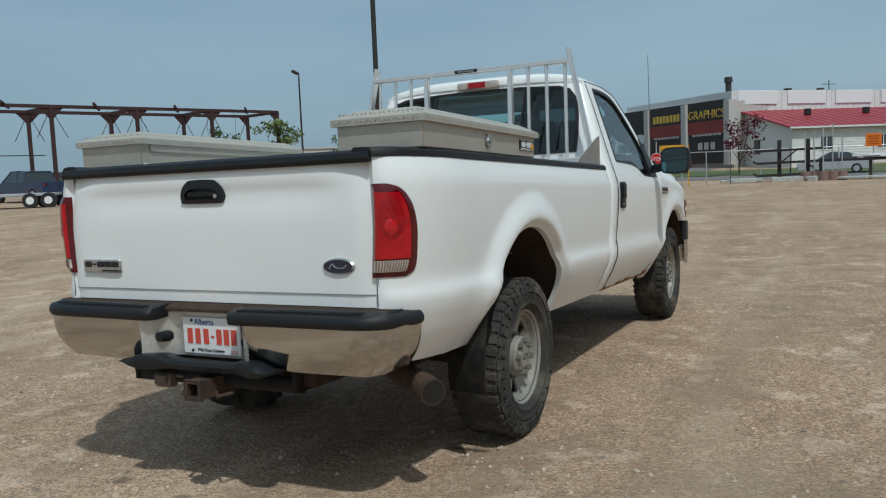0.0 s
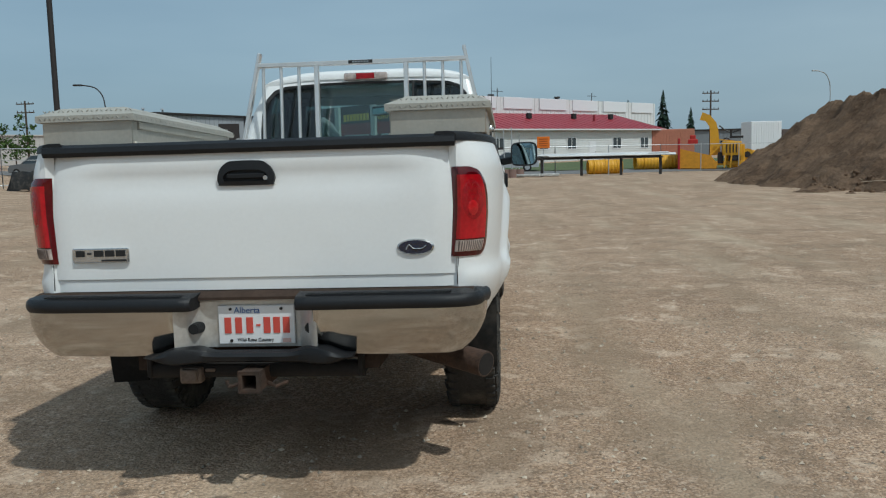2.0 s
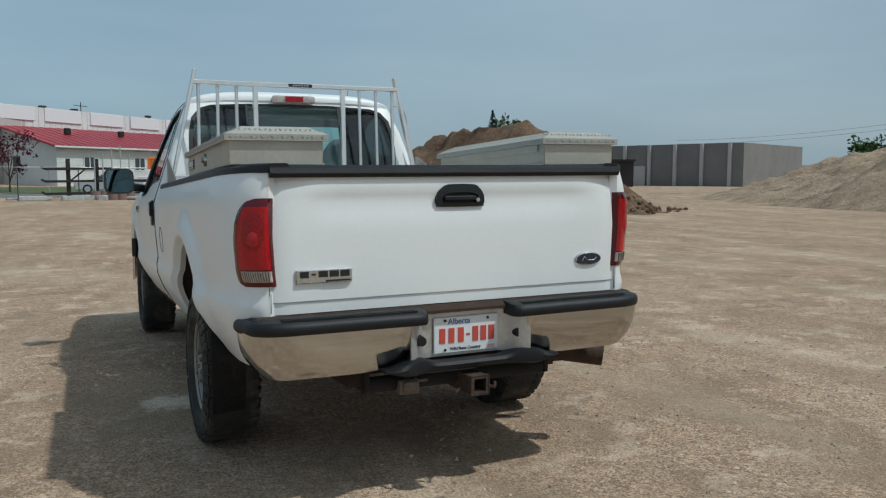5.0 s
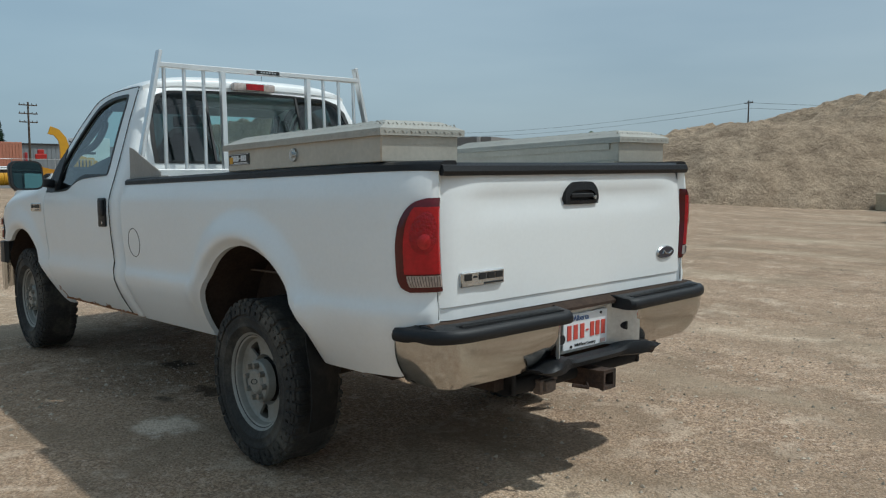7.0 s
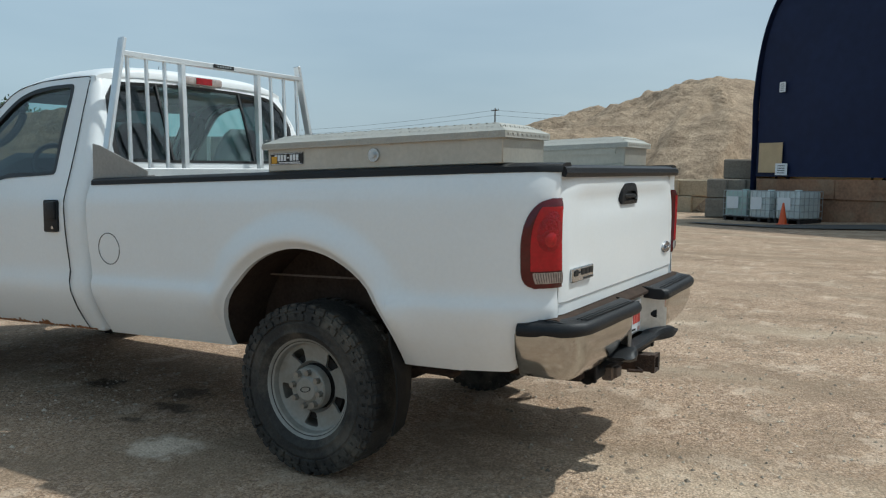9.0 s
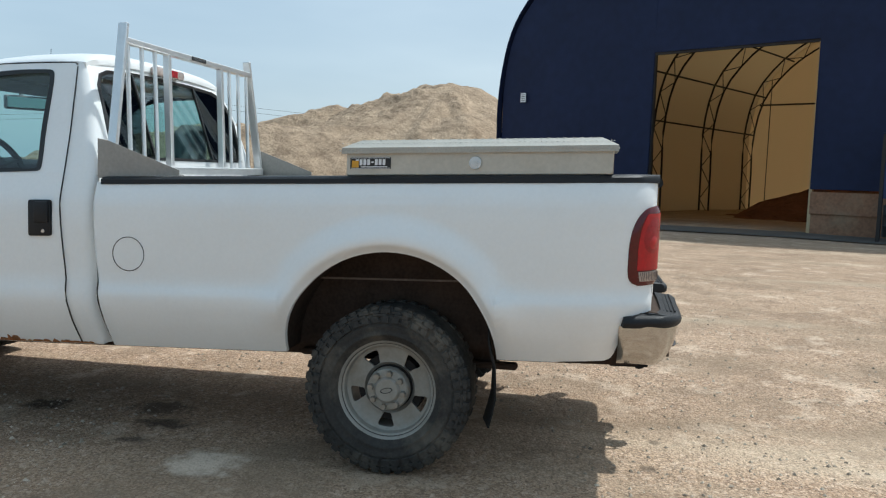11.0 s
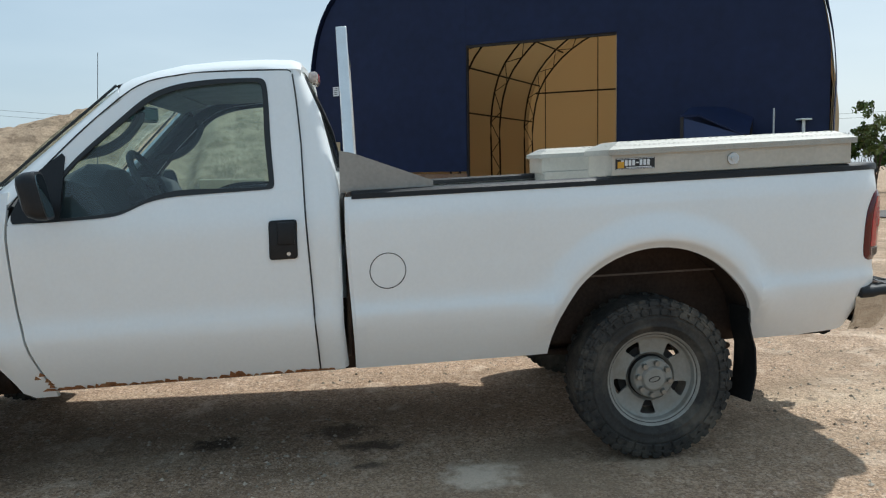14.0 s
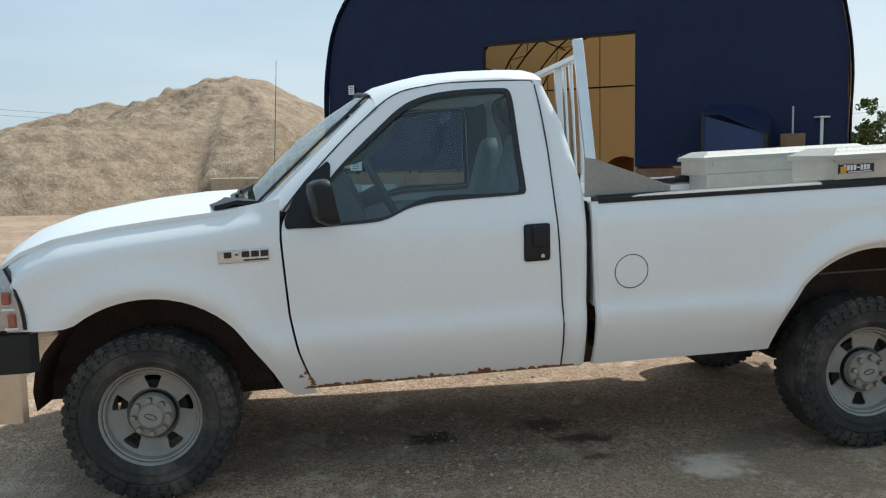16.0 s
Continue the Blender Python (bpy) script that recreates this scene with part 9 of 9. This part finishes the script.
def vehicle(x, y, rz, kind, paint, label):
    """kind: outlines of the body and the cabin, as (along, height)."""
    shape = {
        "sedan": (4.6, 1.78, [(-2.25, 0.3), (-2.3, 0.75), (-2.15, 0.98), (-1.5, 1.02), (0.9, 0.98), (2.1, 0.80), (2.28, 0.6), (2.2, 0.3)], [(-1.55, 1.0), (-0.95, 1.40), (0.25, 1.45), (1.05, 0.98)], 0.32, 1.4),
        "suv": (4.7, 1.9, [(-2.3, 0.4), (-2.33, 1.0), (-2.25, 1.15), (0.9, 1.12), (2.1, 1.0), (2.3, 0.7), (2.25, 0.4)], [(-2.2, 1.1), (-1.95, 1.65), (0.1, 1.72), (0.95, 1.1)], 0.37, 1.42),
        "pickup": (5.6, 2.0, [(-2.8, 0.5), (-2.8, 1.15), (-0.9, 1.18), (1.2, 1.2), (2.6, 1.1), (2.8, 0.8), (2.75, 0.5)], [(-0.95, 1.15), (-0.8, 1.78), (0.5, 1.82), (1.25, 1.2)], 0.40, 1.75),
    }[kind]
    L, W, body, cabin, wr, wb = shape
    t = thing("parked_car" if kind != "pickup" else "parked_pickup", label, "car" if kind != "pickup" else "pickup truck", at=place(x, y, rz))
    bm = bmesh.new()
    rows = []
    for w, k in ((-0.5, 0.97), (-0.44, 1.0), (0.44, 1.0), (0.5, 0.97)):
        rows.append([(u * k, w * W, 0.62 + (z - 0.62) * k) for u, z in body])
    vr = skin(bm, rows, closed=True)
    bm.faces.new(vr[0]), bm.faces.new(vr[-1])
    shell = part("car_body", bm, paint, t, smooth=40)
    bm = bmesh.new()
    rows = [[(u * k, w * W, z) for u, z in cabin] for w, k in ((-0.44, 0.98), (-0.38, 1.0), (0.38, 1.0), (0.44, 0.98))]
    rows[0] = [(u, -0.49 * W if z < 1.3 else -0.40 * W, z) for u, z in cabin]
    rows[1] = [(u, -0.46 * W if z < 1.3 else -0.36 * W, z) for u, z in cabin]
    rows[2] = [(u, 0.46 * W if z < 1.3 else 0.36 * W, z) for u, z in cabin]
    rows[3] = [(u, 0.49 * W if z < 1.3 else 0.40 * W, z) for u, z in cabin]
    vr = skin(bm, rows, closed=True)
    bm.faces.new(vr[0]), bm.faces.new(vr[-1])
    part("cabin_glass", bm, DARK_GLASS, t, "dark car windows", smooth=30)
    bm = bmesh.new()
    top = [c for c in cabin if c[1] > 1.3]
    slab(bm, [[(top[0][0] - 0.05, w * W, top[0][1] + 0.01), ((top[0][0] + top[1][0]) / 2, w * W, max(top[0][1], top[1][1]) + 0.04), (top[1][0] + 0.05, w * W, top[1][1] + 0.01)] for w in (-0.40, 0.0, 0.40)], (0, 0, -0.03))
    for sgn in (-1, 1):
        for u in ((cabin[0], cabin[1]), (cabin[3], cabin[2])):
            bar(bm, (u[0][0], sgn * 0.49 * W, u[0][1]), (u[1][0], sgn * 0.40 * W, u[1][1]), 0.07, 0.06)
        mid_u = (cabin[1][0] + cabin[2][0]) / 2
        bar(bm, (mid_u, sgn * 0.492 * W, 1.05), (mid_u, sgn * 0.402 * W, top[0][1]), 0.07, 0.06)
    part("roof", bm, paint, t, smooth=40)
    for u in (-wb, wb):
        for sgn in (-1, 1):
            bm = bmesh.new()
            rod(bm, (u, sgn * (W / 2 - 0.2), wr), (u, sgn * (W / 2 + 0.015), wr), wr, seg=20)
            wh = part("wheel", bm, TYRE_FAR, t, smooth=40)
            bm = bmesh.new()
            rod(bm, (u, sgn * (W / 2), wr), (u, sgn * (W / 2 + 0.03), wr), wr * 0.62, seg=14)
            part("rim", bm, GALV, wh, smooth=40)
    for sgn in (-1, 1):
        bm = bmesh.new()
        box(bm, (L / 2 - 0.12, sgn * (W / 2 - 0.25), 0.78 if kind != "pickup" else 0.95), (0.16, 0.36, 0.16), 0.03)
        part("headlight", bm, CAR_LAMP, shell)
        bm = bmesh.new()
        box(bm, (-L / 2 + 0.06, sgn * (W / 2 - 0.2), 0.85 if kind != "pickup" else 1.0), (0.12, 0.25, 0.18), 0.03)
        part("tail_lamp", bm, RED_LENS, shell)


CAR_WHITE, CAR_SILVER = material("car_white", (0.72, 0.73, 0.74), 0.25, coat=0.6, var=0.02), material("car_silver", (0.50, 0.52, 0.54), 0.3, 0.4, var=0.03)
CAR_BLACK, CAR_BLUE, CAR_NAVY = material("car_black", (0.018, 0.018, 0.02), 0.25, coat=0.6), material("car_blue", (0.02, 0.10, 0.35), 0.3, coat=0.6), material("car_navy", (0.012, 0.028, 0.075), 0.3, coat=0.6)
CAR_GREY = material("car_grey", (0.13, 0.14, 0.15), 0.3, coat=0.5)
O4, O0, O25 = (-0.635, -4.33), (2.29, -3.61), (0.579, -4.23)
vehicle(*spot(-0.55, 62.0, O1), 178, "sedan", CAR_SILVER, "silver sedan parked beyond the fence")
vehicle(*spot(-12.2, 78, O4), 140, "suv", CAR_WHITE, "white crossover parked before the shops")
vehicle(*spot(-15.3, 84, O4), 138, "pickup", CAR_BLACK, "black pickup parked in the lot")
vehicle(*spot(-17.2, 88, O4), 140, "sedan", CAR_BLUE, "bright blue hatchback parked in the lot")
vehicle(*spot(-18.4, 90, O4), 140, "suv", CAR_WHITE, "white van-like car parked in the lot")
vehicle(*spot(-9.0, 72, O4), 132, "suv", CAR_BLACK, "dark car parked before the shop front")
vehicle(*spot(-27.7, 66, O25), 100, "suv", CAR_GREY, "grey car parked behind the fence")
vehicle(*spot(-30.5, 72, O25), 170, "suv", CAR_GREY, "grey car behind the yard fence")
vehicle(*spot(-53.6, 54, O0), 175, "pickup", CAR_NAVY, "dark blue pickup parked under the steel frame")
vehicle(*spot(-51.6, 60, O0), 60, "suv", CAR_SILVER, "silver car parked behind the frame")
vehicle(*spot(-45.0, 60, O0), 200, "pickup", CAR_BLACK, "black pickup beside the frame")
vehicle(*spot(-41.3, 62, O0), 20, "suv", CAR_GREY, "grey car beside the frame")
vehicle(*spot(130.6, 40.5, O14), 40, "pickup", CAR_WHITE, "white pickup with a blue stripe at the yard's edge")


# ---- steel frame, trailer and stock to the west ----
def steel_frame():
    a, b = spot(-57.5, 57, O0), spot(-38.0, 66, O0)
    m, L = frame_of(a, b)
    FR = material("rust_red_frame", (0.040, 0.014, 0.013), 0.7, var=0.3, scale=1.5)
    t = thing("steel_frame", "open dark red steel gantry frame with knee plates", "steel frame", at=m)
    H, Wd, n = 5.95, 4.5, 5
    for y in (0, Wd):
        for k in range(n):
            x = L * k / (n - 1)
            bm = bmesh.new()
            bar(bm, (x, y, -0.3), (x, y, H), 0.22, 0.22, up=(0, 1, 0))
            part("post", bm, FR, t)
            for sgn in (-1, 1):
                if 0 <= x + sgn < L + 0.5:
                    bm = bmesh.new()
                    prism(bm, [(x, y - 0.03, H), (x + sgn * 0.85, y - 0.03, H), (x + sgn * 0.1, y - 0.03, H - 0.8), (x, y - 0.03, H - 0.8)], (0, 0.06, 0))
                    part("knee_plate", bm, FR, t, smooth=0)
                    bm = bmesh.new()
                    rod(bm, (x + sgn * 0.25, y, H - 0.6), (x + sgn * 0.95, y, H - 2.0), 0.025, seg=5)
                    part("brace_rod", bm, STEEL_DARK, t)
        bm = bmesh.new()
        bar(bm, (-0.1, y, H), (L + 0.1, y, H), 0.16, 0.22)
        part("beam", bm, FR, t)
    for k in range(n):
        bm = bmesh.new()
        x = L * k / (n - 1)
        bar(bm, (x, 0, H), (x, Wd, H), 0.16, 0.22)
        part("cross_beam", bm, FR, t)
    for k in range(n - 1):
        bm = bmesh.new()
        x = L * (k + 0.45) / (n - 1)
        bar(bm, (x, -0.5, H + 0.22), (x + 0.8, 0.6, H - 0.1), 0.14, 0.14)
        part("roof_stub", bm, FR, t)
    bm = bmesh.new()
    for k in range(3):
        x = L * (k + 0.5) / 3
        bar(bm, (x - 2, 2, 2.9), (x + 2, 2, 2.9), 0.06, 0.06)
        rod(bm, (x - 1.2, 2, 2.9), (x - 1.2, 2, H), 0.015, seg=4)
        rod(bm, (x + 1.2, 2, 2.9), (x + 1.2, 2, H), 0.015, seg=4)
    part("hanging_rail", bm, STEEL_DARK, t)


steel_frame()


def flat_trailer():
    x, y = spot(-55.3, 44, O0)
    t = thing("flatbed_trailer", "low grey flatbed trailer with small wheels", "trailer", at=place(x, y, 38))
    bm = bmesh.new()
    box(bm, (0, 0, 0.62), (5.0, 2.2, 0.14), 0.02)
    part("deck", bm, GALV, t)
    for u in (1.6, 2.4):
        for sgn in (-1, 1):
            bm = bmesh.new()
            rod(bm, (u, sgn * 0.95, 0.35), (u, sgn * 1.2, 0.35), 0.35, seg=20)
            wh = part("wheel", bm, TYRE_FAR, t)
            bm = bmesh.new()
            rod(bm, (u, sgn * 1.19, 0.35), (u, sgn * 1.215, 0.35), 0.18, seg=14)
            part("rim", bm, PLATE_WHITE, wh)
    bm = bmesh.new()
    bar(bm, (-2.4, 0, 0.55), (-4.0, 0, 0.5), 0.12, 0.12)
    part("drawbar", bm, STEEL_DARK, t)


flat_trailer()
rnd = random.Random(8)
for j, (az, d, n) in enumerate(((-23.8, 47.2, 7), (-22.75, 48.4, 4), (-25.4, 47.8, 1), (-26.9, 48.0, 1))):
    x, y = spot(az, d, (0.16, -4.36))
    for k in range(n):
        pallet(x + rnd.uniform(-0.08, 0.08), y + rnd.uniform(-0.08, 0.08), 22 + rnd.uniform(-6, 6), 0.14 * k, "stacked pallets by the fence", old=bool(k % 3))


def meter_cabinet():
    x, y = spot(-19.3, 48.5, (0.16, -4.36))
    t = thing("meter_cabinet", "white electrical cabinet with conduits and a dark panel on posts", "cabinet", at=place(x, y, 18))
    bm = bmesh.new()
    box(bm, (0, 0, 1.05), (0.95, 0.5, 1.25), 0.03)
    box(bm, (0.1, 0, 2.0), (0.75, 0.4, 0.55), 0.03)
    part("cabinet_body", bm, PLATE_WHITE, t, "white steel cabinet")
    bm = bmesh.new()
    box(bm, (0.12, -0.26, 1.35), (0.18, 0.02, 0.22))
    part("meter_window", bm, DARK_GLASS, t)
    bm = bmesh.new()
    for sx in (-0.62, 0.62, 1.0):
        bar(bm, (sx, 0.1, -0.1), (sx, 0.1, 3.2), 0.08, 0.08, up=(0, 1, 0))
    for sx in (-0.3, -0.1, 0.15, 0.3):
        rod(bm, (sx, 0, -0.1), (sx, 0, 0.45), 0.04, seg=6)
    part("post", bm, STEEL_DARK, t)
    bm = bmesh.new()
    box(bm, (1.0, -0.05, 3.0), (1.15, 0.12, 1.05), 0.02)
    part("dark_panel", bm, STEEL_DARK, t, "dark panel on the post")
    bm = bmesh.new()
    box(bm, (-0.55, -0.05, 3.35), (0.5, 0.3, 0.35), 0.04)
    sweep(bm, spline([(-0.5, 0, 3.1), (-0.35, 0, 2.7), (-0.6, 0, 2.3)], 4), 0.05, 6)
    part("camera_box", bm, STEEL_DARK, t)


meter_cabinet()


def scrap_skip():
    x, y = spot(-30.2, 46.5, O25)
    t = thing("scrap_heap", "low heap of dark scrap under a tarp by the fence", "scrap", at=place(x, y, 24) @ Matrix.Diagonal((0.55, 1, 1, 1)))
    bm = bmesh.new()
    rows = []
    for i in range(15):
        rows.append([(-3 + 0.43 * i, -0.9 + 0.3 * j, max(0, 1.05 - 0.16 * (j - 3) ** 2 * 0.6 - (0.9 if i in (0, 14) else 0)) + 0.30 * noise.noise(Vector((i * 1.3, j * 0.9, 2)))) for j in range(7)])
    slab(bm, rows, (0, 0, -0.05))
    part("tarp", bm, FLAP, t)
    rnd = random.Random(9)
    for k in range(10):
        bm = bmesh.new()
        box(bm, (rnd.uniform(2.6, 7.5), rnd.uniform(-0.6, 0.6), 0.12 + 0.1 * (k % 3)), (rnd.uniform(1.2, 2.6), 0.2, 0.09), rot=Matrix.Rotation(rnd.uniform(-0.3, 0.3), 3, "Z"))
        part("board", bm, TIMBER if k % 2 else PALE_COLUMN, t, smooth=0)


scrap_skip()
